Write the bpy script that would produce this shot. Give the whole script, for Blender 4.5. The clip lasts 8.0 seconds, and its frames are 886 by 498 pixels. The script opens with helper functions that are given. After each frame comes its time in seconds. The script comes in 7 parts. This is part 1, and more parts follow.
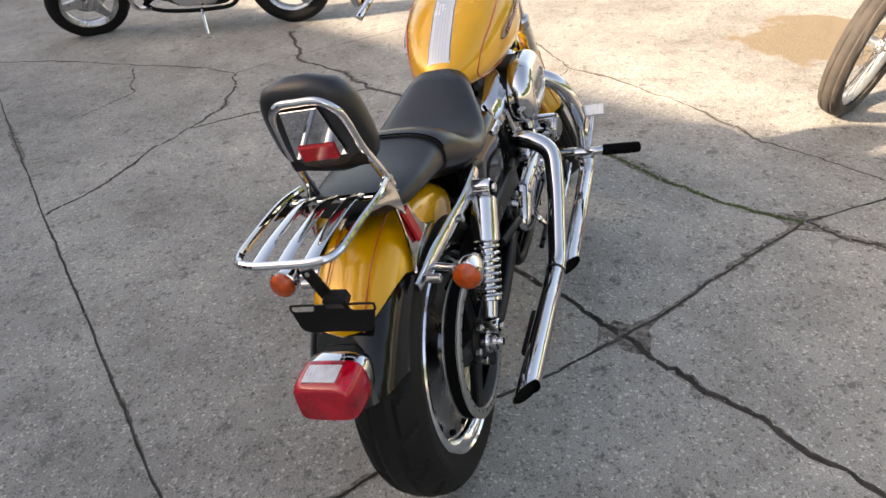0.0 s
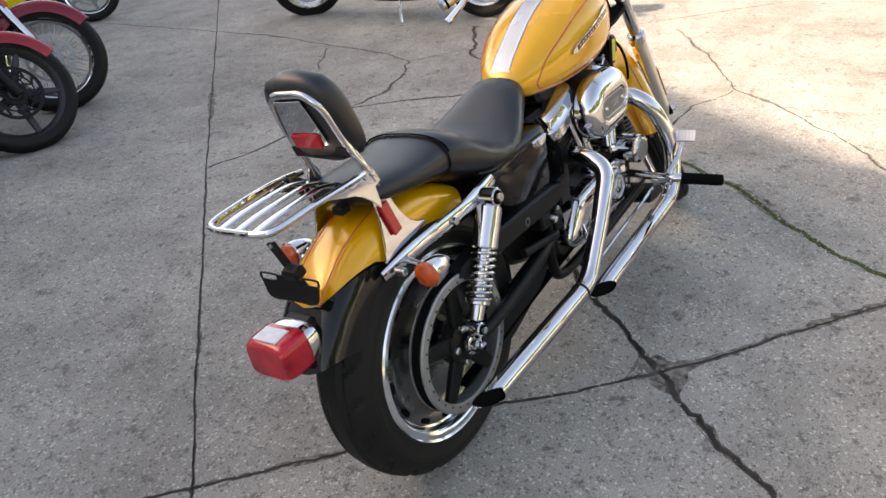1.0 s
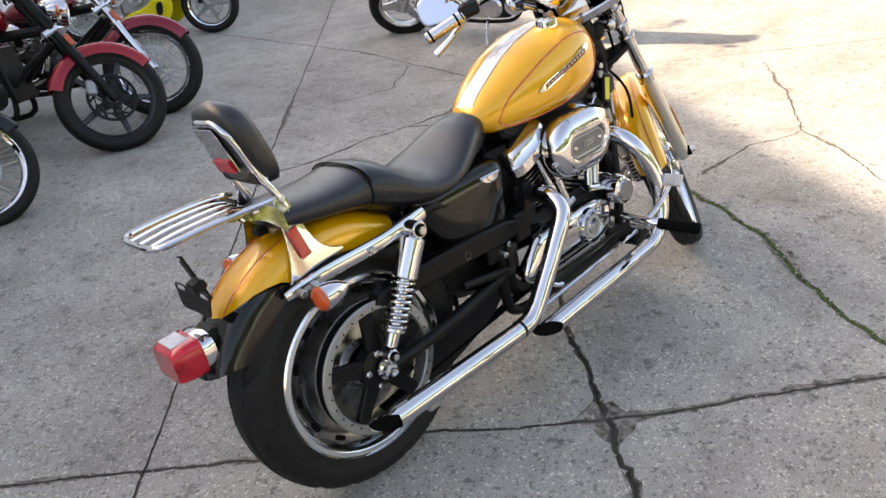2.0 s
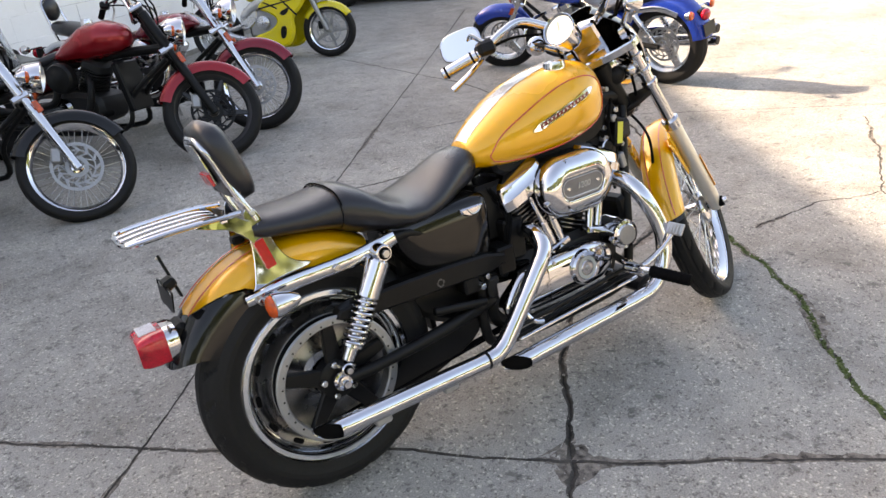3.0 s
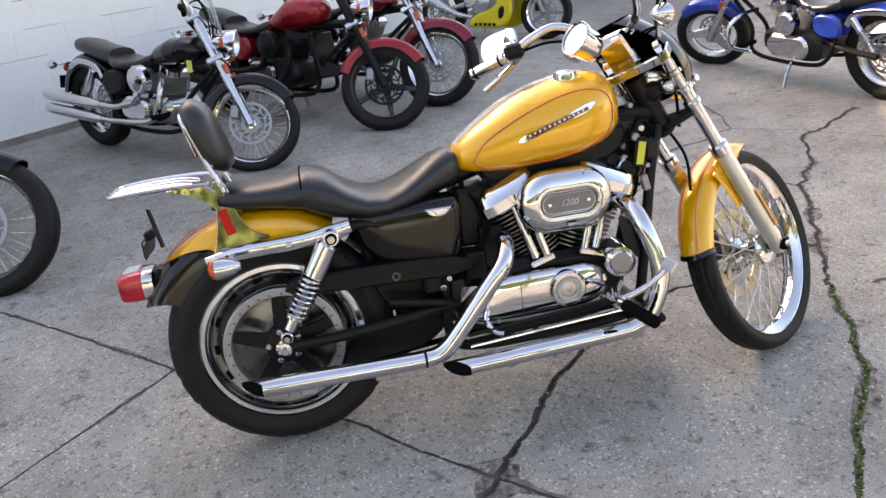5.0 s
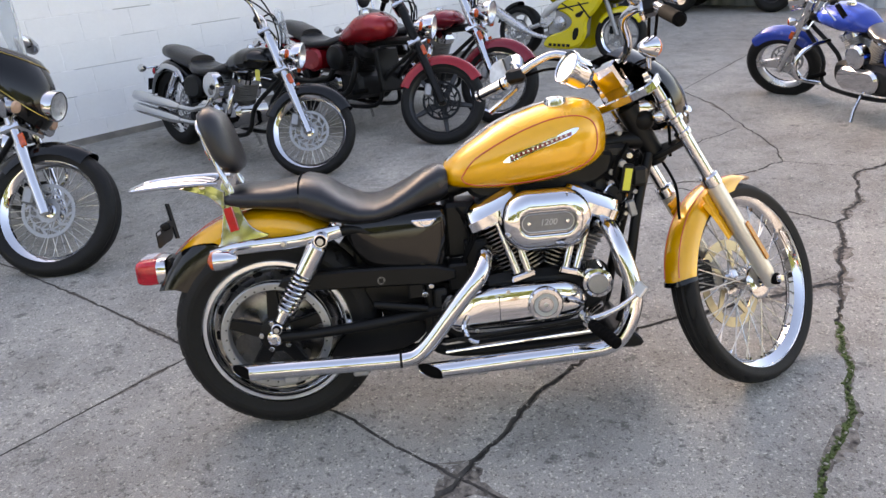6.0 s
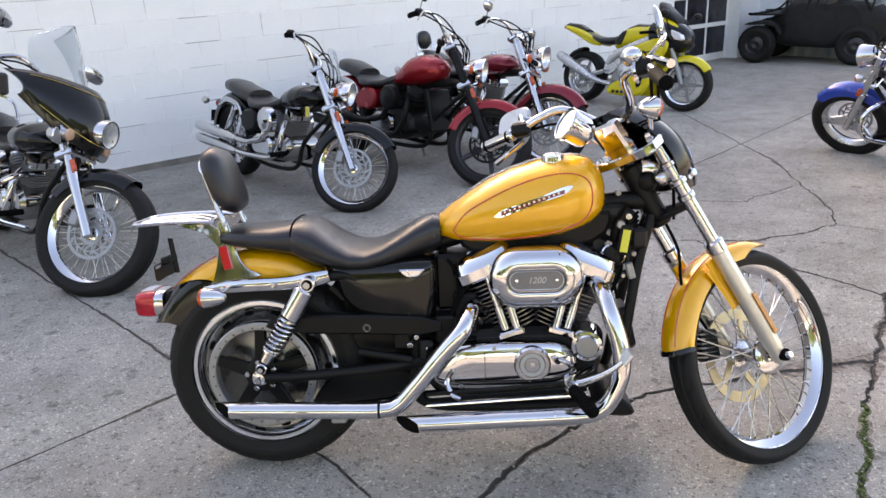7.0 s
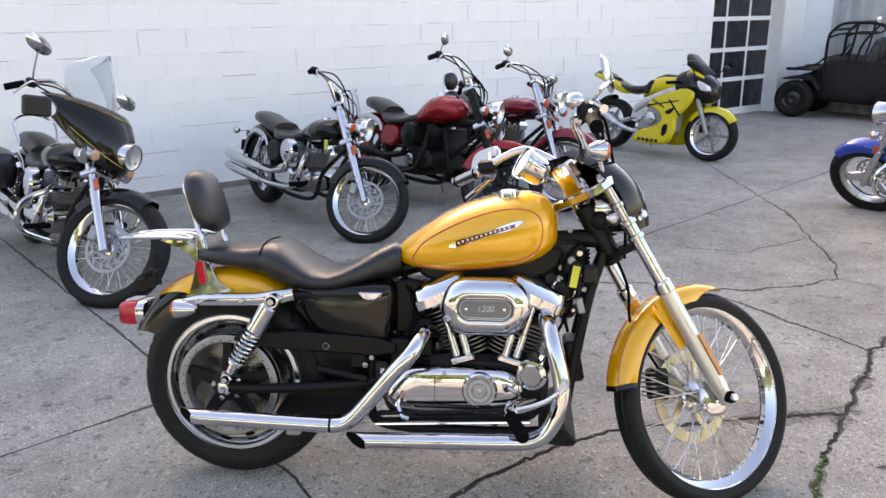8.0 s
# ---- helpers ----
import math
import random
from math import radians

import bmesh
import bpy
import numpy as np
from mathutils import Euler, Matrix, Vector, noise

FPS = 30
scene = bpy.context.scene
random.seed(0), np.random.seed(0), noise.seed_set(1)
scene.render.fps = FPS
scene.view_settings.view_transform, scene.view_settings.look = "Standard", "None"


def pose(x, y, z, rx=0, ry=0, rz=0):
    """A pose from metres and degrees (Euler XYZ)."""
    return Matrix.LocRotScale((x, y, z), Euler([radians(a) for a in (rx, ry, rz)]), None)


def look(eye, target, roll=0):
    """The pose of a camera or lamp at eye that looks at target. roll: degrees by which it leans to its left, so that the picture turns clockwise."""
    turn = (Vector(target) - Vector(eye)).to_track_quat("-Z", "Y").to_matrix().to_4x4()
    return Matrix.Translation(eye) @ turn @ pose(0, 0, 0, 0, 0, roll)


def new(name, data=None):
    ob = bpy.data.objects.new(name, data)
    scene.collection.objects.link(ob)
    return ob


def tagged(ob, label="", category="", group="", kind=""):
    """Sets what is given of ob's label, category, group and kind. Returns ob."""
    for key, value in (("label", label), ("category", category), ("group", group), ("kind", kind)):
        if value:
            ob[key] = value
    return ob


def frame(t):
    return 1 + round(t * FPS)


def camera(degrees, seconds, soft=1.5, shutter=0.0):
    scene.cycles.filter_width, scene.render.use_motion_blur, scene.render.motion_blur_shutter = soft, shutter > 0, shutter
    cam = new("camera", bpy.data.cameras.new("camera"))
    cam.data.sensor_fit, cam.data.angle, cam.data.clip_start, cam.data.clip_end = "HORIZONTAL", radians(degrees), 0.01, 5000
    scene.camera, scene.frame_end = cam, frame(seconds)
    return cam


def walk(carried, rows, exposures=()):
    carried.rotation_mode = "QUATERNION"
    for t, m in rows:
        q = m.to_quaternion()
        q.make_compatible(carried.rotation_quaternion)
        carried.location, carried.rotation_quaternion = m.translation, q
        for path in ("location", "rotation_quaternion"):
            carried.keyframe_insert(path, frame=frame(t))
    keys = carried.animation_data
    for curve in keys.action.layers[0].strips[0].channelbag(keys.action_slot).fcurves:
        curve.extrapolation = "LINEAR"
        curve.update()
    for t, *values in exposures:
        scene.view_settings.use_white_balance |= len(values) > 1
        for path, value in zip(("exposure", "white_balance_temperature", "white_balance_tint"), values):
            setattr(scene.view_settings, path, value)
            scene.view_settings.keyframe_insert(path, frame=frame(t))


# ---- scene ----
cam = camera(63.0, 8.0)
PATH = [
    (0, (-1.186, -0.388, 1.368), (0.429, 0.117, 0.302), -5.1),
    (0.5, (-1.124, -0.603, 1.374), (0.411, 0.156, 0.34), -5.0),
    (1, (-1.059, -0.829, 1.381), (0.32, 0.189, 0.349), -5.4),
    (1.5, (-0.903, -1.016, 1.384), (0.374, 0.133, 0.359), -5.4),
    (2, (-0.786, -1.21, 1.402), (0.39, 0.085, 0.433), -6.1),
    (2.2, (-0.754, -1.309, 1.417), (0.365, 0.057, 0.477), -5.8),
    (3.3, (-0.421, -1.558, 1.399), (0.43, 0.026, 0.521), -6.3),
    (3.5, (-0.341, -1.606, 1.401), (0.428, 0.012, 0.511), -7.1),
    (4, (-0.162, -1.778, 1.406), (0.418, -0.068, 0.545), -7.2),
    (4.5, (0.01, -1.814, 1.401), (0.425, -0.053, 0.547), -6.7),
    (4.7, (0.081, -1.799, 1.4), (0.447, -0.033, 0.535), -6.2),
    (5.8, (0.39, -1.988, 1.428), (0.496, -0.173, 0.595), -4.6),
    (6, (0.45, -1.991, 1.425), (0.515, -0.164, 0.616), -4.5),
    (6.5, (0.594, -1.947, 1.429), (0.567, -0.101, 0.661), -3.4),
    (7, (0.695, -1.954, 1.445), (0.567, -0.087, 0.738), -3.2),
    (7.5, (0.841, -2.01, 1.45), (0.617, -0.13, 0.807), -1.6),
    (8, (0.961, -2.051, 1.44), (0.713, -0.159, 0.841), -1.3),
]
walk(cam, [(t, look(eye, target, roll)) for t, eye, target, roll in PATH], [(0, 1.90, 9250, 17), (2, 2.28, 9150, 18), (4, 2.34, 8950, 20), (8, 2.44, 8600, 21)])

# ---- world, sun ----
SUN_TO = Vector((-0.50, 0.86, 0.56)).normalized()
world = bpy.data.worlds.new("sky")
scene.world = world
world.use_nodes = True
wn = world.node_tree.nodes
sky = wn.new("ShaderNodeTexSky")
sky.sky_type = "NISHITA"
sky.sun_disc = False
sky.sun_elevation = math.asin(SUN_TO.z)
sky.sun_rotation = math.atan2(SUN_TO.x, SUN_TO.y)
sky.dust_density = 2.0
wn["Background"].inputs["Strength"].default_value = 0.14
world.node_tree.links.new(sky.outputs[0], wn["Background"].inputs["Color"])
sun = new("sun", bpy.data.lights.new("sun", "SUN"))
sun.data.energy = 3.6
sun.data.angle = radians(1.3)
sun.data.color = (1.0, 0.975, 0.935)
sun.matrix_world = look(SUN_TO * 40, (0, 0, 0))


# ---- shapes ----
class Geo:
    """Vertices and faces of one part."""

    def __init__(self, v=(), f=()):
        self.v = [Vector(p) for p in v]
        self.f = [tuple(q) for q in f]

    def add(self, *others):
        for o in others:
            k = len(self.v)
            self.v += [p.copy() for p in o.v]
            self.f += [tuple(i + k for i in q) for q in o.f]
        return self

    def to(self, m):
        self.v = [m @ p for p in self.v]
        return self

    def flip_y(self):
        return Geo([(p.x, -p.y, p.z) for p in self.v], [tuple(reversed(q)) for q in self.f])


def loft(rings, caps=True, closed=True, loop=False):
    n = len(rings[0])
    g = Geo([p for r in rings for p in r])
    m = n if closed else n - 1
    for i in range(len(rings) if loop else len(rings) - 1):
        a, b = i * n, ((i + 1) % len(rings)) * n
        for j in range(m):
            k = (j + 1) % n
            g.f.append((a + j, a + k, b + k, b + j))
    if caps and not loop:
        g.f.append(tuple(reversed(range(n))))
        g.f.append(tuple(range((len(rings) - 1) * n, len(rings) * n)))
    return g


def basis(d):
    d = d.normalized()
    u = d.orthogonal().normalized()
    return u, d.cross(u)


def cyl(p0, p1, r0, r1=None, n=16, b=0.0):
    p0, p1 = Vector(p0), Vector(p1)
    r1 = r0 if r1 is None else r1
    u, w = basis(p1 - p0)
    d = (p1 - p0).normalized()
    st = [(p0, r0), (p1, r1)] if not b else [(p0, r0 - b), (p0 + d * b, r0), (p1 - d * b, r1), (p1, r1 - b)]
    return loft([[p + (u * math.cos(a) + w * math.sin(a)) * r for a in [math.tau * i / n for i in range(n)]] for p, r in st])


def bend(pts, k=6):
    """A smooth line through a few points."""
    p = [Vector(q) for q in pts]
    p = [p[0] * 2 - p[1]] + p + [p[-1] * 2 - p[-2]]
    out = []
    for i in range(1, len(p) - 2):
        for j in range(k):
            t = j / k
            a, b, c, d = p[i - 1], p[i], p[i + 1], p[i + 2]
            out.append(0.5 * (2 * b + (c - a) * t + (2 * a - 5 * b + 4 * c - d) * t * t + (3 * b - a - 3 * c + d) * t ** 3))
    out.append(p[-2])
    return out


def tube(pts, r, n=12, k=6, flat=1.0, up=None, ends=True, loop=False):
    q = bend(pts, k) if k > 1 else [Vector(p) for p in pts]
    rr = r if isinstance(r, (list, tuple)) else None
    rings = []
    u = None
    for i, p in enumerate(q):
        d = (q[min(i + 1, len(q) - 1)] - q[max(i - 1, 0)]).normalized()
        if up is not None:
            w = d.cross(Vector(up)).normalized()
            u = w.cross(d)
        elif u is None:
            u, w = basis(d)
        else:
            u = (u - d * u.dot(d)).normalized()
            w = d.cross(u)
        if rr:
            s = i / (len(q) - 1) * (len(rr) - 1)
            a = min(int(s), len(rr) - 2)
            ra = rr[a] + (rr[a + 1] - rr[a]) * (s - a)
        else:
            ra = r
        rings.append([p + (w * math.cos(t) + u * math.sin(t) * flat) * ra for t in [math.tau * j / n for j in range(n)]])
    return loft(rings, caps=ends, loop=loop)


def lathe(prof, c=(0, 0, 0), n=48, axis="y", closed=False):
    """Turns (radius, offset) pairs round an axis through c."""
    c = Vector(c)
    ax = {"x": (Vector((0, 1, 0)), Vector((0, 0, 1)), Vector((1, 0, 0))), "y": (Vector((1, 0, 0)), Vector((0, 0, 1)), Vector((0, 1, 0))),
          "z": (Vector((1, 0, 0)), Vector((0, 1, 0)), Vector((0, 0, 1)))}[axis]
    rings = [[c + (ax[0] * math.cos(a) + ax[1] * math.sin(a)) * r + ax[2] * o for r, o in prof] for a in [math.tau * i / n for i in range(n)]]
    return loft(rings, caps=False, closed=closed, loop=True)


def box(c, s, b=0.003, m=None):
    """A box with broken edges."""
    h = [q / 2 for q in s]
    b = min(b, *[q * 0.45 for q in h])
    sg = [(x, y, z) for x in (-1, 1) for y in (-1, 1) for z in (-1, 1)]
    v = []
    for x, y, z in sg:
        for ax in range(3):
            p = [h[i] - (0 if i == ax else b) for i in range(3)]
            v.append((x * p[0], y * p[1], z * p[2]))
    bm = bmesh.new()
    for p in v:
        bm.verts.new(p)
    bmesh.ops.convex_hull(bm, input=bm.verts)
    bmesh.ops.dissolve_limit(bm, angle_limit=0.02, verts=bm.verts, edges=bm.edges)
    bm.verts.index_update()
    g = Geo([p.co for p in bm.verts], [[q.index for q in f.verts] for f in bm.faces])
    bm.free()
    if m is not None:
        g.to(m)
    return g.to(Matrix.Translation(c))


def plate(outline, y0, y1, b=0.003):
    """An outline in x and z, made thick from y0 to y1, with soft edges."""
    n = len(outline)

    def ring(y, i):
        out = []
        for j, p in enumerate(outline):
            a, c = outline[j - 1], outline[(j + 1) % n]
            d = Vector((c[0] - a[0], c[1] - a[1]))
            nr = Vector((d.y, -d.x)).normalized() if d.length > 1e-9 else Vector((0, 0))
            out.append((p[0], p[1], nr))
        area = sum(outline[j - 1][0] * outline[j][1] - outline[j][0] * outline[j - 1][1] for j in range(n))
        sgn = 1 if area > 0 else -1
        return [Vector((x - nr.x * i * sgn, y, z - nr.y * i * sgn)) for x, z, nr in out]
    s = 1 if y1 > y0 else -1
    b = min(b, abs(y1 - y0) * 0.45)
    return loft([ring(y0, b), ring(y0 + s * b, 0), ring(y1 - s * b, 0), ring(y1, b)])


def oval(cx, cz, a, b, n=40, p=2.0):
    """A round or squarish outline in x and z."""
    out = []
    for i in range(n):
        t = math.tau * i / n
        c, s = math.cos(t), math.sin(t)
        out.append((cx + a * math.copysign(abs(c) ** (2 / p), c), cz + b * math.copysign(abs(s) ** (2 / p), s)))
    return out


def slot(cx, cz, a, r, n=12):
    """A stadium outline: half length a, radius r."""
    out = []
    for i in range(n + 1):
        t = -math.pi / 2 + math.pi * i / n
        out.append((cx + a - r + r * math.cos(t), cz + r * math.sin(t)))
    for i in range(n + 1):
        t = math.pi / 2 + math.pi * i / n
        out.append((cx - a + r + r * math.cos(t), cz + r * math.sin(t)))
    return out


def soft(outline, k=3):
    """An outline with its corners rounded."""
    for _ in range(k):
        out = []
        for i, p in enumerate(outline):
            q = outline[(i + 1) % len(outline)]
            out += [(p[0] * 0.75 + q[0] * 0.25, p[1] * 0.75 + q[1] * 0.25), (p[0] * 0.25 + q[0] * 0.75, p[1] * 0.25 + q[1] * 0.75)]
        outline = out
    return outline


def blob(c, r, n=20, m=12):
    c = Vector(c)
    rings = []
    for i in range(1, m):
        a = math.pi * i / m
        rings.append([c + Vector((r[0] * math.sin(a) * math.cos(t), r[1] * math.sin(a) * math.sin(t), r[2] * math.cos(a))) for t in [math.tau * j / n for j in range(n)]])
    return loft(rings)


def coil(p0, p1, r, wire, turns, n=8, k=18):
    p0, p1 = Vector(p0), Vector(p1)
    u, w = basis(p1 - p0)
    q = []
    for i in range(int(turns * k) + 1):
        a = math.tau * i / k
        q.append(p0.lerp(p1, i / (turns * k)) + (u * math.cos(a) + w * math.sin(a)) * r)
    return tube(q, wire, n=n, k=1)


def guard(c, R, a0, a1, hw, drop, n=28, th=0.003, taper=0.0, sq=3.0, cut0=0.0, cut1=0.0):
    """A mudguard: an arch swept round c from angle a0 to a1 (degrees, 0 ahead, 90 up)."""
    rings = []
    m = 14
    for i in range(n + 1):
        s = i / n
        w = hw * (1 - taper * abs(2 * s - 1) ** 3)
        sec = []
        for side, off in ((1, 0.0), (-1, th)):
            pts = []
            for j in range(m + 1):
                t = math.pi * j / m
                cc, ss = math.cos(t), math.sin(t)
                y = (w - off) * math.copysign(abs(cc) ** (2 / sq), cc)
                r = R - drop + (drop - off) * abs(ss) ** (2 / sq)
                e = (1 - abs(ss)) ** 0.8
                a = radians(a0 - cut0 * e + (a1 - cut1 * e - a0 + cut0 * e) * s)
                pts.append((y, r, a))
            sec += pts if side > 0 else pts[::-1]
        rings.append([Vector((c[0] + r * math.cos(a), c[1] + y, c[2] + r * math.sin(a))) for y, r, a in sec])
    return loft(rings)


# ---- materials ----
def mk(name, col, rough=0.5, metal=0.0, coat=0.0, var=0.12, scale=6.0, bump=0.0, bscale=220.0, rvar=0.08, trans=0.0, ior=1.5, spec=0.5, emit=0.0):
    m = bpy.data.materials.new(name)
    m.use_nodes = True
    nt = m.node_tree
    b = nt.nodes["Principled BSDF"]
    b.inputs["Roughness"].default_value = rough
    b.inputs["Metallic"].default_value = metal
    b.inputs["Coat Weight"].default_value = coat
    b.inputs["Coat Roughness"].default_value = 0.04
    b.inputs["Transmission Weight"].default_value = trans
    b.inputs["IOR"].default_value = ior
    b.inputs["Specular IOR Level"].default_value = spec
    if emit:
        b.inputs["Emission Color"].default_value = (*col, 1)
        b.inputs["Emission Strength"].default_value = emit
    tc = nt.nodes.new("ShaderNodeTexCoord")
    n1 = nt.nodes.new("ShaderNodeTexNoise")
    n1.inputs["Scale"].default_value = scale
    n1.inputs["Detail"].default_value = 6
    n2 = nt.nodes.new("ShaderNodeTexNoise")
    n2.inputs["Scale"].default_value = scale * 14
    n2.inputs["Detail"].default_value = 3
    for n in (n1, n2):
        nt.links.new(tc.outputs["Object"], n.inputs["Vector"])
    mx = nt.nodes.new("ShaderNodeMath")
    mx.operation = "MULTIPLY_ADD"
    mx.inputs[1].default_value = 0.4
    nt.links.new(n2.outputs[0], mx.inputs[0])
    nt.links.new(n1.outputs[0], mx.inputs[2])
    rp = nt.nodes.new("ShaderNodeMapRange")
    rp.inputs["From Min"].default_value = 0.45
    rp.inputs["From Max"].default_value = 0.95
    rp.inputs["To Min"].default_value = 1 - var
    rp.inputs["To Max"].default_value = 1 + var
    nt.links.new(mx.outputs[0], rp.inputs["Value"])
    mul = nt.nodes.new("ShaderNodeVectorMath")
    mul.operation = "SCALE"
    mul.inputs[0].default_value = col
    nt.links.new(rp.outputs[0], mul.inputs["Scale"])
    nt.links.new(mul.outputs[0], b.inputs["Base Color"])
    rr = nt.nodes.new("ShaderNodeMapRange")
    rr.inputs["From Min"].default_value = 0.3
    rr.inputs["From Max"].default_value = 0.8
    rr.inputs["To Min"].default_value = max(0.0, rough - rvar)
    rr.inputs["To Max"].default_value = min(1.0, rough + rvar)
    nt.links.new(n1.outputs[0], rr.inputs["Value"])
    nt.links.new(rr.outputs[0], b.inputs["Roughness"])
    if bump:
        n3 = nt.nodes.new("ShaderNodeTexNoise")
        n3.inputs["Scale"].default_value = bscale
        n3.inputs["Detail"].default_value = 4
        nt.links.new(tc.outputs["Object"], n3.inputs["Vector"])
        bp = nt.nodes.new("ShaderNodeBump")
        bp.inputs["Strength"].default_value = bump
        bp.inputs["Distance"].default_value = 0.002
        nt.links.new(n3.outputs[0], bp.inputs["Height"])
        nt.links.new(bp.outputs[0], b.inputs["Normal"])
    return m


CHROME = mk("chrome", (0.58, 0.58, 0.595), 0.05, 1, var=0.04, rvar=0.04)
STEEL = mk("steel", (0.55, 0.55, 0.54), 0.3, 1, var=0.1)
ALLOY = mk("fork alloy", (0.62, 0.60, 0.55), 0.38, 0.85, var=0.08, bump=0.08)
DARKCHROME = mk("dark polished metal", (0.30, 0.30, 0.31), 0.12, 1, var=0.15)
GREYMET = mk("grey cast metal", (0.30, 0.30, 0.30), 0.45, 0.7, var=0.15, bump=0.15)
LETTER = mk("pale lettering", (0.42, 0.42, 0.42), 0.4, 0.4)
INSERT = mk("dark grey cast insert", (0.15, 0.15, 0.155), 0.42, 0.5, var=0.2, bump=0.1)
FIN = mk("black finned alloy with polished edges", (0.15, 0.15, 0.15), 0.3, 0.85, var=0.3)
OILT = mk("deep black enamel", (0.004, 0.0038, 0.0035), 0.10, 0, var=0.2, spec=0.35)
BLACK = mk("gloss black", (0.005, 0.005, 0.005), 0.08, 0, coat=0.1, var=0.2, spec=0.3)
SATIN = mk("satin black", (0.006, 0.006, 0.006), 0.40, 0.0, var=0.25, bump=0.1, spec=0.17)
CRINKLE = mk("crinkle black", (0.010, 0.010, 0.010), 0.5, 0.0, var=0.3, bump=0.4, bscale=400, spec=0.3)
SOOT_HOLLOW = mk("soot and hollow black", (0.004, 0.004, 0.004), 0.9, var=0.3, spec=0.05)
DISH = mk("grey satin wheel dish", (0.19, 0.19, 0.195), 0.28, 1, var=0.3, scale=14)
RIMB = mk("polished wheel rim", (0.80, 0.82, 0.84), 0.16, 1, var=0.08)
RUBBER = mk("tyre rubber", (0.008, 0.0078, 0.0076), 0.62, var=0.35, scale=9, bump=0.25, bscale=300, spec=0.22)
GRIP = mk("black rubber", (0.005, 0.005, 0.005), 0.8, var=0.2, bump=0.2, spec=0.02)
VINYL = mk("black seat vinyl", (0.009, 0.009, 0.011), 0.33, var=0.2, bump=0.22, bscale=420, rvar=0.06, spec=0.50)
YELLOW = mk("yellow pearl paint", (0.74, 0.350, 0.004), 0.25, 0.2, coat=0.65, var=0.07, scale=3)
STRIPE = mk("silver stripe", (0.70, 0.70, 0.70), 0.25, 0.4, coat=0.8, var=0.06)
PIN = mk("red pinstripe", (0.50, 0.05, 0.02), 0.3, coat=0.8)
REDLENS = mk("red lens", (0.42, 0.002, 0.014), 0.05, coat=0.6, var=0.6, scale=20, spec=0.35, bump=0.25, bscale=90)
# opaque pale base puts the sky's white reflection into clear plastic
CLEAR = mk("sky-white clear lens", (0.62, 0.60, 0.62), 0.18, coat=1.0, var=0.15, scale=60)
ORANGE = mk("amber lens", (0.52, 0.062, 0.002), 0.12, coat=0.5, var=0.45, scale=60, bump=0.3, bscale=500)
BADGE = mk("dark red enamel", (0.16, 0.006, 0.008), 0.25, coat=0.4)
AMBER = mk("amber strip reflector", (0.50, 0.17, 0.012), 0.2, coat=0.4, var=0.3, scale=90)
REFLEX = mk("red reflector", (0.46, 0.004, 0.010), 0.16, coat=0.3, var=0.15, scale=120)
DISC = mk("brake disc", (0.40, 0.33, 0.22), 0.33, 0.9, var=0.15)
DIAL = mk("dial face", (0.36, 0.37, 0.34), 0.4, var=0.05)
MIRROR = mk("mirror glass", (0.62, 0.67, 0.74), 0.01, 1, var=0.01, rvar=0.005)
GLASS = mk("lamp glass", (0.97, 0.98, 0.98), 0.02, 0, var=0.01, trans=0.97, ior=1.08)
BOWL = mk("silvered lamp bowl", (0.86, 0.87, 0.88), 0.34, 1, var=0.25, scale=40)
SHIELD = mk("tinted screen", (0.75, 0.78, 0.80), 0.06, 0, var=0.02, trans=0.92, ior=1.15)
TAGY = mk("yellow paper label", (0.62, 0.58, 0.06), 0.6)
SCREW = mk("bolt steel", (0.45, 0.45, 0.44), 0.28, 1)


def part(name, geo, material, parent, label="", angle=32, kind=""):
    me = bpy.data.meshes.new(name)
    me.from_pydata([tuple(p) for p in geo.v], [], geo.f)
    bm = bmesh.new()
    bm.from_mesh(me)
    bmesh.ops.recalc_face_normals(bm, faces=bm.faces)
    bm.to_mesh(me)
    bm.free()
    me.shade_smooth()
    me.set_sharp_from_angle(angle=radians(angle))
    for m in (material if isinstance(material, (list, tuple)) else [material]):
        me.materials.append(m)
    ob = new(name, me)
    ob.parent = parent
    return tagged(ob, label=label, kind=kind)


def thing(name, m, label, category, group="", kind=""):
    ob = new(name)
    ob.empty_display_size = 0.1
    ob.matrix_world = m
    return tagged(ob, label, category, group, kind)


# ---- wheels ----
def tyre_geo(R, hw, bead, n=120, tread=True, depth=0.004):
    """A tyre round the y axis at the origin, with cut grooves."""
    prof = []
    h = R - bead
    for i in range(25):
        t = math.pi * i / 24
        y = hw * math.copysign(abs(math.cos(t)) ** 0.8, math.cos(t)) * (0.80 + 0.22 * min(1.0, abs(math.sin(t)) * 3.2))
        r = bead + h * abs(math.sin(t)) ** 0.62
        prof.append((r, y))
    prof = prof + [(bead + 0.006, -hw * 0.7), (bead + 0.02, 0), (bead + 0.006, hw * 0.7)]
    g = lathe(prof, n=n, closed=True)
    if tread:
        k = len(prof)
        for i in range(n):
            for j in range(6, 19):
                p = g.v[i * k + j]
                cut = (i + abs(j - 12)) % 10 in (0, 1) and 3 <= abs(j - 12)
                ringcut = j in (10, 14)
                if cut or ringcut:
                    r = math.hypot(p.x, p.z)
                    s = (r - depth) / r
                    p.x, p.z = p.x * s, p.z * s
    return g


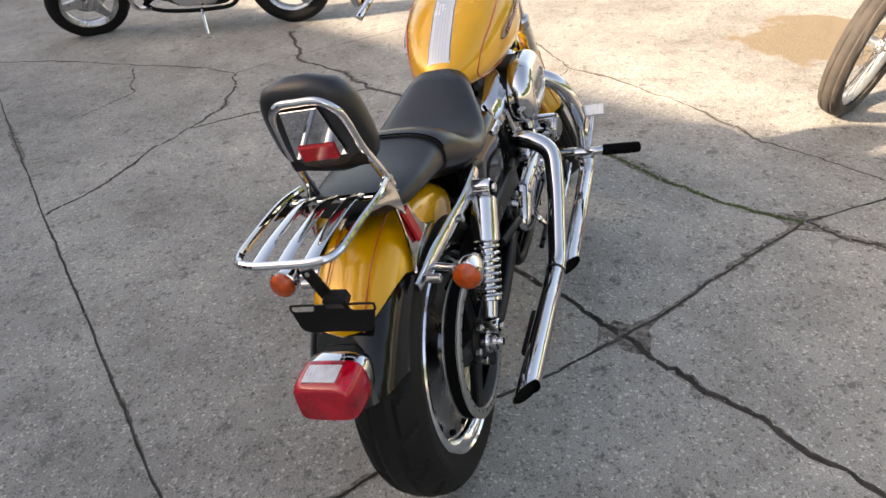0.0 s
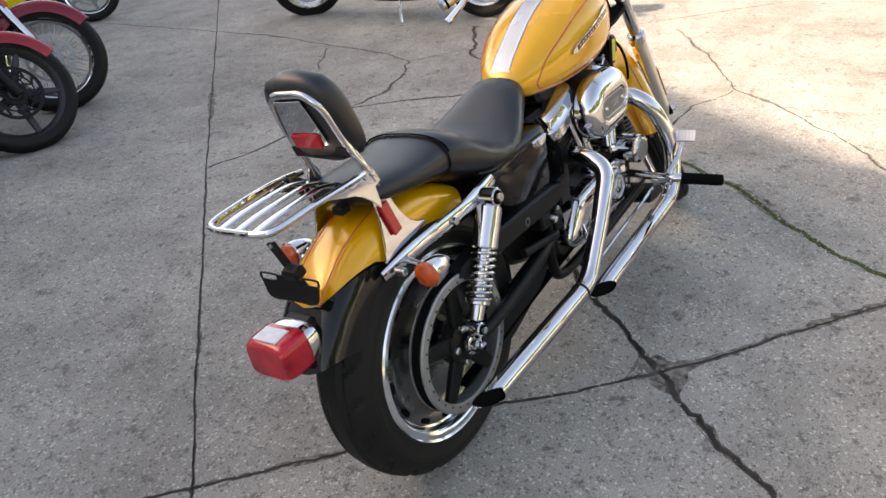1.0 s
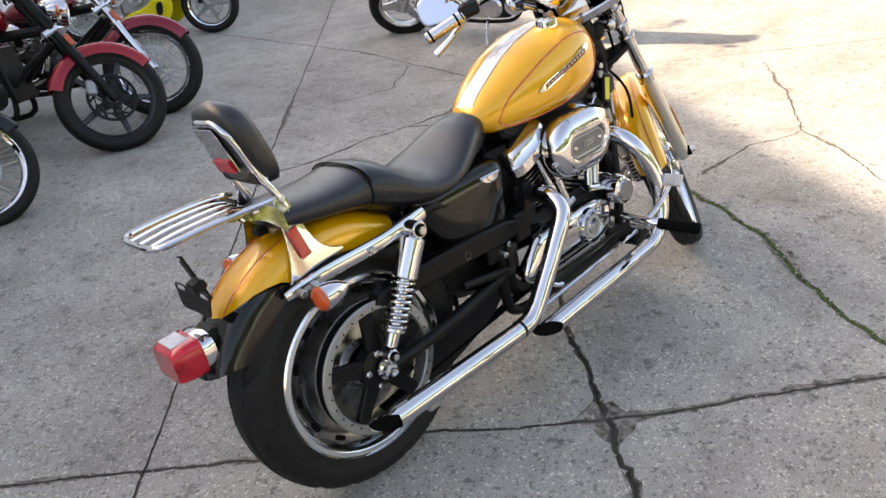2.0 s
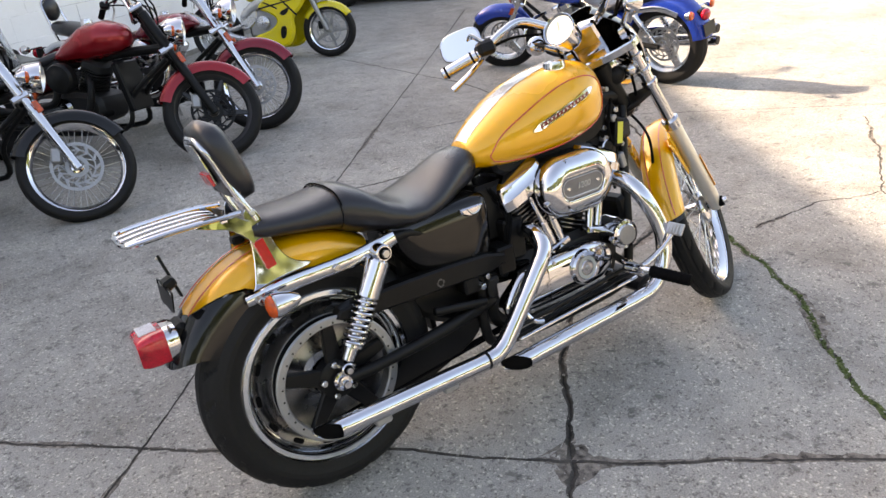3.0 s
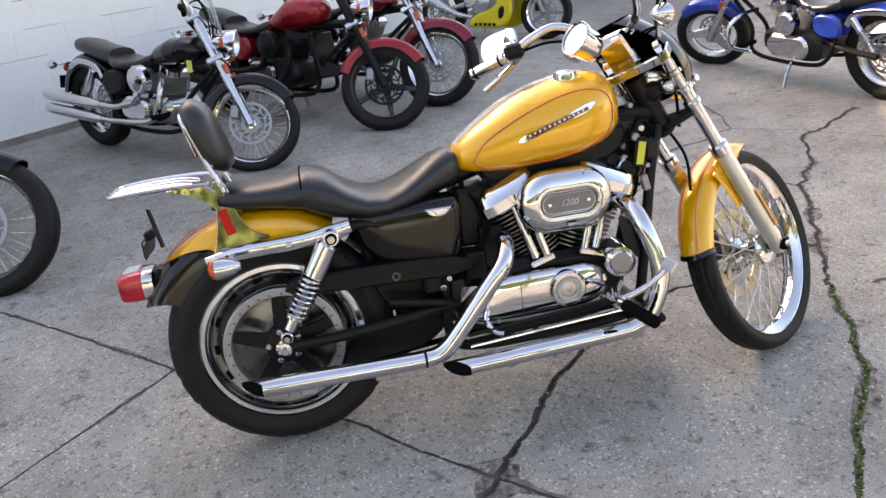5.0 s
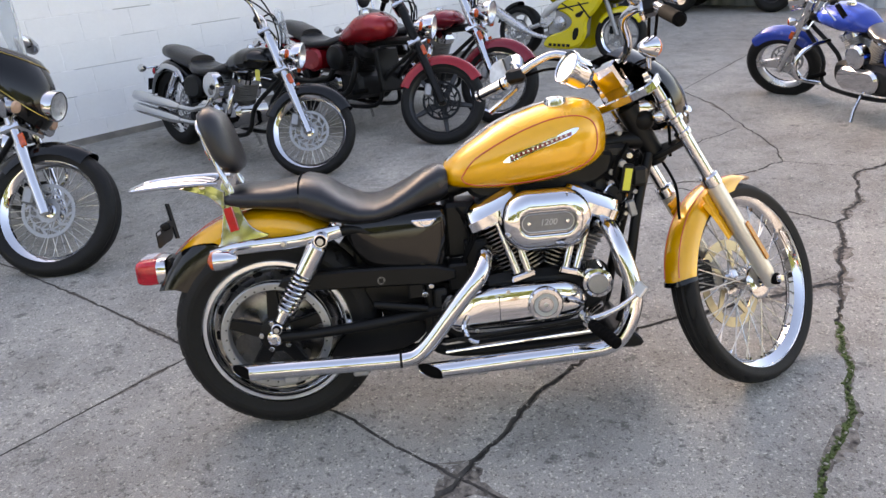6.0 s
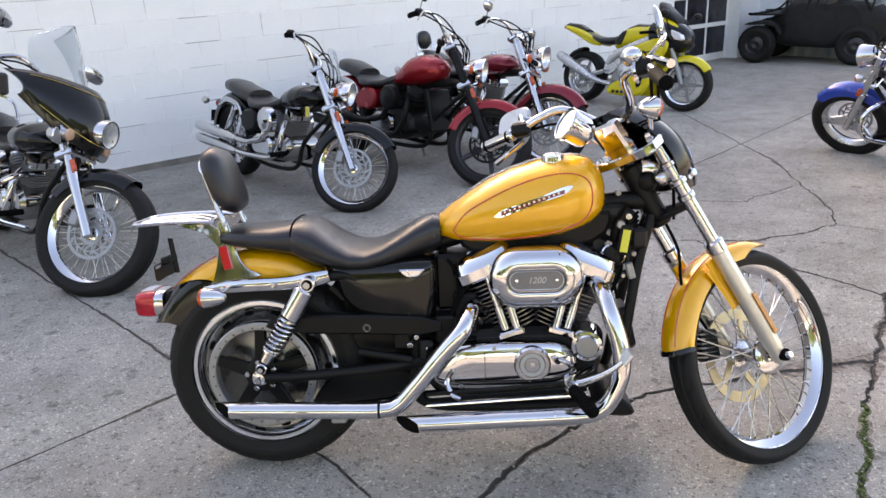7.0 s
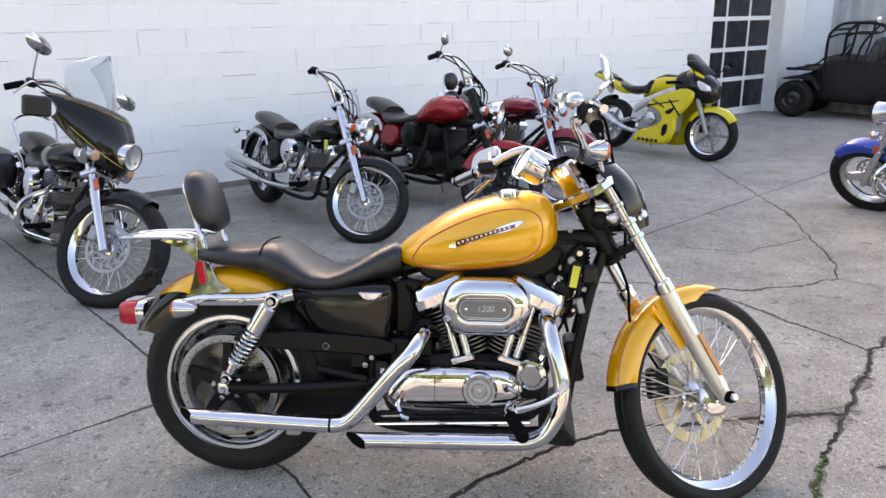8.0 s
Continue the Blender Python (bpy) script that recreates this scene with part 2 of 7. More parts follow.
def spokes_geo(r_rim, r_hub, w_hub, count=40, wire=0.0018):
    g = Geo()
    for i in range(count):
        a = math.tau * i / count
        side = 1 if i % 2 else -1
        skew = 0.55 if (i // 2) % 2 else -0.55
        p0 = Vector((r_hub * math.cos(a + skew), side * w_hub, r_hub * math.sin(a + skew)))
        p1 = Vector((r_rim * math.cos(a), side * 0.006, r_rim * math.sin(a)))
        g.add(cyl(p0, p1, wire, n=6))
    return g


def rim_geo(r, hw, drop=0.022, n=96):
    return lathe([(r + 0.006, hw), (r + 0.009, hw - 0.003), (r, hw - 0.008), (r - drop * 0.6, hw * 0.55), (r - drop, hw * 0.3), (r - drop, -hw * 0.3), (r - drop * 0.6, -hw * 0.55),
                  (r, -hw + 0.008), (r + 0.009, -hw + 0.003), (r + 0.006, -hw), (r - 0.004, -hw + 0.004), (r - drop - 0.004, -hw * 0.28), (r - drop - 0.004, hw * 0.28), (r - 0.004, hw - 0.004)], n=n, closed=True)


def disc_geo(r0, r1, y, th=0.005, holes=True, n=60):
    g = lathe([(r0, y - th / 2), (r1, y - th / 2), (r1, y + th / 2), (r0, y + th / 2)], n=n, closed=True)
    return g


def spread(c, m=None):
    t = Matrix.Translation(c)
    return (m @ t) if m is not None else t


def cast_geo(r_rim, r_hub, count, w, hw):
    """Cast spokes, as flat tapered arms."""
    g = Geo()
    for i in range(count):
        a = math.tau * i / count
        arm = plate([(r_hub * 0.7, -w), (r_rim, -w * 0.55), (r_rim, w * 0.55), (r_hub * 0.7, w)], -hw, hw, 0.004)
        g.add(arm.to(Matrix.Rotation(-a, 4, "Y")))
    return g


def wheel(root, name, c, R, hw, bead, style, m=None, rim_mat=None, spoke_mat=None, disc_side=1, tread=True, n=96, rubber=None):
    """A wheel with its tyre, rim, spokes and brake disc as pieces under the hub."""
    t = spread(c, m)
    rim_mat = rim_mat or CHROME
    spoke_mat = spoke_mat or CHROME
    hub = part(name, lathe([(0.0, -0.06), (0.02, -0.06), (0.022, -0.05), (0.034, -0.046), (0.034, -0.036), (0.022, -0.03), (0.022, 0.03), (0.034, 0.036), (0.034, 0.046), (0.022, 0.05), (0.02, 0.06), (0.0, 0.06)], n=32).to(t), spoke_mat, root)
    part("tyre", tyre_geo(R, hw, bead, n=n, tread=tread).to(t), rubber or RUBBER, hub, "black rubber tyre")
    part("rim", rim_geo(bead, hw * 0.52).to(t), rim_mat, hub)
    if style == "wire":
        part("spokes", spokes_geo(bead - 0.018, 0.034, 0.04).to(t), STEEL, hub)
    elif style == "cast":
        part("spokes", cast_geo(bead - 0.015, 0.05, 5, 0.024, 0.014).to(t), spoke_mat, hub)
    elif style == "three":
        part("spokes", cast_geo(bead - 0.012, 0.05, 3, 0.05, 0.014).to(t), spoke_mat, hub)
    if disc_side:
        d = Geo().add(disc_geo(0.122, 0.140, 0.055 * disc_side), disc_geo(0.092, 0.100, 0.055 * disc_side), disc_geo(0.040, 0.062, 0.055 * disc_side))
        for i in range(12):
            a = math.tau * i / 12
            d.add(box((0.109 * math.cos(a), 0.055 * disc_side, 0.109 * math.sin(a)), (0.036, 0.004, 0.013), 0.001, Matrix.Rotation(-a - 0.9, 4, "Y")))
            d.add(box((0.078 * math.cos(a), 0.055 * disc_side, 0.078 * math.sin(a)), (0.044, 0.004, 0.008), 0.001, Matrix.Rotation(-a + 0.7, 4, "Y")))
        part("brake_disc", d.to(t), SATIN if spoke_mat.name.startswith("dark") else GREYMET, hub, "drilled brake disc")
    return hub


# ---- the yellow motorcycle ----
LEAN = 9.1
bike = thing("motorcycle", pose(0, 0, 0, -LEAN, 0, 0), "yellow and chrome cruiser motorcycle parked on cracked grey concrete", "motorcycle")
HEAD = Vector((1.276, 0, 0.617))
BARHEAD = Vector((1.293, 0, 0.606))
KD = Vector((0.5, 0, -0.866))
FW = Vector((0.866, 0, 0.5))
STEER = Matrix.Translation((0, -0.018, 0)) @ Matrix.Translation(HEAD) @ Matrix.Rotation(radians(36), 4, -KD) @ Matrix.Translation(-HEAD)
BARS = Matrix.Translation(BARHEAD) @ Matrix.Rotation(radians(31), 4, -KD) @ Matrix.Translation(-BARHEAD)


def fk(f, s, y=0.0):
    """A point of the fork before it is turned: f ahead of the steering axis, s down along it."""
    p = HEAD + FW * f + KD * s
    return Vector((p.x, y, p.z))


def fb(f, s, y=0.0):
    """The same for the handlebar, which is clamped a little askew."""
    p = BARHEAD + FW * f + KD * s
    return Vector((p.x, y, p.z))


RC = Vector((0.002, 0, 0.332))
RW = Vector((-0.003, -0.026, 0.324))
# rear wheel: a dished disc inside a broad polished rim
rw = part("rear_wheel", lathe([(0.0, -0.050), (0.05, -0.050), (0.062, -0.034), (0.105, -0.022), (0.150, -0.024), (0.168, -0.034), (0.176, -0.040), (0.1955, -0.042), (0.1955, 0.042), (0.176, 0.040), (0.168, 0.034), (0.150, 0.024), (0.105, 0.022), (0.062, 0.034), (0.05, 0.05), (0.0, 0.05)], n=96).to(spread(RW)), DISH, bike, "dark satin metal slotted disc wheel")
part("tyre", tyre_geo(0.318, 0.077, 0.218, n=200, depth=0.006).to(spread(RW)), RUBBER, rw, "wide black rear tyre", 18)
rim_ = []
for sg in (-1, 1):
    side = [(0.229, 0.070), (0.232, 0.066), (0.230, 0.058), (0.224, 0.066), (0.214, 0.066), (0.207, 0.061), (0.203, 0.052), (0.200, 0.044), (0.196, 0.041)]
    rim_.append([(r, sg * o) for r, o in side])
part("rim", lathe(rim_[0] + rim_[1][::-1] + [(0.210, 0.05), (0.210, -0.05)], n=112, closed=True).to(spread(RW)), RIMB, rw, "bright polished rim lip")
# black plates on the solid dish paint the dark of open slots
for i in range(14):
    a = math.tau * i / 14
    part("slot", plate(slot(0, 0, 0.015, 0.0065), -0.004, 0.004, 0.001).to(spread(RW) @ Matrix.Rotation(-a, 4, "Y") @ Matrix.Translation((0.186, -0.041, 0)) @ Matrix.Rotation(radians(90), 4, "Y")), SOOT_HOLLOW, rw)
pul = part("belt_pulley", lathe([(0.158, -0.088), (0.164, -0.090), (0.164, -0.094), (0.154, -0.096), (0.154, -0.117), (0.164, -0.119), (0.165, -0.123), (0.161, -0.126), (0.144, -0.126), (0.141, -0.122), (0.141, -0.09)], n=80, closed=True).to(spread(RC + Vector((0, -0.016, 0)))), GREYMET, bike, "grey toothed belt pulley ring")
part("belt_wrap", lathe([(0.1545, -0.0965), (0.1635, -0.0965), (0.1635, -0.1165), (0.1545, -0.1165)], n=80, closed=True).to(spread(RC + Vector((0, -0.016, 0)))), GRIP, pul, "black toothed belt")
sp = Geo()
for i in range(5):
    a = math.tau * i / 5 + 0.3
    sp.add(plate([(0.03, -0.024), (0.144, -0.016), (0.144, 0.016), (0.03, 0.024)], -0.118, -0.1, 0.004).to(Matrix.Rotation(-a, 4, "Y")))
sp.add(lathe([(0, -0.128), (0.035, -0.128), (0.052, -0.12), (0.055, -0.09), (0, -0.09)], n=40))
for i in range(30):
    a = math.tau * i / 30
    part("rivet", lathe([(0, -0.1275), (0.0022, -0.1272), (0.003, -0.126)], (0.149 * math.cos(a), 0, 0.149 * math.sin(a)), n=6).to(spread(RC + Vector((0, -0.016, 0)))), SATIN, pul)
part("pulley_spider", sp.to(spread(RC + Vector((0, -0.016, 0)))), SATIN, pul)
for i in range(5):
    a = math.tau * i / 5 + 0.3 + 0.2
    part("bolt", lathe([(0, -0.136), (0.006, -0.136), (0.009, -0.133), (0.009, -0.124), (0, -0.124)], (0.043 * math.cos(a), 0, 0.043 * math.sin(a)), n=6).to(spread(RC + Vector((0, -0.016, 0)))), SCREW, pul)
part("rear_axle", lathe([(0, -0.19), (0.009, -0.19), (0.010, -0.186), (0.010, -0.178), (0.018, -0.177), (0.0185, -0.164), (0.024, -0.162), (0.025, -0.156), (0.012, -0.154), (0.012, 0.17), (0.018, 0.172), (0.018, 0.185), (0, 0.186)], n=6 * 4).to(spread(RC)), CHROME, bike, "chrome axle nut")
belt = Geo()
for s, z in ((1, 0.14), (-1, -0.14)):
    belt.add(box((0.32, -0.107, 0.345 + z * 0.78), (0.66, 0.028, 0.007), 0.001, Matrix.Rotation(radians(5 * s), 4, "Y")))
part("drive_belt", belt, GRIP, bike)
part("belt_guard", plate(soft([(0.02, 0.475), (0.05, 0.515), (0.30, 0.515), (0.55, 0.50), (0.55, 0.445), (0.30, 0.455), (0.16, 0.46)], 1), -0.15, -0.105, 0.006), SATIN, bike, "black upper belt guard")
part("lower_belt_guard", plate(soft([(0.12, 0.185), (0.18, 0.30), (0.26, 0.33), (0.44, 0.35), (0.46, 0.27), (0.25, 0.20)], 2), -0.118, -0.100, 0.004), SATIN, bike)
for sgn in (-1, 1):
    part("swingarm", tube([(0.0, 0.158 * sgn, 0.334), (0.12, 0.160 * sgn, 0.334), (0.34, 0.142 * sgn, 0.345), (0.50, 0.11 * sgn, 0.36)], [0.017, 0.015, 0.018, 0.024], n=14, flat=1.0), SATIN, bike)
    st, sb = Vector((0.172, 0.165 * sgn, 0.618)), Vector((0.014, 0.165 * sgn, 0.366))
    d = (sb - st).normalized()
    sh = part("shock_absorber", cyl(st + d * 0.018, st + d * 0.118, 0.030, 0.031, 24, 0.005).add(cyl(st + d * 0.225, sb - d * 0.018, 0.020, 0.017, 20, 0.003), cyl(st + d * 0.1, sb - d * 0.05, 0.016, n=14)), CHROME, bike, "chrome shock absorber")
    part("spring", coil(st + d * 0.112, st + d * 0.238, 0.0265, 0.0042, 8.5), CHROME, sh, "chrome coil spring")
    part("collar", cyl(st + d * 0.232, st + d * 0.243, 0.028, n=24, b=0.002), CHROME, sh)
    for q, r in ((st, 0.022), (sb, 0.017)):
        part("eye", cyl(q + Vector((0, -0.020, 0)), q + Vector((0, 0.020, 0)), r, n=24, b=0.003), CHROME, sh)
        part("bushing", cyl(q + Vector((0, 0.022 * sgn, 0)), q + Vector((0, 0.017 * sgn, 0)), r * 0.72, n=20), GRIP, sh)
        part("bolt", cyl(q + Vector((0, 0.018 * sgn, 0)), q + Vector((0, 0.030 * sgn, 0)), r * 0.48, n=6, b=0.001), SCREW, sh)
# rear mudguard
FCN = Vector((-0.015, 0, 0.327))
rg = part("rear_fender", guard(FCN, 0.372, 57, 137, 0.090, 0.080, n=36, sq=3.2, cut1=27), YELLOW, bike, "yellow rear fender with red pinstripe")
part("fender_tip", guard(FCN, 0.3715, 137.2, 157, 0.0905, 0.092, n=22, sq=3.2, cut0=27, cut1=9), BLACK, bike, "gloss black lower fender tip")
for y in (-0.042, 0.042):
    part("pinstripe", tube([(FCN.x + 0.3735 * math.cos(radians(a)), y, FCN.z + 0.3735 * math.sin(radians(a))) for a in range(96, 137, 5)], 0.0014, n=6, k=2), PIN, rg)
for sgn in (-1, 1):
    rail = part("fender_strut", tube([(-0.16, 0.105 * sgn, 0.590), (-0.06, 0.118 * sgn, 0.604), (0.10, 0.13 * sgn, 0.612), (0.17, 0.138 * sgn, 0.622), (0.228, 0.138 * sgn, 0.634)], [0.012, 0.019, 0.020, 0.024, 0.018], n=14, flat=0.5, up=(0, 1, 0)), CHROME, bike, "polished chrome fender strut")
    for x, z in ((-0.135, 0.594), (0.06, 0.610), (0.205, 0.627)):
        part("bolt", cyl((x, 0.12 * sgn, z), (x, 0.147 * sgn, z), 0.009, n=12, b=0.002), SCREW, rail)
    # turn signals on short stalks
    sg = part("turn_signal", Geo().add(lathe([(0.0, 0.062), (0.010, 0.058), (0.021, 0.040), (0.028, 0.015), (0.030, -0.004), (0.027, -0.006)], (-0.122, 0.195 * sgn, 0.592), n=28, axis="x"),
              cyl((-0.10, 0.165 * sgn, 0.592), (-0.09, 0.10 * sgn, 0.596), 0.008, n=12)), CHROME, bike, "chrome bullet turn signal")
    part("lens", lathe([(0.027, -0.003), (0.026, -0.012), (0.018, -0.019), (0.0, -0.022)], (-0.123, 0.195 * sgn, 0.592), n=28, axis="x"), ORANGE, sg, "amber lens")
# tail lamp
tl = part("tail_light", loft([[Vector((x, y, z)) for y, z in oval(0, zc, hw, hh, 28, 3.2)] for x, zc, hw, hh in ((-0.318, 0.535, 0.058, 0.040), (-0.328, 0.535, 0.060, 0.043), (-0.345, 0.534, 0.060, 0.043))]), CHROME, bike, "chrome backed red tail light")
LENS = [(-0.345, 0.536, 0.057, 0.041), (-0.372, 0.5355, 0.0575, 0.0405), (-0.394, 0.5355, 0.056, 0.0375), (-0.405, 0.5355, 0.053, 0.0335), (-0.409, 0.535, 0.049, 0.029)]
part("lens", loft([[Vector((x, y, z + (-0.004 * (x + 0.345) / 0.06 if z < zc - 0.01 else 0.0) * -1)) for y, z in oval(0, zc, hw, hh, 36, 5.0)] for x, zc, hw, hh in LENS]), REDLENS, tl, "ribbed red lens")
cw = part("plate_lamp_window", box((-0.3765, 0.004, 0.5752), (0.040, 0.062, 0.004), 0.0012, Matrix.Rotation(radians(-4), 4, "Y")), CLEAR, tl, "clear ribbed window")
for i in range(9):
    part("rib", box((-0.3765, -0.022 + 0.0065 * i, 0.5772), (0.036, 0.0022, 0.0014), 0.0005, Matrix.Rotation(radians(-4), 4, "Y")), CLEAR, cw)
part("tail_light_mount", box((-0.305, 0, 0.535), (0.05, 0.08, 0.075), 0.012, Matrix.Rotation(radians(25), 4, "Y")), SATIN, bike)
# plate bracket: a folded sheet with a slot at each end
FOLD = Matrix.Translation((-0.312, -0.016, 0.644)) @ Matrix.Rotation(radians(6), 4, "Y") @ Matrix.Rotation(radians(90), 4, "Z")
HALF = [(0.0, -0.028), (0.048, -0.030), (0.064, -0.026), (0.070, -0.018), (0.079, 0.014), (0.077, 0.014), (0.073, 0.0115), (0.038, 0.0115), (0.034, 0.014), (0.030, 0.024), (0.0, 0.024)]
pb = part("plate_bracket", plate(HALF[:-1] + [(-x, z) for x, z in HALF[9:0:-1]], -0.0015, 0.0015, 0.0005).to(FOLD), SATIN, bike, "black folded plate bracket with end slots")
for sgn in (-1, 1):
    part("slot_rim", tube([(0.032 * sgn, 0, 0.020), (0.034 * sgn, 0, 0.0235), (0.074 * sgn, 0, 0.0235), (0.0785 * sgn, 0, 0.020), (0.0785 * sgn, 0, 0.012)], 0.0022, n=8, k=2).to(FOLD), SATIN, pb)
part("tab", box((-0.300, -0.024, 0.672), (0.030, 0.044, 0.024), 0.007, Matrix.Rotation(radians(-20), 4, "Y")), SATIN, pb)
part("arm", box((-0.290, 0.000, 0.680), (0.006, 0.026, 0.110), 0.002, Matrix.Rotation(radians(-12), 4, "Y") @ Matrix.Rotation(radians(-13), 4, "X")), SATIN, pb)
part("rivet", cyl((-0.302, 0.010, 0.726), (-0.307, 0.010, 0.726), 0.004, n=10, b=0.001), STEEL, pb)
# backrest frame with rack
def lean_in(g):
    """The side plates lean towards each other at the top."""
    for p in g.v:
        p.y -= math.copysign(max(0.0, p.z - 0.61) * 0.13, p.y)
    return g


for sgn in (-1, 1):
    sp_ = part("side_plate", lean_in(plate(soft([(-0.130, 0.615), (-0.142, 0.607), (-0.085, 0.618), (0.035, 0.629), (-0.03, 0.650), (-0.058, 0.70), (-0.072, 0.775), (-0.085, 0.80), (-0.106, 0.798), (-0.112, 0.765), (-0.110, 0.70)], 2), 0.098 * sgn, 0.104 * sgn, 0.0015)), CHROME, bike, "chrome backrest side plate")
    part("reflector", lean_in(plate([(-0.035, -0.0125), (0.035, -0.0125), (0.035, 0.0125), (-0.035, 0.0125)], 0.105 * sgn, 0.113 * sgn, 0.0015).to(Matrix.Translation((-0.088, 0, 0.688)) @ Matrix.Rotation(radians(78), 4, "Y"))), REFLEX, sp_, "red side reflector")
    for x, z in ((-0.088, 0.785), (-0.082, 0.752)):
        part("bolt", lean_in(cyl((x, 0.102 * sgn, z), (x, 0.109 * sgn, z), 0.007, n=12, b=0.002)), SCREW, sp_)
loop = [(-0.082, -0.077, 0.765), (-0.097, -0.074, 0.805), (-0.116, -0.064, 0.855), (-0.140, -0.058, 0.925), (-0.152, -0.050, 0.950), (-0.158, -0.028, 0.967), (-0.159, 0.008, 0.969), (-0.158, 0.044, 0.967), (-0.152, 0.064, 0.950), (-0.140, 0.072, 0.925), (-0.116, 0.078, 0.855), (-0.097, 0.080, 0.805), (-0.082, 0.079, 0.765)]
sis = part("backrest_bar", tube(loop, 0.0085, n=12, k=8), CHROME, bike, "chrome sissy bar loop")
part("cross_bar", box((-0.116, 0.008, 0.842), (0.012, 0.15, 0.026), 0.002, Matrix.Rotation(radians(-18), 4, "Y")), SATIN, sis)
part("cross_plate", plate([(-0.05, 0), (0.05, 0), (0.035, 0.1), (-0.035, 0.1)], -0.002, 0.002, 0.001).to(Matrix.Translation((-0.138, 0.008, 0.862)) @ Matrix.Rotation(radians(-16), 4, "Y") @ Matrix.Rotation(radians(90), 4, "Z")), CHROME, sis, "polished chrome back plate")
part("reflector", box((-0.145, 0.008, 0.872), (0.007, 0.070, 0.031), 0.0015, Matrix.Rotation(radians(-18), 4, "Y")), REFLEX, sis, "red rectangular reflector")
part("hook", tube([(-0.156, 0.005, 0.95), (-0.149, 0.005, 0.918), (-0.147, 0.013, 0.91), (-0.145, 0.005, 0.903), (-0.147, -0.003, 0.909), (-0.149, 0.005, 0.917)], 0.003, n=8), CHROME, sis)
for sgn in (-1, 1):
    part("clamp", box((-0.108, 0.008 + 0.070 * sgn, 0.840), (0.022, 0.018, 0.016), 0.002), CHROME, sis)
prs = []
for i in range(13):
    s = -1 + 2 * i / 12
    e = (1 - abs(s) ** 3.2) ** 0.45
    zc, xc = 0.908 + 0.100 * s, -0.106 - 0.028 * s
    hw, th = 0.02 + 0.074 * e * (1.0 - 0.06 * s), 0.008 + 0.034 * e
    prs.append([Vector((xc + a, y + 0.010, zc)) for y, a in oval(0, 0, hw, th, 32, 2.6)])
part("backrest_pad", loft(prs), VINYL, bike, "padded black vinyl backrest", 60)
rk = part("luggage_rack", tube([(-0.115, -0.085, 0.793), (-0.18, -0.095, 0.797), (-0.27, -0.093, 0.797), (-0.35, -0.088, 0.793), (-0.372, -0.06, 0.791), (-0.374, 0, 0.790), (-0.372, 0.06, 0.791), (-0.35, 0.088, 0.793), (-0.27, 0.093, 0.797), (-0.18, 0.095, 0.797), (-0.115, 0.085, 0.793)], 0.0068, n=10, k=6), CHROME, bike, "chrome luggage rack")
for y in (-0.046, 0.0, 0.046):
    part("slat", tube([(-0.155, y, 0.790), (-0.20, y, 0.799), (-0.30, y, 0.798), (-0.369, y, 0.791)], 0.0125, n=12, k=5, flat=0.24, up=(0, 0, 1)), CHROME, rk)
part("front_bar", box((-0.158, 0, 0.786), (0.016, 0.19, 0.008), 0.002), CHROME, rk)
for sgn in (-1, 1):
    part("gusset", lean_in(plate(soft([(-0.10, 0.79), (-0.235, 0.792), (-0.195, 0.778), (-0.15, 0.764), (-0.12, 0.738), (-0.10, 0.71)], 1), 0.110 * sgn, 0.114 * sgn, 0.001)), CHROME, rk)


# seat
def seat_ring(x, zt, zb, hw, dip=0.0, p=2.6):
    out = []
    zm = (zt + zb) / 2
    h = (zt - zb) / 2
    for i in range(36):
        t = math.tau * i / 36
        c_, s_ = math.cos(t), math.sin(t)
        y = hw * math.copysign(abs(c_) ** (2 / p), c_)
        z = h * math.copysign(abs(s_) ** (2 / p), s_)
        if s_ > 0:
            z -= dip * (1 - abs(y / hw) ** 2) * s_
        out.append(Vector((x, y, zm + z)))
    return out


PILLION = [(-0.110, 0.752, 0.728, 0.070), (-0.105, 0.766, 0.718, 0.090), (-0.07, 0.772, 0.710, 0.104), (0.0, 0.770, 0.700, 0.112), (0.06, 0.773, 0.690, 0.116), (0.10, 0.780, 0.680, 0.117), (0.116, 0.783, 0.676, 0.117)]
RIDER = [(0.116, 0.785, 0.676, 0.122), (0.135, 0.789, 0.664, 0.130), (0.18, 0.776, 0.646, 0.140), (0.235, 0.733, 0.638, 0.148), (0.285, 0.706, 0.634, 0.152), (0.335, 0.700, 0.638, 0.150), (0.38, 0.716, 0.643, 0.140), (0.43, 0.742, 0.65, 0.122), (0.485, 0.772, 0.664, 0.098), (0.53, 0.786, 0.676, 0.080), (0.552, 0.776, 0.69, 0.066)]
st_ = part("seat", loft([seat_ring(*r) for r in RIDER]), VINYL, bike, "black vinyl two-up saddle", 50)
part("pillion_pad", loft([seat_ring(*r) for r in PILLION]), VINYL, st_, "", 50)
part("seam_piping", tube([Vector((0.117, p.y * 1.006, p.z + 0.001)) for p in seat_ring(0.116, 0.787, 0.678, 0.122)[1:18]], 0.0020, n=8, k=1), GRIP, st_)
part("seat_bracket", box((-0.118, 0, 0.715), (0.03, 0.03, 0.02), 0.004), SATIN, bike)

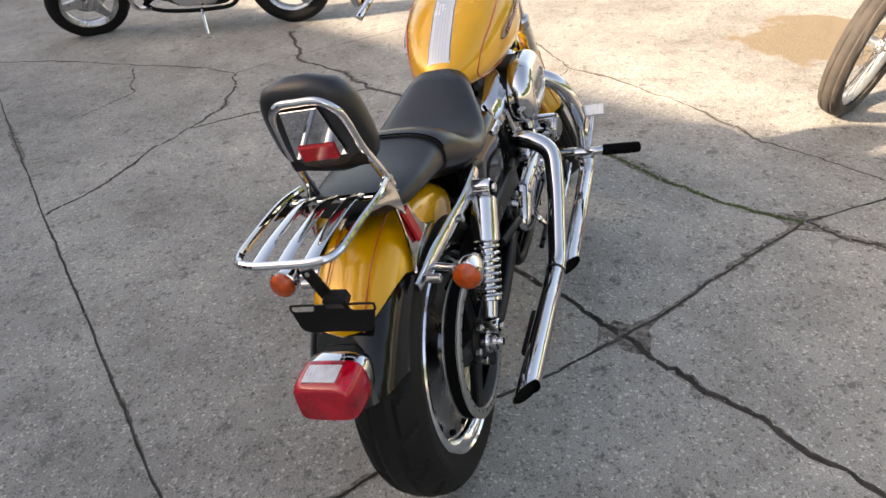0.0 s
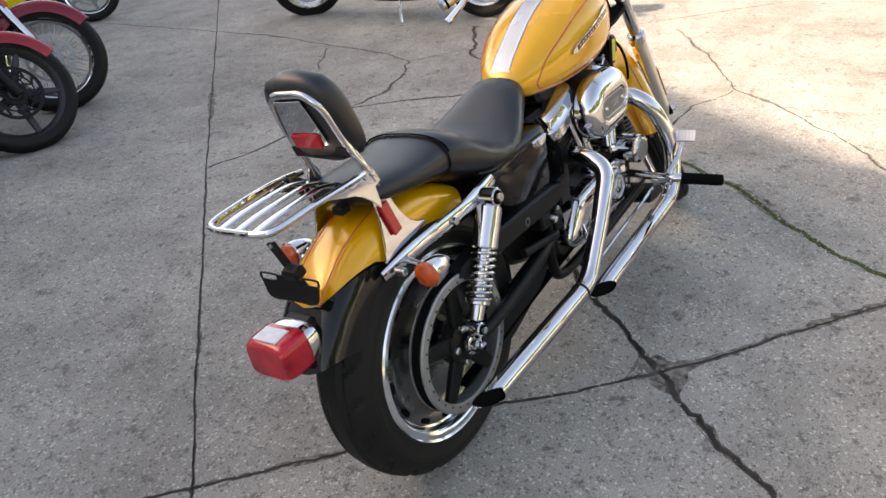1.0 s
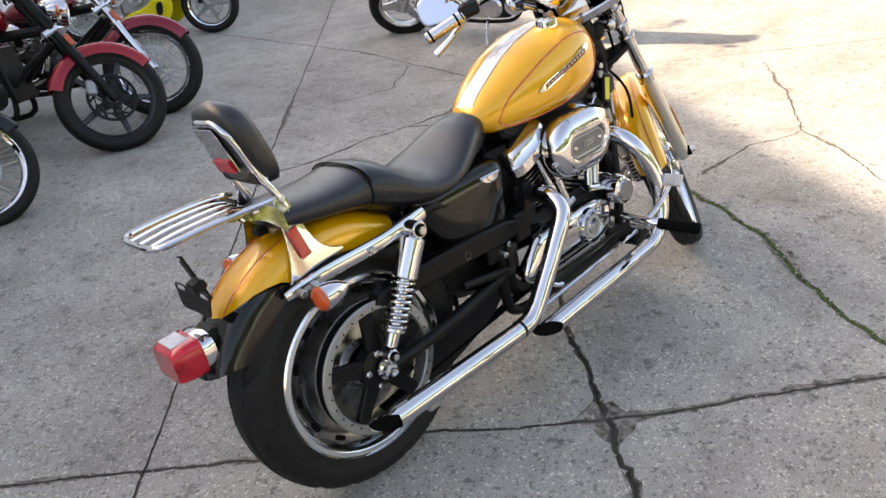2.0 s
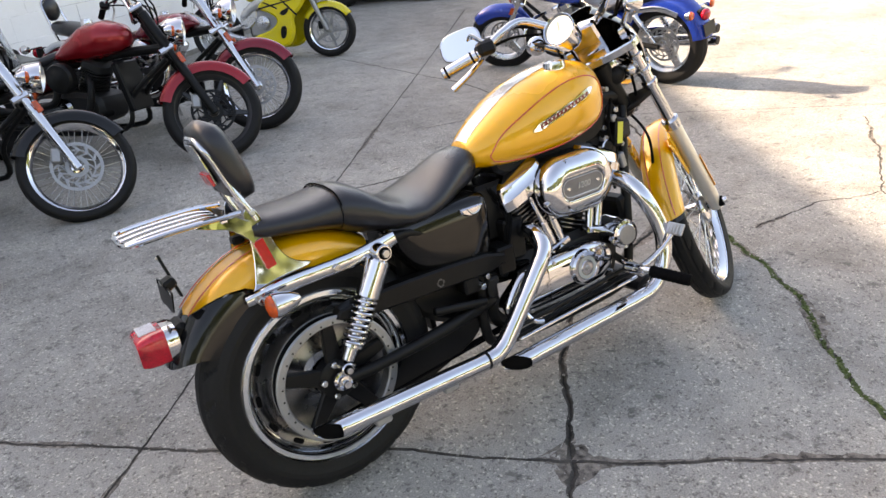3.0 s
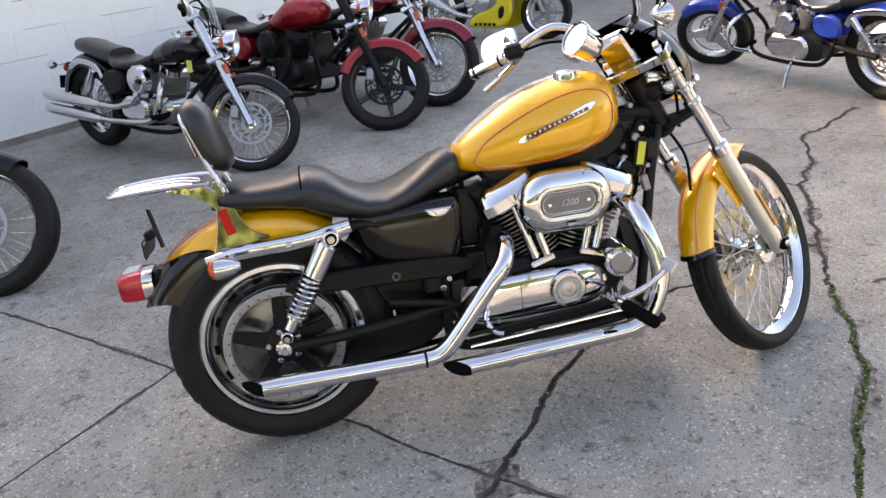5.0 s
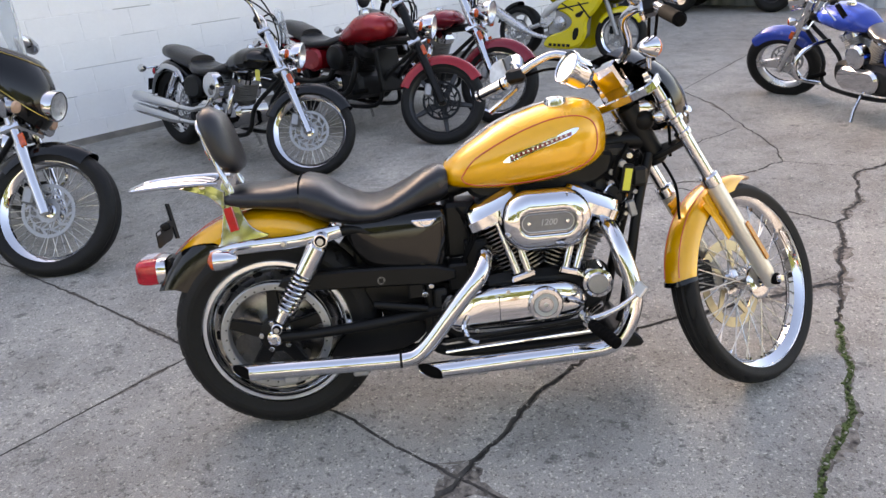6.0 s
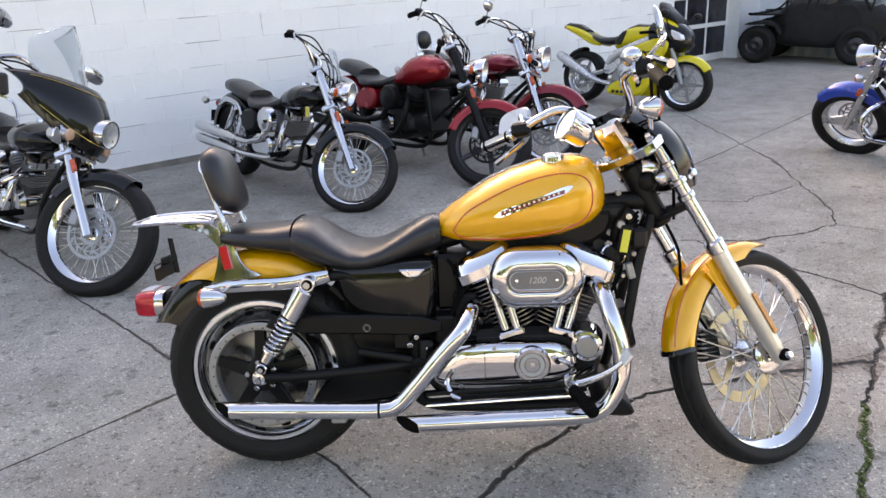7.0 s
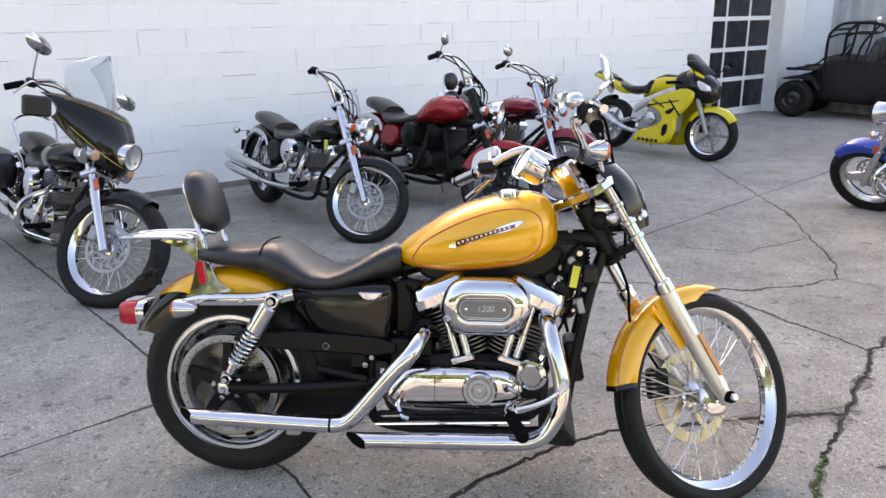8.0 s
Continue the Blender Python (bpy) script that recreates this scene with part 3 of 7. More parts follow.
# fuel tank
TANK = [(0.54, 0.77, 0.737, 0.03), (0.552, 0.79, 0.718, 0.055), (0.59, 0.82, 0.708, 0.085), (0.64, 0.852, 0.702, 0.11), (0.7, 0.888, 0.7, 0.132), (0.76, 0.914, 0.702, 0.147), (0.83, 0.934, 0.707, 0.157), (0.895, 0.946, 0.717, 0.158), (0.951, 0.948, 0.732, 0.148), (0.988, 0.938, 0.748, 0.13), (1.016, 0.915, 0.768, 0.103), (1.033, 0.88, 0.795, 0.06)]


def lerp_row(rows, x):
    for a, b in zip(rows, rows[1:]):
        if x <= b[0]:
            k = max(0.0, (x - a[0]) / (b[0] - a[0]))
            return [a[i] + (b[i] - a[i]) * k for i in range(len(a))]
    return list(rows[-1])


def tank_at(x, t, off=0.0):
    """The tank's skin at x and the angle t (0 right side out, 90 top)."""
    _, zt, zb, hw = lerp_row(TANK, x)
    zw = zb + (zt - zb) * 0.42
    c_, s_ = math.cos(t), math.sin(t)
    p = 2.5 if s_ > 0 else 2.9
    h = (zt - zw) if s_ > 0 else (zw - zb)
    y = (hw + off) * math.copysign(abs(c_) ** (2 / p), c_)
    z = (h + off) * math.copysign(abs(s_) ** (2 / p), s_)
    return Vector((x, -y, zw + z))


xs = [0.540, 0.545, 0.552, 0.57, 0.59, 0.615, 0.64, 0.67, 0.70, 0.73, 0.76, 0.795, 0.83, 0.865, 0.90, 0.92, 0.945, 0.965, 0.988, 1.0, 1.016, 1.026, 1.033]
tank = part("fuel_tank", loft([[tank_at(x, math.tau * i / 48) for i in range(48)] for x in xs]), YELLOW, bike, "pearl yellow teardrop fuel tank with silver stripe", 60)


def skin_strip(x0, x1, y0, y1, off, n=30):
    """A strip that lies on the tank's top between two widths."""
    rings = []
    for i in range(n + 1):
        x = x0 + (x1 - x0) * i / n
        hw = lerp_row(TANK, x)[3]
        row = []
        for k in range(7):
            y = y0 + (y1 - y0) * k / 6
            u = max(-0.98, min(0.98, y / hw))
            t = math.acos(math.copysign(abs(u) ** 1.25, -u))
            row.append(tank_at(x, t, off))
        rings.append(row)
    g = loft(rings, caps=False, closed=False)
    low = [p - Vector((0, 0, 0.0025)) for p in g.v]
    k = len(g.v)
    return Geo(list(g.v) + low, g.f + [tuple(i + k for i in reversed(f)) for f in g.f])


part("centre_stripe", skin_strip(0.556, 0.985, -0.030, 0.030, 0.0012), STRIPE, tank, "silver stripe")
for y in (-0.028, -0.016, -0.008, 0.0, 0.008, 0.016, 0.028):
    part("stripe_line", skin_strip(0.560, 0.978, y - 0.0008, y + 0.0008, 0.0020), GREYMET if abs(y) < 0.02 else SATIN, tank)
for sgn in (1, -1):
    pin = [(0.592, -0.10), (0.63, 0.32), (0.70, 0.50), (0.78, 0.62), (0.86, 0.68), (0.93, 0.62), (0.975, 0.42), (0.988, 0.05), (0.975, -0.35), (0.93, -0.62), (0.85, -0.74), (0.76, -0.76), (0.67, -0.70), (0.61, -0.48), (0.592, -0.10)]
    g = tube([tank_at(x, a, 0.0006) for x, a in pin], 0.0020, n=6, k=6)
    part("pinstripe", g if sgn > 0 else g.flip_y(), PIN, tank)
    bd = Geo()
    rows = [(0.712, 0.035, 0.004), (0.726, 0.055, 0.017), (0.735, 0.065, 0.021), (0.80, 0.13, 0.020), (0.86, 0.19, 0.021), (0.895, 0.235, 0.026), (0.918, 0.275, 0.020), (0.930, 0.305, 0.005)]
    rings = []
    for x, a, h in rows:
        top, bot = tank_at(x, a + h * 2.9, 0.001), tank_at(x, a - h * 2.9, 0.001)
        out = Vector((0, -0.006, 0.001))
        rings.append([top, top + out, bot + out, bot])
    g = loft(rings)
    badge = part("tank_badge", g if sgn > 0 else g.flip_y(), CHROME, tank, "chrome winged badge")
    inset = []
    for i in range(13):
        x = 0.733 + i * 0.0145
        a = 0.062 + 0.15 * (x - 0.733) / 0.155
        top, bot = tank_at(x, a + 0.036, 0.001), tank_at(x, a - 0.036, 0.001)
        inset.append([top, top + Vector((0, -0.0068, 0.001)), bot + Vector((0, -0.0068, 0.001)), bot])
    g = loft(inset)
    panel = part("inset", g if sgn > 0 else g.flip_y(), BADGE, badge, "dark red inset")
    for i in range(12):
        x = 0.742 + i * 0.0135
        p = tank_at(x, 0.066 + 0.15 * (x - 0.733) / 0.155, 0.0005) + Vector((0, -0.0072, 0.001))
        g = box(p, (0.0062, 0.0012, 0.0058), 0.0004, Matrix.Rotation(radians(-9), 4, "Y"))
        part("bar", g if sgn > 0 else g.flip_y(), STEEL, badge)
part("fuel_cap", lathe([(0.0, 0.018), (0.022, 0.017), (0.031, 0.012), (0.033, 0.0), (0.033, -0.01)], (0.885, -0.055, 0.940), n=32, axis="z"), CHROME, tank, "chrome screw fuel cap")

# oil tank, frame
OILO = soft([(0.222, 0.648), (0.240, 0.664), (0.38, 0.668), (0.520, 0.670), (0.540, 0.655), (0.540, 0.58), (0.530, 0.485), (0.512, 0.452), (0.46, 0.440), (0.38, 0.455), (0.29, 0.505), (0.245, 0.570)], 3)
rings = []
for y, k in ((-0.05, 1.0), (-0.088, 1.0), (-0.100, 0.992), (-0.110, 0.972), (-0.118, 0.935), (-0.125, 0.87), (-0.130, 0.77), (-0.1335, 0.62), (-0.1355, 0.42), (-0.1365, 0.15)):
    rings.append([Vector((0.40 + (x - 0.40) * (1 - (1 - k) * 0.8), y, 0.575 + (z - 0.575) * k)) for x, z in OILO])
part("oil_tank", loft(rings), OILT, bike, "gloss black oil tank", 60)
oc = part("oil_cap", plate([(0.470 + 0.036 * math.cos(math.pi * (1 + i / 14)), 0.644 + 0.026 * math.sin(math.pi * (1 + i / 14))) for i in range(15)], -0.140, -0.09, 0.004), CHROME, bike, "half-round chrome oil filler cap")
part("cap_ring", tube([(0.477 + 0.020 * math.cos(math.pi * (1 + i / 10)), -0.140, 0.642 + 0.018 * math.sin(math.pi * (1 + i / 10))) for i in range(11)], 0.002, n=6, k=1), STEEL, oc)
part("side_cover", plate(soft([(0.245, 0.655), (0.535, 0.668), (0.54, 0.50), (0.30, 0.48)], 2), 0.10, 0.155, 0.015), BLACK, bike, "gloss black side cover")
fr = part("frame", tube([(1.17, 0, 0.80), (1.05, 0, 0.80), (0.75, 0, 0.755), (0.50, 0, 0.69), (0.22, 0, 0.66)], 0.028, n=14), SATIN, bike, "black tubular steel frame")
for sgn in (-1, 1):
    part("down_tube", tube([(1.175, 0.02 * sgn, 0.76), (1.13, 0.05 * sgn, 0.62), (1.085, 0.085 * sgn, 0.40), (1.055, 0.095 * sgn, 0.26), (0.99, 0.105 * sgn, 0.215), (0.70, 0.115 * sgn, 0.21), (0.50, 0.12 * sgn, 0.225), (0.46, 0.12 * sgn, 0.30), (0.46, 0.12 * sgn, 0.50), (0.30, 0.12 * sgn, 0.62), (0.20, 0.12 * sgn, 0.625)], 0.0155, n=12), SATIN, fr)
part("steering_head", cyl(fk(0, -0.33), fk(0, -0.13), 0.032, n=24, b=0.004), SATIN, fr)
# added black mass in place of the shade between tank and engine
part("spine_dark_fill", plate(soft([(0.60, 0.70), (0.62, 0.745), (1.00, 0.79), (1.06, 0.78), (1.03, 0.70), (0.90, 0.675), (0.66, 0.668)], 1), -0.075, 0.075, 0.012), SATIN, fr)
part("battery_tray", box((0.36, 0, 0.55), (0.22, 0.16, 0.16), 0.01), SATIN, fr)
# added black masses stand for the darkness below and behind the oil tank
part("gearbox_dark_fill", plate(soft([(0.26, 0.40), (0.27, 0.50), (0.55, 0.50), (0.60, 0.40), (0.52, 0.30), (0.36, 0.32)], 1), -0.09, 0.10, 0.015), SATIN, fr)
part("inner_guard", guard(FCN, 0.365, -5, 48, 0.07, 0.03, n=14), SATIN, fr)

# engine
eng = part("engine_case", plate(soft([(0.50, 0.26), (0.49, 0.36), (0.56, 0.42), (0.66, 0.45), (0.99, 0.45), (1.02, 0.38), (1.0, 0.27), (0.93, 0.225), (0.58, 0.225)], 2), -0.115, 0.125, 0.02), CRINKLE, bike, "black crinkle finished crankcase")
CR = Vector((0.825, 0, 0.300))
for sgn, nm in ((-1, "rear"), (1, "front")):
    d = Vector((sgn * math.sin(radians(23)), 0, math.cos(radians(23))))
    m = Matrix.Translation(CR) @ Matrix.Rotation(radians(23 * sgn), 4, "Y")
    cy = part("cylinder", Geo().add(lathe([(0.058, 0.11), (0.058, 0.33)], n=32, axis="z").to(m)), CRINKLE, eng, "finned black cylinder")
    for i in range(13):
        z = 0.155 + 0.0135 * i
        w = 0.090 if i < 8 else 0.096
        part("fin", loft([[Vector((x, y, z + dz)) for x, y in oval(0, 0, w, w * 0.98, 32, 3.0)] for dz in (-0.0021, 0.0021)]).to(m), FIN, cy)
    part("cylinder_head", loft([[Vector((x, y, z)) for x, y in oval(0, 0, w, w * 1.1, 32, 3.4)] for z, w in ((0.325, 0.070), (0.345, 0.074))]).to(m), CRINKLE, cy)
    rb = part("rocker_cover", loft([[Vector((x, y, z)) for x, y in oval(0, -0.018, w * 1.14, w2, 36, 4.2)] for z, w, w2 in ((0.338, 0.088, 0.104), (0.344, 0.092, 0.108), (0.372, 0.091, 0.107), (0.377, 0.086, 0.102), (0.402, 0.079, 0.095), (0.413, 0.064, 0.080), (0.417, 0.04, 0.055))]).to(m), CHROME, eng, "chrome rocker cover")
    for x, y in ((-0.06, -0.09), (0.06, -0.09)):
        part("bolt", lathe([(0.0, 0.412), (0.006, 0.411), (0.008, 0.405), (0.008, 0.37)], (x * 0.9, y * 0.8, 0), n=12, axis="z").to(m), SCREW, rb)
    # push rod tubes
    for k in (0, 1):
        x0 = 0.825 + sgn * (0.070 + 0.036 * k)
        top = CR + d * 0.34 + Vector((-sgn * (0.032 - 0.04 * k), -0.112, 0))
        bot = Vector((0.825 + sgn * (0.055 + 0.034 * k), -0.128, 0.452))
        part("pushrod_tube", cyl(bot, top, 0.0095, n=14).add(cyl(bot, bot + (top - bot) * 0.45, 0.0125, n=14, b=0.002)), CHROME, eng, "chrome pushrod tube")
    part("lifter_block", box((0.825 + sgn * 0.072, -0.128, 0.445), (0.075, 0.04, 0.020), 0.005, Matrix.Rotation(radians(16 * sgn), 4, "Y")), CHROME, eng)
    part("spark_plug_cap", tube([CR + d * 0.33 + Vector((sgn * 0.07, -0.05, 0)), CR + d * 0.36 + Vector((sgn * 0.12, -0.06, 0)), CR + d * 0.42 + Vector((sgn * 0.1, -0.03, 0))], 0.008, n=8), GRIP, eng)
CAMO = soft([(0.515, 0.305), (0.52, 0.345), (0.575, 0.412), (0.62, 0.42), (0.80, 0.425), (0.90, 0.42), (0.945, 0.37), (0.925, 0.30), (0.86, 0.278), (0.56, 0.282)], 2)
rings = []
for y, k in ((-0.11, 1.0), (-0.148, 1.0), (-0.157, 0.97), (-0.163, 0.90), (-0.167, 0.75), (-0.170, 0.5), (-0.171, 0.2)):
    rings.append([Vector((0.72 + (x - 0.72) * (1 - (1 - k) * 0.6), y, 0.352 + (z - 0.352) * k)) for x, z in CAMO])
camc = part("cam_cover", loft(rings), CHROME, eng, "polished chrome cam and sprocket cover", 50)
part("cover_joint", box((0.672, -0.168, 0.35), (0.0025, 0.006, 0.10), 0.0005), SATIN, camc)
tc_ = part("timer_cap", lathe([(0.0, -0.184), (0.020, -0.184), (0.022, -0.181), (0.036, -0.181), (0.038, -0.184), (0.048, -0.184), (0.053, -0.178), (0.054, -0.16)], (0.808, 0, 0.362), n=48), CHROME, camc, "round chrome timer cover")
part("ring", lathe([(0.024, -0.1825), (0.035, -0.1825)], (0.808, 0, 0.362), n=48), DIAL, tc_)
part("centre", lathe([(0.0, -0.188), (0.006, -0.187), (0.008, -0.183)], (0.808, 0, 0.362), n=20), SCREW, tc_)
for x, z in ((0.585, 0.395), (0.70, 0.408), (0.742, 0.385), (0.66, 0.385), (0.90, 0.40), (0.92, 0.31), (0.80, 0.292), (0.60, 0.295), (0.865, 0.295)):
    part("bolt", cyl((x, -0.150, z), (x, -0.168, z), 0.0065, n=12, b=0.0015), SCREW, camc)
of = part("oil_filter", lathe([(0.0, 0.055), (0.030, 0.055), (0.034, 0.050), (0.043, 0.048), (0.045, 0.040), (0.045, -0.05)], n=40).to(Matrix.Translation((0.968, -0.150, 0.420)) @ Matrix.Rotation(radians(172), 4, "Z")), CHROME, eng, "chrome oil filter")
part("filter_end", lathe([(0.0, 0.0575), (0.028, 0.0575), (0.03, 0.054)], n=32).to(Matrix.Translation((0.968, -0.150, 0.420)) @ Matrix.Rotation(radians(172), 4, "Z")), GREYMET, of)
part("intake", tube([(0.825, 0.02, 0.58), (0.825, -0.06, 0.60), (0.82, -0.13, 0.62)], 0.035, n=16), SATIN, eng)
# air cleaner
ac = part("air_cleaner", plate(slot(0.824, 0.614, 0.128, 0.083, 16), -0.138, -0.063, 0.012), SATIN, bike, "oval chrome air cleaner with grey insert")
rings = []
for y, a, r in ((-0.128, 0.130, 0.086), (-0.138, 0.134, 0.089), (-0.154, 0.135, 0.090), (-0.17, 0.131, 0.086), (-0.182, 0.122, 0.077), (-0.19, 0.108, 0.063), (-0.194, 0.095, 0.050), (-0.195, 0.087, 0.041), (-0.193, 0.083, 0.036), (-0.187, 0.080, 0.033)):
    rings.append([Vector((x, y, z)) for x, z in slot(0.824, 0.614, a, r, 18)])
part("chrome_cover", loft(rings), CHROME, ac, "chrome cover")
part("insert", plate(slot(0.824, 0.614, 0.080, 0.031, 16), -0.19, -0.181, 0.002), INSERT, ac, "dark grey oval insert")
part("insert_rim", tube([Vector((x, -0.189, z)) for x, z in slot(0.824, 0.614, 0.075, 0.026, 16)], 0.0016, n=6, k=1, loop=True), STEEL, ac)
for x in (0.768, 0.880):
    part("screw", lathe([(0, -0.194), (0.005, -0.1935), (0.0065, -0.19)], (x, 0, 0.614), n=14), CHROME, ac)
fc = bpy.data.curves.new("lettering", "FONT")
fc.body = "1200"
fc.size = 0.025
fc.extrude = 0.001
fc.shear = 0.25
fc.align_x, fc.align_y = "CENTER", "CENTER"
tmp = new("lettering_shape", fc)
bpy.context.view_layer.update()
tm = bpy.data.meshes.new_from_object(tmp.evaluated_get(bpy.context.evaluated_depsgraph_get()))
bpy.data.objects.remove(tmp)
tm.transform(Matrix.Translation((0.824, -0.191, 0.614)) @ Matrix.Rotation(radians(90), 4, "X"))
tm.materials.clear()
tm.materials.append(LETTER)
tx = new("lettering", tm)
tx.parent = ac

# exhaust
def pipe(name, pts, r, label):
    """An exhaust pipe whose end is cut off at a slant, open to the outside."""
    q = bend(pts, 8)
    g = tube(q, r, n=24, k=1, ends=False)
    inner = tube(q[-9:], r - 0.002, n=24, k=1, ends=False)
    e = q[-1]
    for gg in (g, inner):
        for p in gg.v[-24:]:
            p.x -= (p.y - e.y) * 1.5 + (p.z - e.z) * 0.40
    ob = part(name, g, CHROME, bike, label)
    # black disc just inside the mouth stands for the pipe's dark depth
    plug = [p + Vector((0.006, 0, 0)) for p in inner.v[-24:]]
    inner.add(Geo(plug, [tuple(range(24))]))
    part("bore", inner, SOOT_HOLLOW, ob, "sooty bore closed by a black disc")
    return ob


p1 = pipe("rear_exhaust", [(0.665, -0.075, 0.50), (0.645, -0.13, 0.525), (0.632, -0.19, 0.52), (0.612, -0.235, 0.488), (0.555, -0.245, 0.425), (0.475, -0.245, 0.328), (0.425, -0.245, 0.277), (0.375, -0.245, 0.2615), (0.25, -0.245, 0.262), (0.08, -0.245, 0.265), (-0.085, -0.245, 0.268)], 0.0245, "chrome slash-cut upper exhaust pipe")
p2 = pipe("front_exhaust", [(0.975, -0.075, 0.56), (0.998, -0.12, 0.580), (1.008, -0.18, 0.567), (1.022, -0.225, 0.52), (1.045, -0.255, 0.43), (1.043, -0.265, 0.355), (1.010, -0.268, 0.282), (0.965, -0.268, 0.251), (0.90, -0.268, 0.243), (0.70, -0.268, 0.236), (0.45, -0.268, 0.226)], 0.0245, "chrome slash-cut lower exhaust pipe")
part("clamp", cyl((0.365, -0.245, 0.2615), (0.372, -0.245, 0.2615), 0.0255, n=24), SATIN, p1)
part("clamp", cyl((0.86, -0.268, 0.2415), (0.872, -0.268, 0.2415), 0.0253, n=24, b=0.001), CHROME, p2)
for x in (0.05, 0.25):
    part("hanger", box((x, -0.235, 0.234), (0.045, 0.035, 0.022), 0.005), GREYMET, p1)
part("hanger_strap", box((0.15, -0.215, 0.238), (0.16, 0.03, 0.016), 0.004), SATIN, p1)
for x in (0.60, 0.74):
    part("hanger", box((x, -0.25, 0.205), (0.03, 0.03, 0.018), 0.004), GREYMET, p2)
part("exhaust_bracket", tube([(0.575, -0.165, 0.345), (0.560, -0.185, 0.315), (0.575, -0.20, 0.285), (0.60, -0.21, 0.275)], 0.008, n=10), CHROME, bike)
for y, z0, z1, r, mt in ((-0.20, 0.285, 0.318, 0.006, SATIN), (-0.225, 0.262, 0.288, 0.005, CHROME), (-0.19, 0.262, 0.29, 0.007, SATIN)):
    part("brake_rod", cyl((0.50, y, z0), (0.96, y, z1), r, n=10), mt, bike)
# foot controls
pg = part("foot_peg", cyl((0.905, -0.335, 0.350), (0.945, -0.445, 0.330), 0.0165, n=20, b=0.004), GRIP, bike, "black rubber foot peg")
for i in range(7):
    a = 0.1 + 0.12 * i
    q = Vector((0.905, -0.335, 0.350)).lerp(Vector((0.945, -0.445, 0.330)), a)
    dd = Vector((0.04, -0.11, -0.02)).normalized()
    part("rib", cyl(q, q + dd * 0.004, 0.0178, n=20), GRIP, pg)
part("peg_mount", tube([(0.98, -0.13, 0.33), (0.93, -0.22, 0.345), (0.90, -0.30, 0.352), (0.908, -0.338, 0.350)], 0.013, n=12), CHROME, pg)
bp_ = part("brake_pedal", tube([(0.905, -0.285, 0.345), (0.94, -0.29, 0.352), (1.0, -0.295, 0.378), (1.045, -0.30, 0.412)], [0.011, 0.010, 0.008, 0.007], n=12), CHROME, bike, "chrome brake pedal")
part("pedal_pad", box((1.05, -0.308, 0.427), (0.036, 0.060, 0.008), 0.003, Matrix.Rotation(radians(-55), 4, "Y")), STEEL, bp_)
part("pivot", cyl((0.905, -0.25, 0.345), (0.905, -0.31, 0.345), 0.018, n=20, b=0.003), CHROME, bp_)
for i in range(5):
    part("rib", box((1.047, -0.330 + 0.011 * i, 0.430), (0.032, 0.004, 0.004), 0.001, Matrix.Rotation(radians(-55), 4, "Y")), STEEL, bp_)
part("crossover_guard", plate(soft([(0.98, 0.235), (1.05, 0.27), (1.10, 0.225), (1.085, 0.205), (1.0, 0.212)], 1), -0.20, 0.18, 0.006), SATIN, bike, "black lower crossmember")
part("side_stand", tube([(0.86, 0.12, 0.24), (0.84, 0.20, 0.16), (0.83, 0.27, 0.06), (0.83, 0.278, 0.051)], 0.011, n=10), SATIN, bike, "black side stand")
# clutter behind the engine
for k, (p, s, mt) in enumerate([((0.43, -0.12, 0.43), (0.05, 0.05, 0.05), SATIN), ((0.50, -0.13, 0.40), (0.04, 0.03, 0.06), CRINKLE), ((0.56, -0.10, 0.46), (0.06, 0.08, 0.08), SATIN), ((0.62, -0.06, 0.50), (0.07, 0.1, 0.12), SATIN)]):
    part("bracket", box(p, s, 0.006), mt, bike)
part("ignition_box", box((0.585, -0.01, 0.585), (0.11, 0.13, 0.17), 0.012), SATIN, bike, "black electrical box")
part("chrome_wedge", plate([(0.50, 0.365), (0.50, 0.415), (0.555, 0.408)], -0.155, -0.12, 0.003), CHROME, bike)
part("bracket_lug", lathe([(0.007, -0.150), (0.012, -0.150), (0.012, -0.142), (0.007, -0.142)], (0.33, 0, 0.475), n=20, closed=True), GREYMET, bike)
part("small_bolt", cyl((0.455, -0.13, 0.43), (0.455, -0.16, 0.42), 0.010, n=12, b=0.002), STEEL, bike)
part("bolt_pair", cyl((0.475, -0.13, 0.445), (0.475, -0.16, 0.445), 0.008, n=12, b=0.002), SCREW, bike)
part("link_rod", cyl((0.30, -0.14, 0.40), (0.46, -0.15, 0.375), 0.012, n=12, b=0.002), SATIN, bike)
for k in range(3):
    part("cable", tube([(0.57, -0.05 - 0.02 * k, 0.66), (0.60 + 0.01 * k, -0.10, 0.58), (0.58, -0.11 - 0.01 * k, 0.50), (0.61, -0.08, 0.44)], 0.004, n=8), GRIP, bike)
part("ignition", cyl((1.075, -0.04, 0.745), (1.075, -0.085, 0.745), 0.012, n=20, b=0.003), GREYMET, bike)
part("coil_cover", plate(soft([(0.96, 0.72), (1.0, 0.76), (1.07, 0.78), (1.10, 0.74), (1.06, 0.68), (1.0, 0.70)], 2), -0.055, 0.05, 0.008), SATIN, bike)
part("switch_plate", plate(soft([(1.06, 0.78), (1.11, 0.79), (1.125, 0.70), (1.09, 0.68)], 2), -0.06, -0.045, 0.004), SATIN, bike)
for x, z in ((1.07, 0.835), (1.10, 0.70)):
    part("frame_bolt", cyl((x, -0.04, z), (x, -0.07, z), 0.008, n=12, b=0.002), GREYMET, bike)

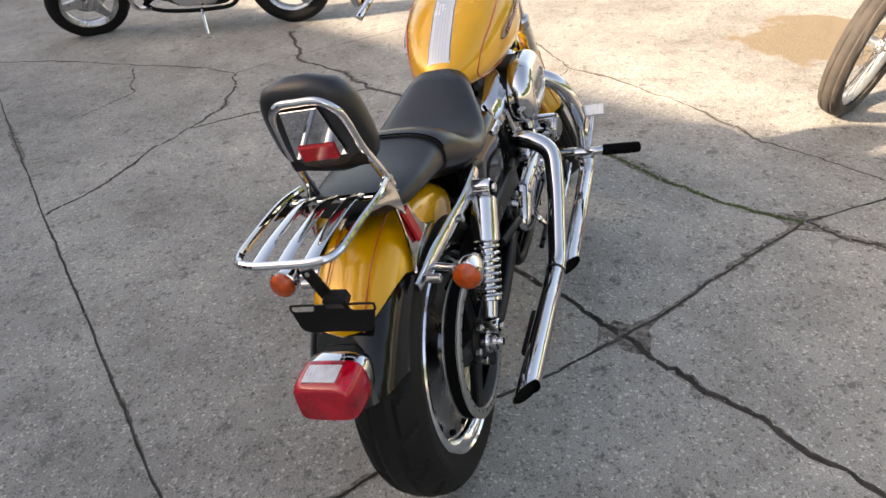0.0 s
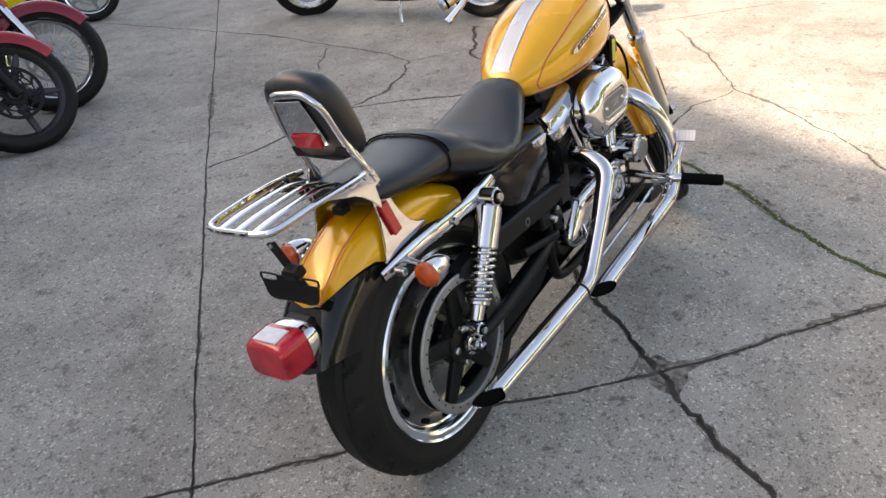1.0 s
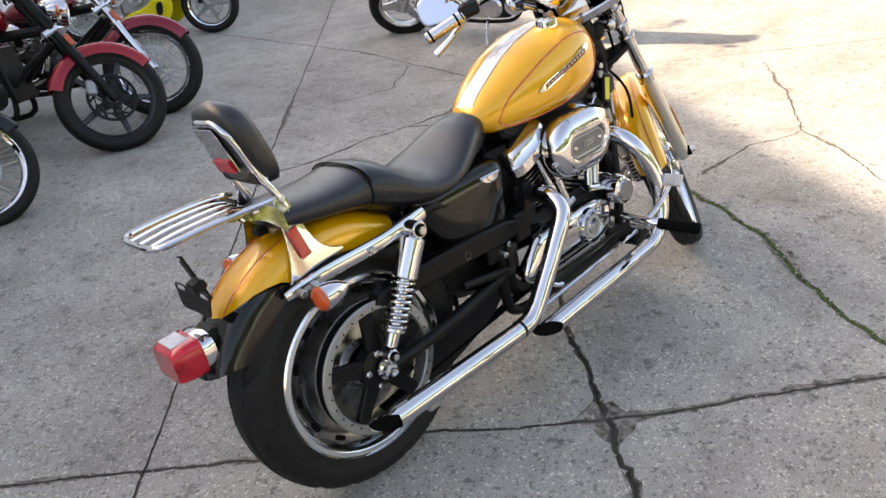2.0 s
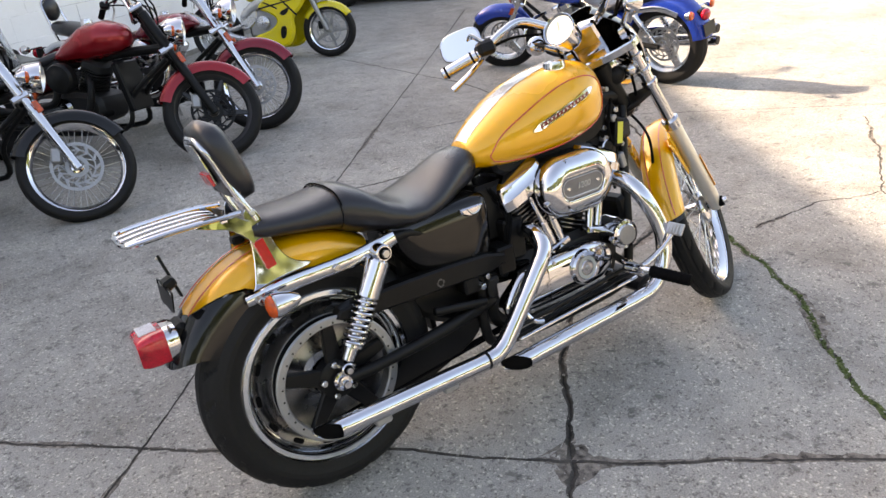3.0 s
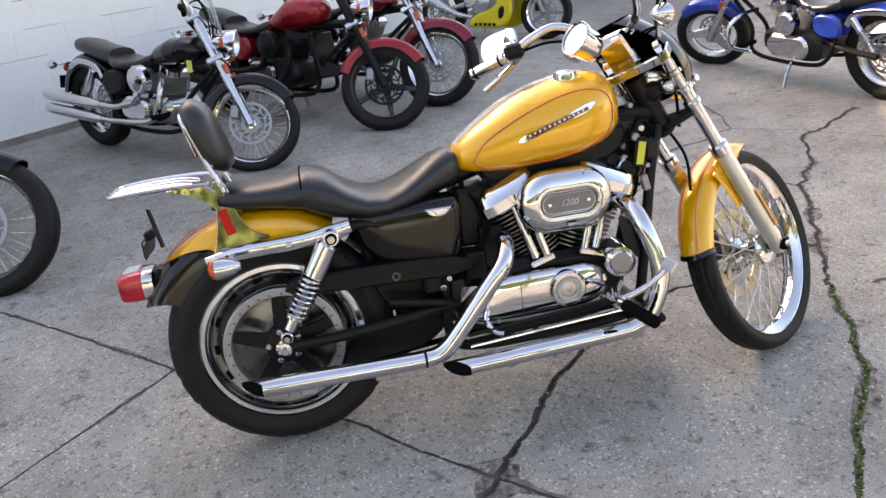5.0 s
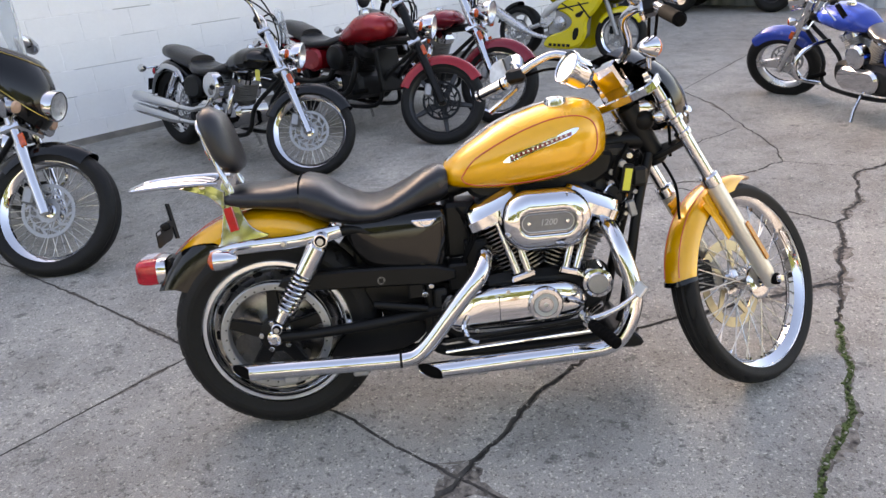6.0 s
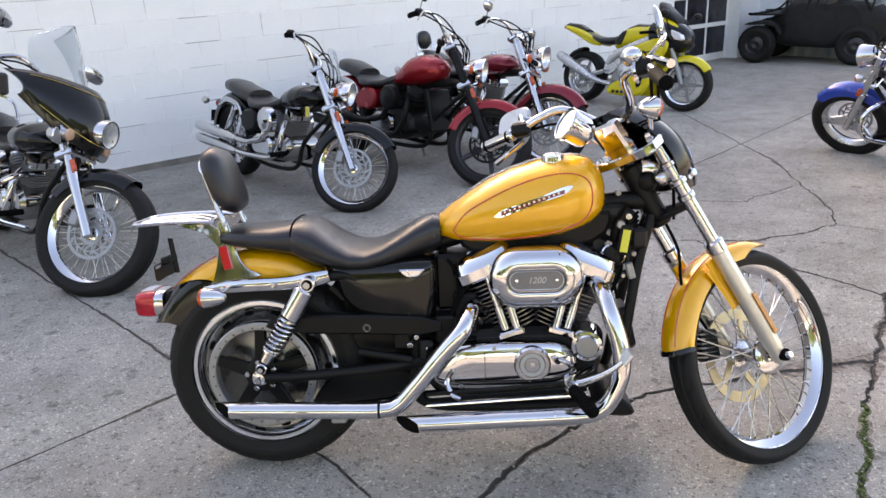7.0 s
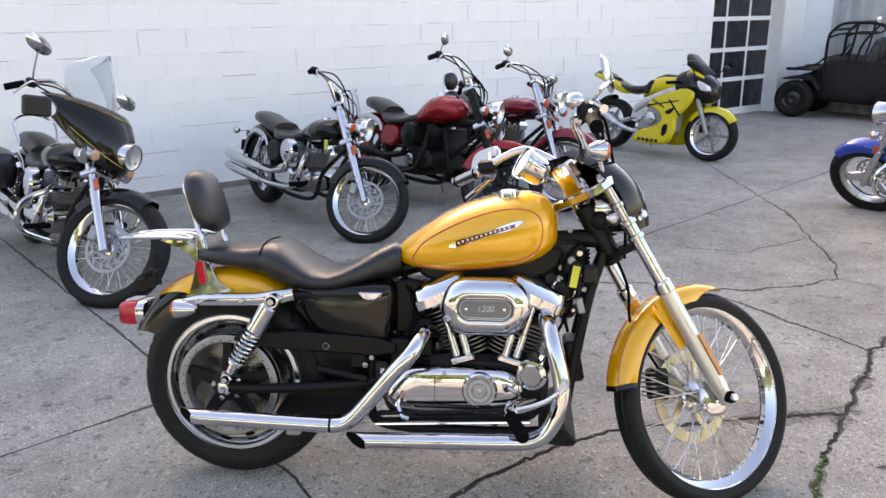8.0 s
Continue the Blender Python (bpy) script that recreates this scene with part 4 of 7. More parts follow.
for x, y, z, r in ((1.045, -0.075, 0.69, 0.014), (1.085, -0.07, 0.62, 0.010), (1.06, -0.06, 0.56, 0.012)):
    part("connector", cyl((x, y + 0.04, z), (x, y, z - 0.004), r, n=14, b=0.003), GREYMET, bike)
for k in range(2):
    part("cable", tube([(1.10, -0.05, 0.80 - 0.03 * k), (1.05 + 0.04 * k, -0.078, 0.72), (1.08 - 0.03 * k, -0.07, 0.62), (1.04 + 0.03 * k, -0.06, 0.52)], 0.005, n=8), GRIP, bike)
part("regulator", box((1.09, -0.02, 0.43), (0.045, 0.12, 0.13), 0.010, Matrix.Rotation(radians(-12), 4, "Y")), SATIN, bike)
# black block added to fill the shaded gap under the tank nose
part("neck_dark_fill", plate(soft([(0.985, 0.80), (1.12, 0.80), (1.135, 0.70), (1.10, 0.57), (1.045, 0.545), (0.99, 0.64)], 1), -0.052, 0.05, 0.012), CRINKLE, bike)
part("fork_stop", box((1.13, -0.05, 0.70), (0.05, 0.05, 0.06), 0.01), CRINKLE, bike)

# small fittings round the steering head
hn = part("horn", lathe([(0.0, -0.078), (0.012, -0.080), (0.030, -0.074), (0.034, -0.066), (0.034, -0.05), (0.0, -0.05)], (1.055, 0, 0.655), n=28), SATIN, bike, "black horn with a chrome rim")
part("horn_rim", lathe([(0.032, -0.077), (0.036, -0.074), (0.036, -0.066), (0.032, -0.066)], (1.055, 0, 0.655), n=28, closed=True), CHROME, hn)
for x, z, r, mt in ((1.02, 0.765, 0.007, SCREW), (1.045, 0.72, 0.009, GREYMET), (1.10, 0.765, 0.010, SCREW), (1.085, 0.59, 0.007, SCREW), (1.115, 0.655, 0.008, GREYMET), (1.02, 0.60, 0.006, SCREW)):
    part("bolt", cyl((x, -0.045, z), (x, -0.070, z), r, n=12, b=0.002), mt, bike)
for k in range(4):
    part("loom", tube([(1.00 + 0.012 * k, -0.062, 0.735 - 0.012 * k), (1.045 + 0.01 * k, -0.074, 0.70 - 0.02 * k), (1.09, -0.07, 0.69 + 0.015 * k), (1.13, -0.05, 0.74 + 0.012 * k)], 0.0042, n=8, k=5), GRIP, bike)
part("connector_block", box((1.105, -0.066, 0.605), (0.022, 0.02, 0.05), 0.004, Matrix.Rotation(radians(-14), 4, "Y")), GREYMET, bike)
fz = part("fuse_box", box((1.086, -0.068, 0.700), (0.034, 0.044, 0.088), 0.005, Matrix.Rotation(radians(10), 4, "Y")), SATIN, bike)
part("sticker", box((1.086, -0.0905, 0.698), (0.022, 0.002, 0.066), 0.0006, Matrix.Rotation(radians(10), 4, "Y")), TAGY, fz, "yellow paper label")

# ---- fork, front wheel and bars, turned to the left ----
AX = 0.380
AO = 0.047
FC = fk(AO, AX)
fwh = part("front_wheel", lathe([(0, -0.055), (0.018, -0.055), (0.022, -0.050), (0.046, -0.046), (0.049, -0.043), (0.049, -0.036), (0.024, -0.030), (0.022, 0.028), (0.04, 0.034), (0.05, 0.04), (0.05, 0.048), (0, 0.05)], n=36).to(spread(FC, STEER)), CHROME, bike, "chrome laced front wheel")
part("tyre", tyre_geo(0.326, 0.046, 0.276, n=200).to(spread(FC, STEER)), RUBBER, fwh, "narrow black front tyre")
part("rim", rim_geo(0.275, 0.030, 0.018).to(spread(FC, STEER)), CHROME, fwh, "bright chrome rim")
for y in (-0.0295, 0.0295):
    part("rim_lip", lathe([(0.279 + 0.0045 * math.cos(a), y + 0.0040 * math.sin(a)) for a in [math.tau * k / 8 for k in range(8)]], n=96, closed=True).to(spread(FC, STEER)), RIMB, fwh, "bright rolled rim edge")
for i in range(40):
    a = math.tau * i / 40
    part("spoke_nipple", cyl((0.244 * math.cos(a), 0.006 if i % 2 else -0.006, 0.244 * math.sin(a)), (0.258 * math.cos(a), 0.006 if i % 2 else -0.006, 0.258 * math.sin(a)), 0.0036, n=6).to(spread(FC, STEER)), CHROME, fwh)
part("hub_flange", lathe([(0.020, -0.062), (0.046, -0.060), (0.058, -0.054), (0.060, -0.048), (0.058, -0.044), (0.020, -0.040)], n=40, closed=True).to(spread(FC, STEER)), CHROME, fwh, "polished hub flange")
part("spokes", spokes_geo(0.257, 0.036, 0.038, 40, 0.0021).to(spread(FC, STEER)), STEEL, fwh)
bd = disc_geo(0.113, 0.146, 0.056)
for i in range(5):
    a = math.tau * i / 5
    bd.add(box((0.08 * math.cos(a), 0.054, 0.08 * math.sin(a)), (0.07, 0.006, 0.02), 0.001, Matrix.Rotation(-a - 0.4, 4, "Y")))
for i in range(30):
    a = math.tau * i / 30
    bd.add(cyl((0.126 * math.cos(a), 0.0530, 0.126 * math.sin(a)), (0.126 * math.cos(a), 0.0525, 0.126 * math.sin(a)), 0.004, n=8))
part("brake_disc", bd.to(spread(FC, STEER)), DISC, fwh, "bronzed drilled brake disc")
cal = part("caliper", box((-0.12, 0.068, 0.045), (0.070, 0.046, 0.10), 0.010).to(spread(FC, STEER)), SATIN, fwh, "dark finned brake caliper")
for i in range(6):
    part("fin", box((-0.122, 0.071, 0.010 + 0.014 * i), (0.082, 0.052, 0.005), 0.001).to(spread(FC, STEER)), GREYMET, cal)
part("bolt", cyl((-0.12, 0.088, 0.092), (-0.12, 0.101, 0.092), 0.009, n=12, b=0.002).to(spread(FC, STEER)), SCREW, cal)
part("front_axle", lathe([(0, -0.132), (0.009, -0.132), (0.011, -0.128), (0.011, -0.112), (0.018, -0.11), (0.018, -0.098), (0.012, -0.096), (0.012, 0.12), (0, 0.122)], n=24).to(spread(FC, STEER)), CHROME, bike, "chrome axle end")
part("axle_spacer", lathe([(0.013, -0.118), (0.0185, -0.117), (0.0185, -0.098), (0.013, -0.096)], n=24, closed=True).to(spread(FC, STEER)), GRIP, bike)
for sgn in (-1, 1):
    y = 0.088 * sgn
    fl = part("fork_leg", Geo().add(cyl(fk(AO, -0.005, y), fk(AO, AX - 0.03, y), 0.0255, 0.026, 28, 0.003), cyl(fk(AO, AX - 0.04, y), fk(AO, AX + 0.022, y), 0.024, 0.022, 24, 0.006)).to(STEER), ALLOY, bike, "satin alloy fork slider")
    part("fork_tube", cyl(fk(AO, -0.378, y), fk(AO, 0.0, y), 0.0195, n=24).to(STEER), CHROME, fl, "polished fork tube")
    part("dust_cover", cyl(fk(AO, -0.028, y), fk(AO, 0.012, y), 0.029, 0.0295, 28, 0.005).to(STEER), CHROME, fl, "chrome ring")
    part("fork_cap", cyl(fk(AO, -0.398, y), fk(AO, -0.376, y), 0.017, 0.021, 6, 0.003).to(STEER), CHROME, fl)
    part("reflector", Geo().add(box((0, 0, 0), (0.017, 0.006, 0.14), 0.002, Matrix.Rotation(radians(-30), 4, "Y")).to(Matrix.Translation(fk(AO + 0.008, 0.235, y + 0.029 * sgn)))).to(STEER), AMBER, fl, "amber strip reflector")
    part("guard_mount", box((0, 0, 0), (0.05, 0.012, 0.08), 0.004, Matrix.Rotation(radians(-30), 4, "Y")).to(Matrix.Translation(fk(AO - 0.02, 0.06, y - 0.022 * sgn))).to(STEER), YELLOW, fl)
for sgn in (-1, 1):
    part("fender_stay", tube([FC + Vector((-0.20, 0.061 * sgn, 0.275)), FC + Vector((-0.165, 0.066 * sgn, 0.22)), FC + Vector((-0.125, 0.068 * sgn, 0.155))], [0.022, 0.018, 0.016], n=10, k=4, flat=0.3, up=(0, 1, 0)).to(STEER), YELLOW, bike, "yellow fender stay")
part("top_clamp", plate(soft([(-0.03, -0.14), (0.06, -0.115), (0.085, -0.09), (0.085, 0.09), (0.06, 0.115), (-0.03, 0.14), (-0.05, 0.05), (-0.05, -0.05)], 1), -0.014, 0.014, 0.004).to(STEER @ Matrix.Translation(fk(0, -0.365)) @ Matrix(((0.866, -0.5, 0, 0), (0, 0, 1, 0), (0.5, 0.866, 0, 0), (0, 0, 0, 1)))), CHROME, bike, "chrome upper fork clamp")
part("lower_clamp", plate(soft([(0.030, -0.085), (0.046, -0.110), (0.062, -0.085), (0.062, 0.085), (0.046, 0.110), (0.030, 0.085), (-0.02, 0.02), (-0.02, -0.02)], 1), -0.009, 0.009, 0.003).to(STEER @ Matrix.Translation(fk(0, -0.155)) @ Matrix(((0.866, -0.5, 0, 0), (0, 0, 1, 0), (0.5, 0.866, 0, 0), (0, 0, 0, 1)))), SATIN, bike, "black lower fork clamp")
for sgn in (-1, 1):
    for s in (-0.30, -0.24, -0.19):
        part("bracket_ring", cyl(fk(AO, s, 0.088 * sgn), fk(AO, s + 0.018, 0.088 * sgn), 0.0255, n=20, b=0.003).to(STEER), CHROME, bike)
    part("stay", box((0, 0, 0), (0.03, 0.005, 0.07), 0.004, Matrix.Rotation(radians(-35), 4, "Y")).to(Matrix.Translation(fk(AO + 0.045, -0.25, 0.098 * sgn))).to(STEER), CHROME, bike, "chrome lamp bracket plate")
    part("stay_bolt", cyl(fk(AO + 0.055, -0.225, 0.098 * sgn), fk(AO + 0.055, -0.225, 0.108 * sgn), 0.012, n=16, b=0.003).to(STEER), CHROME, bike)
ff = part("front_fender", guard(FC, 0.353, 71, 172, 0.055, 0.055, n=40, sq=2.6, taper=0.10, cut0=-26, cut1=3).to(STEER), YELLOW, bike, "yellow front fender with red pinstripe")
for y in (-0.027, 0.027):
    part("pinstripe", tube([(FC.x + 0.3500 * math.cos(radians(a)), y, FC.z + 0.3500 * math.sin(radians(a))) for a in range(95, 172, 5)], 0.0018, n=6, k=2).to(STEER), PIN, ff)
part("fender_edge", guard(FC, 0.3535, 172.2, 174.5, 0.0545, 0.055, n=4, sq=2.6, taper=0.0, cut0=3, cut1=3).to(STEER), BLACK, ff)
# headlamp with a black cowl
hl = part("headlight", lathe([(0.0, -0.13), (0.035, -0.12), (0.07, -0.07), (0.082, 0.0), (0.086, 0.01), (0.086, 0.02), (0.078, 0.022)], n=36, axis="x").to(BARS @ Matrix.Translation(fb(0.11, -0.275))), CHROME, bike, "round headlight in black cowl")
part("lens", lathe([(0.078, 0.02), (0.05, 0.032), (0.0, 0.038)], n=32, axis="x").to(BARS @ Matrix.Translation(fb(0.11, -0.275))), GLASS, hl)
rings = []
for i in range(13):
    s = i / 12
    z = -0.15 + 0.29 * s
    x = 0.085 + 0.035 * math.sin(s * math.pi * 0.8) - 0.13 * s ** 1.6
    w = 0.100 + 0.032 * math.sin(math.pi * min(1, s * 0.9)) - 0.05 * s ** 3
    row = []
    for side in (0, 1):
        pts = []
        for j in range(15):
            a = radians(-88 + 176 * j / 14)
            k = 1 if side == 0 else 0.965
            pts.append(Vector((x - 0.14 + 0.14 * math.cos(a) * k, w * math.sin(a) * k, z)))
        row += pts if side == 0 else pts[::-1]
    rings.append(row)
part("cowl", loft(rings).to(BARS @ Matrix.Translation(fb(0.098, -0.355)) @ Matrix.Rotation(radians(-18), 4, "Y")), OILT, bike, "gloss black headlight cowl")
# dial, bars, grips
GA = fb(-0.112, -0.555, 0.012)
ga = part("speedometer", lathe([(0.0, -0.082), (0.026, -0.080), (0.040, -0.068), (0.0445, -0.055), (0.0455, -0.010), (0.050, -0.006), (0.0505, 0.004), (0.048, 0.008), (0.044, 0.005)], n=40, axis="z").to(BARS @ Matrix.Translation(GA) @ Matrix.Rotation(radians(-64), 4, "Y")), CHROME, bike, "chrome cased speedometer")
part("dial", lathe([(0.0, 0.002), (0.045, 0.002)], n=36, axis="z").to(BARS @ Matrix.Translation(GA) @ Matrix.Rotation(radians(-64), 4, "Y")), DIAL, ga, "pale dial face")
part("needle", box((0.012, 0.0, 0.004), (0.032, 0.002, 0.001), 0.0003).to(BARS @ Matrix.Translation(GA) @ Matrix.Rotation(radians(-64), 4, "Y")), PIN, ga)
part("riser", Geo().add(box((0, 0, 0), (0.035, 0.10, 0.11), 0.012, Matrix.Rotation(radians(-34), 4, "Y"))).to(BARS @ Matrix.Translation(fb(-0.005, -0.440))), CHROME, bike, "chrome handlebar riser")


def bar_pts(sgn):
    return [fb(0.03, -0.475, 0.0), fb(0.03, -0.475, 0.05 * sgn), fb(0.03, -0.52, 0.10 * sgn), fb(0.0, -0.585, 0.155 * sgn)] + ([fb(-0.06, -0.60, 0.205), fb(-0.121, -0.597, 0.265), fb(-0.176, -0.607, 0.385)] if sgn > 0 else [fb(-0.01, -0.598, -0.22), fb(-0.05, -0.59, -0.31), fb(-0.140, -0.550, -0.435)])


hb = part("handlebar", Geo().add(tube(bar_pts(-1)[::-1] + bar_pts(1)[1:], 0.0125, n=14)).to(BARS), CHROME, bike, "chrome pull-back handlebar")
for sgn in (-1, 1):
    q = bar_pts(sgn)
    a, b = q[-1], q[-2]
    gp = part("hand_grip", cyl(a, a.lerp(b, 0.95 if sgn > 0 else 0.60), 0.0185 if sgn > 0 else 0.0165, n=20, b=0.004).to(BARS), GRIP if sgn < 0 else CHROME, hb, "rubber hand grip" if sgn < 0 else "chrome and black hand grip")
    for i in range(0 if sgn < 0 else 2):
        k = 0.12 + 0.17 * i if sgn < 0 else 0.10 + 0.68 * i
        part("band", cyl(a.lerp(b, k), a.lerp(b, k + 0.05), 0.0195, n=20).to(BARS), CHROME if sgn < 0 else GRIP, gp)
    c_ = q[-3].lerp(q[-2], 0.72)
    part("switch_housing", box((0, 0, 0), (0.06, 0.045, 0.045), 0.01, Matrix.Rotation(radians(-40 * sgn), 4, "Z")).to(Matrix.Translation(c_)).to(BARS), SATIN, hb)
    lv = [c_ + Vector((0.03, 0.01, -0.01)), c_ + Vector((0.035, 0.05, -0.025)), a.lerp(b, 0.55) + Vector((0.045, 0.02, -0.035)), a + Vector((0.05, 0.01, -0.05))] if sgn > 0 else [fb(-0.03, -0.61, -0.27), fb(-0.02, -0.60, -0.31), fb(-0.05, -0.59, -0.36), fb(-0.085, -0.578, -0.42)]
    part("lever", tube(lv, [0.009, 0.009, 0.009, 0.011], n=10).to(BARS), CHROME, hb)
    mp = fb(0.105, -0.655, -0.25) if sgn < 0 else c_ + Vector((0.035, 0.095, 0.045))
    mm = BARS @ Matrix.Translation(mp) @ Matrix.Rotation(radians(-41 if sgn < 0 else 18), 4, "Z") @ Matrix.Rotation(radians(90), 4, "Z") @ Matrix.Rotation(radians(-8 if sgn < 0 else 16), 4, "X") @ Matrix.Diagonal((1 if sgn < 0 else 1.12, 0.6 if sgn < 0 else 1, 1.2, 1))
    mr = part("mirror", loft([[Vector((x, y, z)) for x, z in oval(0, 0, a_, b_, 36, 3.2)] for y, a_, b_ in ((-0.022, 0.02, 0.012), (-0.018, 0.045, 0.028), (-0.006, 0.060, 0.039), (0.004, 0.062, 0.041), (0.008, 0.059, 0.038))]).to(mm), CHROME, hb, "chrome backed mirror")
    part("glass", plate(oval(0, 0, 0.057, 0.036, 36, 3.2), 0.007, 0.0095, 0.0005).to(mm), MIRROR, mr)
    part("stem", tube([c_ + Vector((0.01, 0, 0.02)), c_ + Vector((0.03, 0.05 * sgn, 0.06)), mp + Vector((0.015, 0, -0.02)), mp + Vector((0.012, 0, 0))], 0.0055, n=8).to(BARS), CHROME, mr)
    if sgn < 0:
        mc = part("master_cylinder", blob(fb(-0.055, -0.632, -0.285), (0.028, 0.026, 0.024)).to(BARS), CHROME, hb, "chrome brake master cylinder")
        part("clamp_ring", lathe([(0.026, -0.006), (0.030, 0), (0.026, 0.006), (0.022, 0)], n=28, closed=True).to(BARS @ Matrix.Translation(fb(-0.065, -0.595, -0.285)) @ Matrix.Rotation(radians(35), 4, "Z")), CHROME, mc)
        part("grip_cap", cyl(a, a.lerp(b, -0.05), 0.0175, 0.014, 20, 0.003).to(BARS), GRIP, gp)
    fs = part("turn_signal", lathe([(0.0, -0.05), (0.014, -0.045), (0.027, -0.02), (0.031, 0.0), (0.028, 0.004)], n=28, axis="x").to(BARS @ Matrix.Translation(fb(0.03, -0.475, 0.165 * sgn))), CHROME, bike, "chrome bullet turn signal")
    part("lens", lathe([(0.028, 0.003), (0.026, 0.012), (0.015, 0.018), (0, 0.02)], n=28, axis="x").to(BARS @ Matrix.Translation(fb(0.03, -0.475, 0.165 * sgn))), ORANGE, fs, "amber lens")
    part("stalk", cyl(fb(0.025, -0.47, 0.15 * sgn), fb(0.04, -0.40, 0.09 * sgn), 0.008, n=12).to(BARS), CHROME, fs)
    for k in range(2):
        part("cable", Geo().add(tube([c_ + Vector((0.03, 0, 0)), c_ + Vector((0.09 + 0.02 * k, -0.08 * sgn, 0.03 - 0.03 * k)), fb(0.09 + 0.02 * k, -0.40, 0.06 * sgn), fb(0.06, -0.25, 0.05 * sgn), fb(0.0, -0.15, 0.04 * sgn)], 0.0045, n=8)).to(BARS), GRIP, bike)
part("brake_hose", Geo().add(tube([fk(0.03, -0.15, 0.02), fk(-0.02, -0.05, -0.02), fk(-0.06, 0.05, 0.0), fk(-0.02, 0.18, 0.05), FC + Vector((-0.10, 0.07, 0.08))], 0.0045, n=8)).to(STEER), GRIP, bike)
part("ignition_pod", blob(fk(0.02, -0.27, 0.0), (0.034, 0.045, 0.036)).to(STEER), SATIN, bike)
part("bulb_pod", blob(fk(0.03, -0.26, -0.06), (0.028, 0.02, 0.022)).to(STEER), CHROME, bike)


# ---- the paved yard ----
def concrete():
    m = bpy.data.materials.new("concrete")
    m.use_nodes = True
    nt = m.node_tree
    b = nt.nodes["Principled BSDF"]
    L = nt.links
    tc = nt.nodes.new("ShaderNodeTexCoord")

    def noise_at(scale, detail=5, rough=0.6):
        n = nt.nodes.new("ShaderNodeTexNoise")
        n.inputs["Scale"].default_value = scale
        n.inputs["Detail"].default_value = detail
        n.inputs["Roughness"].default_value = rough
        L.new(tc.outputs["Object"], n.inputs["Vector"])
        return n

    def ramp(src, stops):
        r = nt.nodes.new("ShaderNodeValToRGB")
        while len(r.color_ramp.elements) < len(stops):
            r.color_ramp.elements.new(0.5)
        for e, (p, c) in zip(r.color_ramp.elements, stops):
            e.position, e.color = p, (*c, 1)
        L.new(src, r.inputs[0])
        return r

    def mix(kind, fac, a, c):
        x = nt.nodes.new("ShaderNodeMix")
        x.data_type, x.blend_type = "RGBA", kind
        x.inputs[0].default_value = fac if isinstance(fac, float) else 0
        if not isinstance(fac, float):
            L.new(fac, x.inputs[0])
        L.new(a, x.inputs[6])
        if isinstance(c, tuple):
            x.inputs[7].default_value = (*c, 1)
        else:
            L.new(c, x.inputs[7])
        return x.outputs[2]

    big = noise_at(0.55, 6)
    col = ramp(big.outputs[0], [(0.3, (0.240, 0.226, 0.206)), (0.5, (0.298, 0.283, 0.258)), (0.72, (0.352, 0.334, 0.303))]).outputs[0]
    pat = noise_at(2.3, 7, 0.66)
    col = mix("MULTIPLY", 0.8, col, ramp(pat.outputs[0], [(0.32, (0.74, 0.725, 0.70)), (0.5, (1, 1, 1)), (0.68, (1.24, 1.23, 1.20))]).outputs[0])
    mid = noise_at(7, 6, 0.7)
    col = mix("MULTIPLY", 0.55, col, ramp(mid.outputs[0], [(0.30, (0.66, 0.65, 0.63)), (0.5, (1, 1, 1)), (0.72, (1.15, 1.14, 1.12))]).outputs[0])
    # grit and exposed stones
    vo = nt.nodes.new("ShaderNodeTexVoronoi")
    vo.inputs["Scale"].default_value = 150
    L.new(tc.outputs["Object"], vo.inputs["Vector"])
    grit = noise_at(230, 3, 0.7)
    col = mix("MULTIPLY", 0.68, col, ramp(grit.outputs[0], [(0.30, (0.30, 0.29, 0.28)), (0.5, (1, 1, 1)), (0.70, (1.6, 1.58, 1.52))]).outputs[0])
    sel = nt.nodes.new("ShaderNodeSeparateColor")
    L.new(vo.outputs["Color"], sel.inputs[0])
    dark = ramp(sel.outputs[0], [(0.0, (0.18, 0.17, 0.16)), (0.06, (0.45, 0.43, 0.40)), (0.09, (1, 1, 1)), (0.90, (1, 1, 1)), (0.96, (2.1, 2.05, 1.95))])
    col = mix("MULTIPLY", 0.55, col, dark.outputs[0])
    # small dark pits and drips
    pit = noise_at(34, 5, 0.62)
    col = mix("MIX", ramp(pit.outputs[0], [(0.592, (0, 0, 0)), (0.645, (0.7, 0.7, 0.7))]).outputs[0], col, (0.10, 0.095, 0.09))
    spall = noise_at(11, 8, 0.72)
    col = mix("MIX", ramp(spall.outputs[0], [(0.580, (0, 0, 0)), (0.635, (0.7, 0.7, 0.7))]).outputs[0], col, (0.10, 0.095, 0.088))
    # a brown dried puddle
    geo = nt.nodes.new("ShaderNodeVectorMath")
    geo.operation = "SUBTRACT"
    geo.inputs[1].default_value = (3.40, -1.42, 0)
    L.new(tc.outputs["Object"], geo.inputs[0])
    sc = nt.nodes.new("ShaderNodeVectorMath")
    sc.operation = "MULTIPLY"
    sc.inputs[1].default_value = (1.15, 1.0, 1)
    L.new(geo.outputs[0], sc.inputs[0])
    ln = nt.nodes.new("ShaderNodeVectorMath")
    ln.operation = "LENGTH"
    L.new(sc.outputs[0], ln.inputs[0])
    wob = nt.nodes.new("ShaderNodeMath")
    wob.operation = "MULTIPLY_ADD"
    wob.inputs[1].default_value = 0.9
    wn2 = noise_at(2.2, 3)
    L.new(wn2.outputs[0], wob.inputs[0])
    L.new(ln.outputs["Value"], wob.inputs[2])
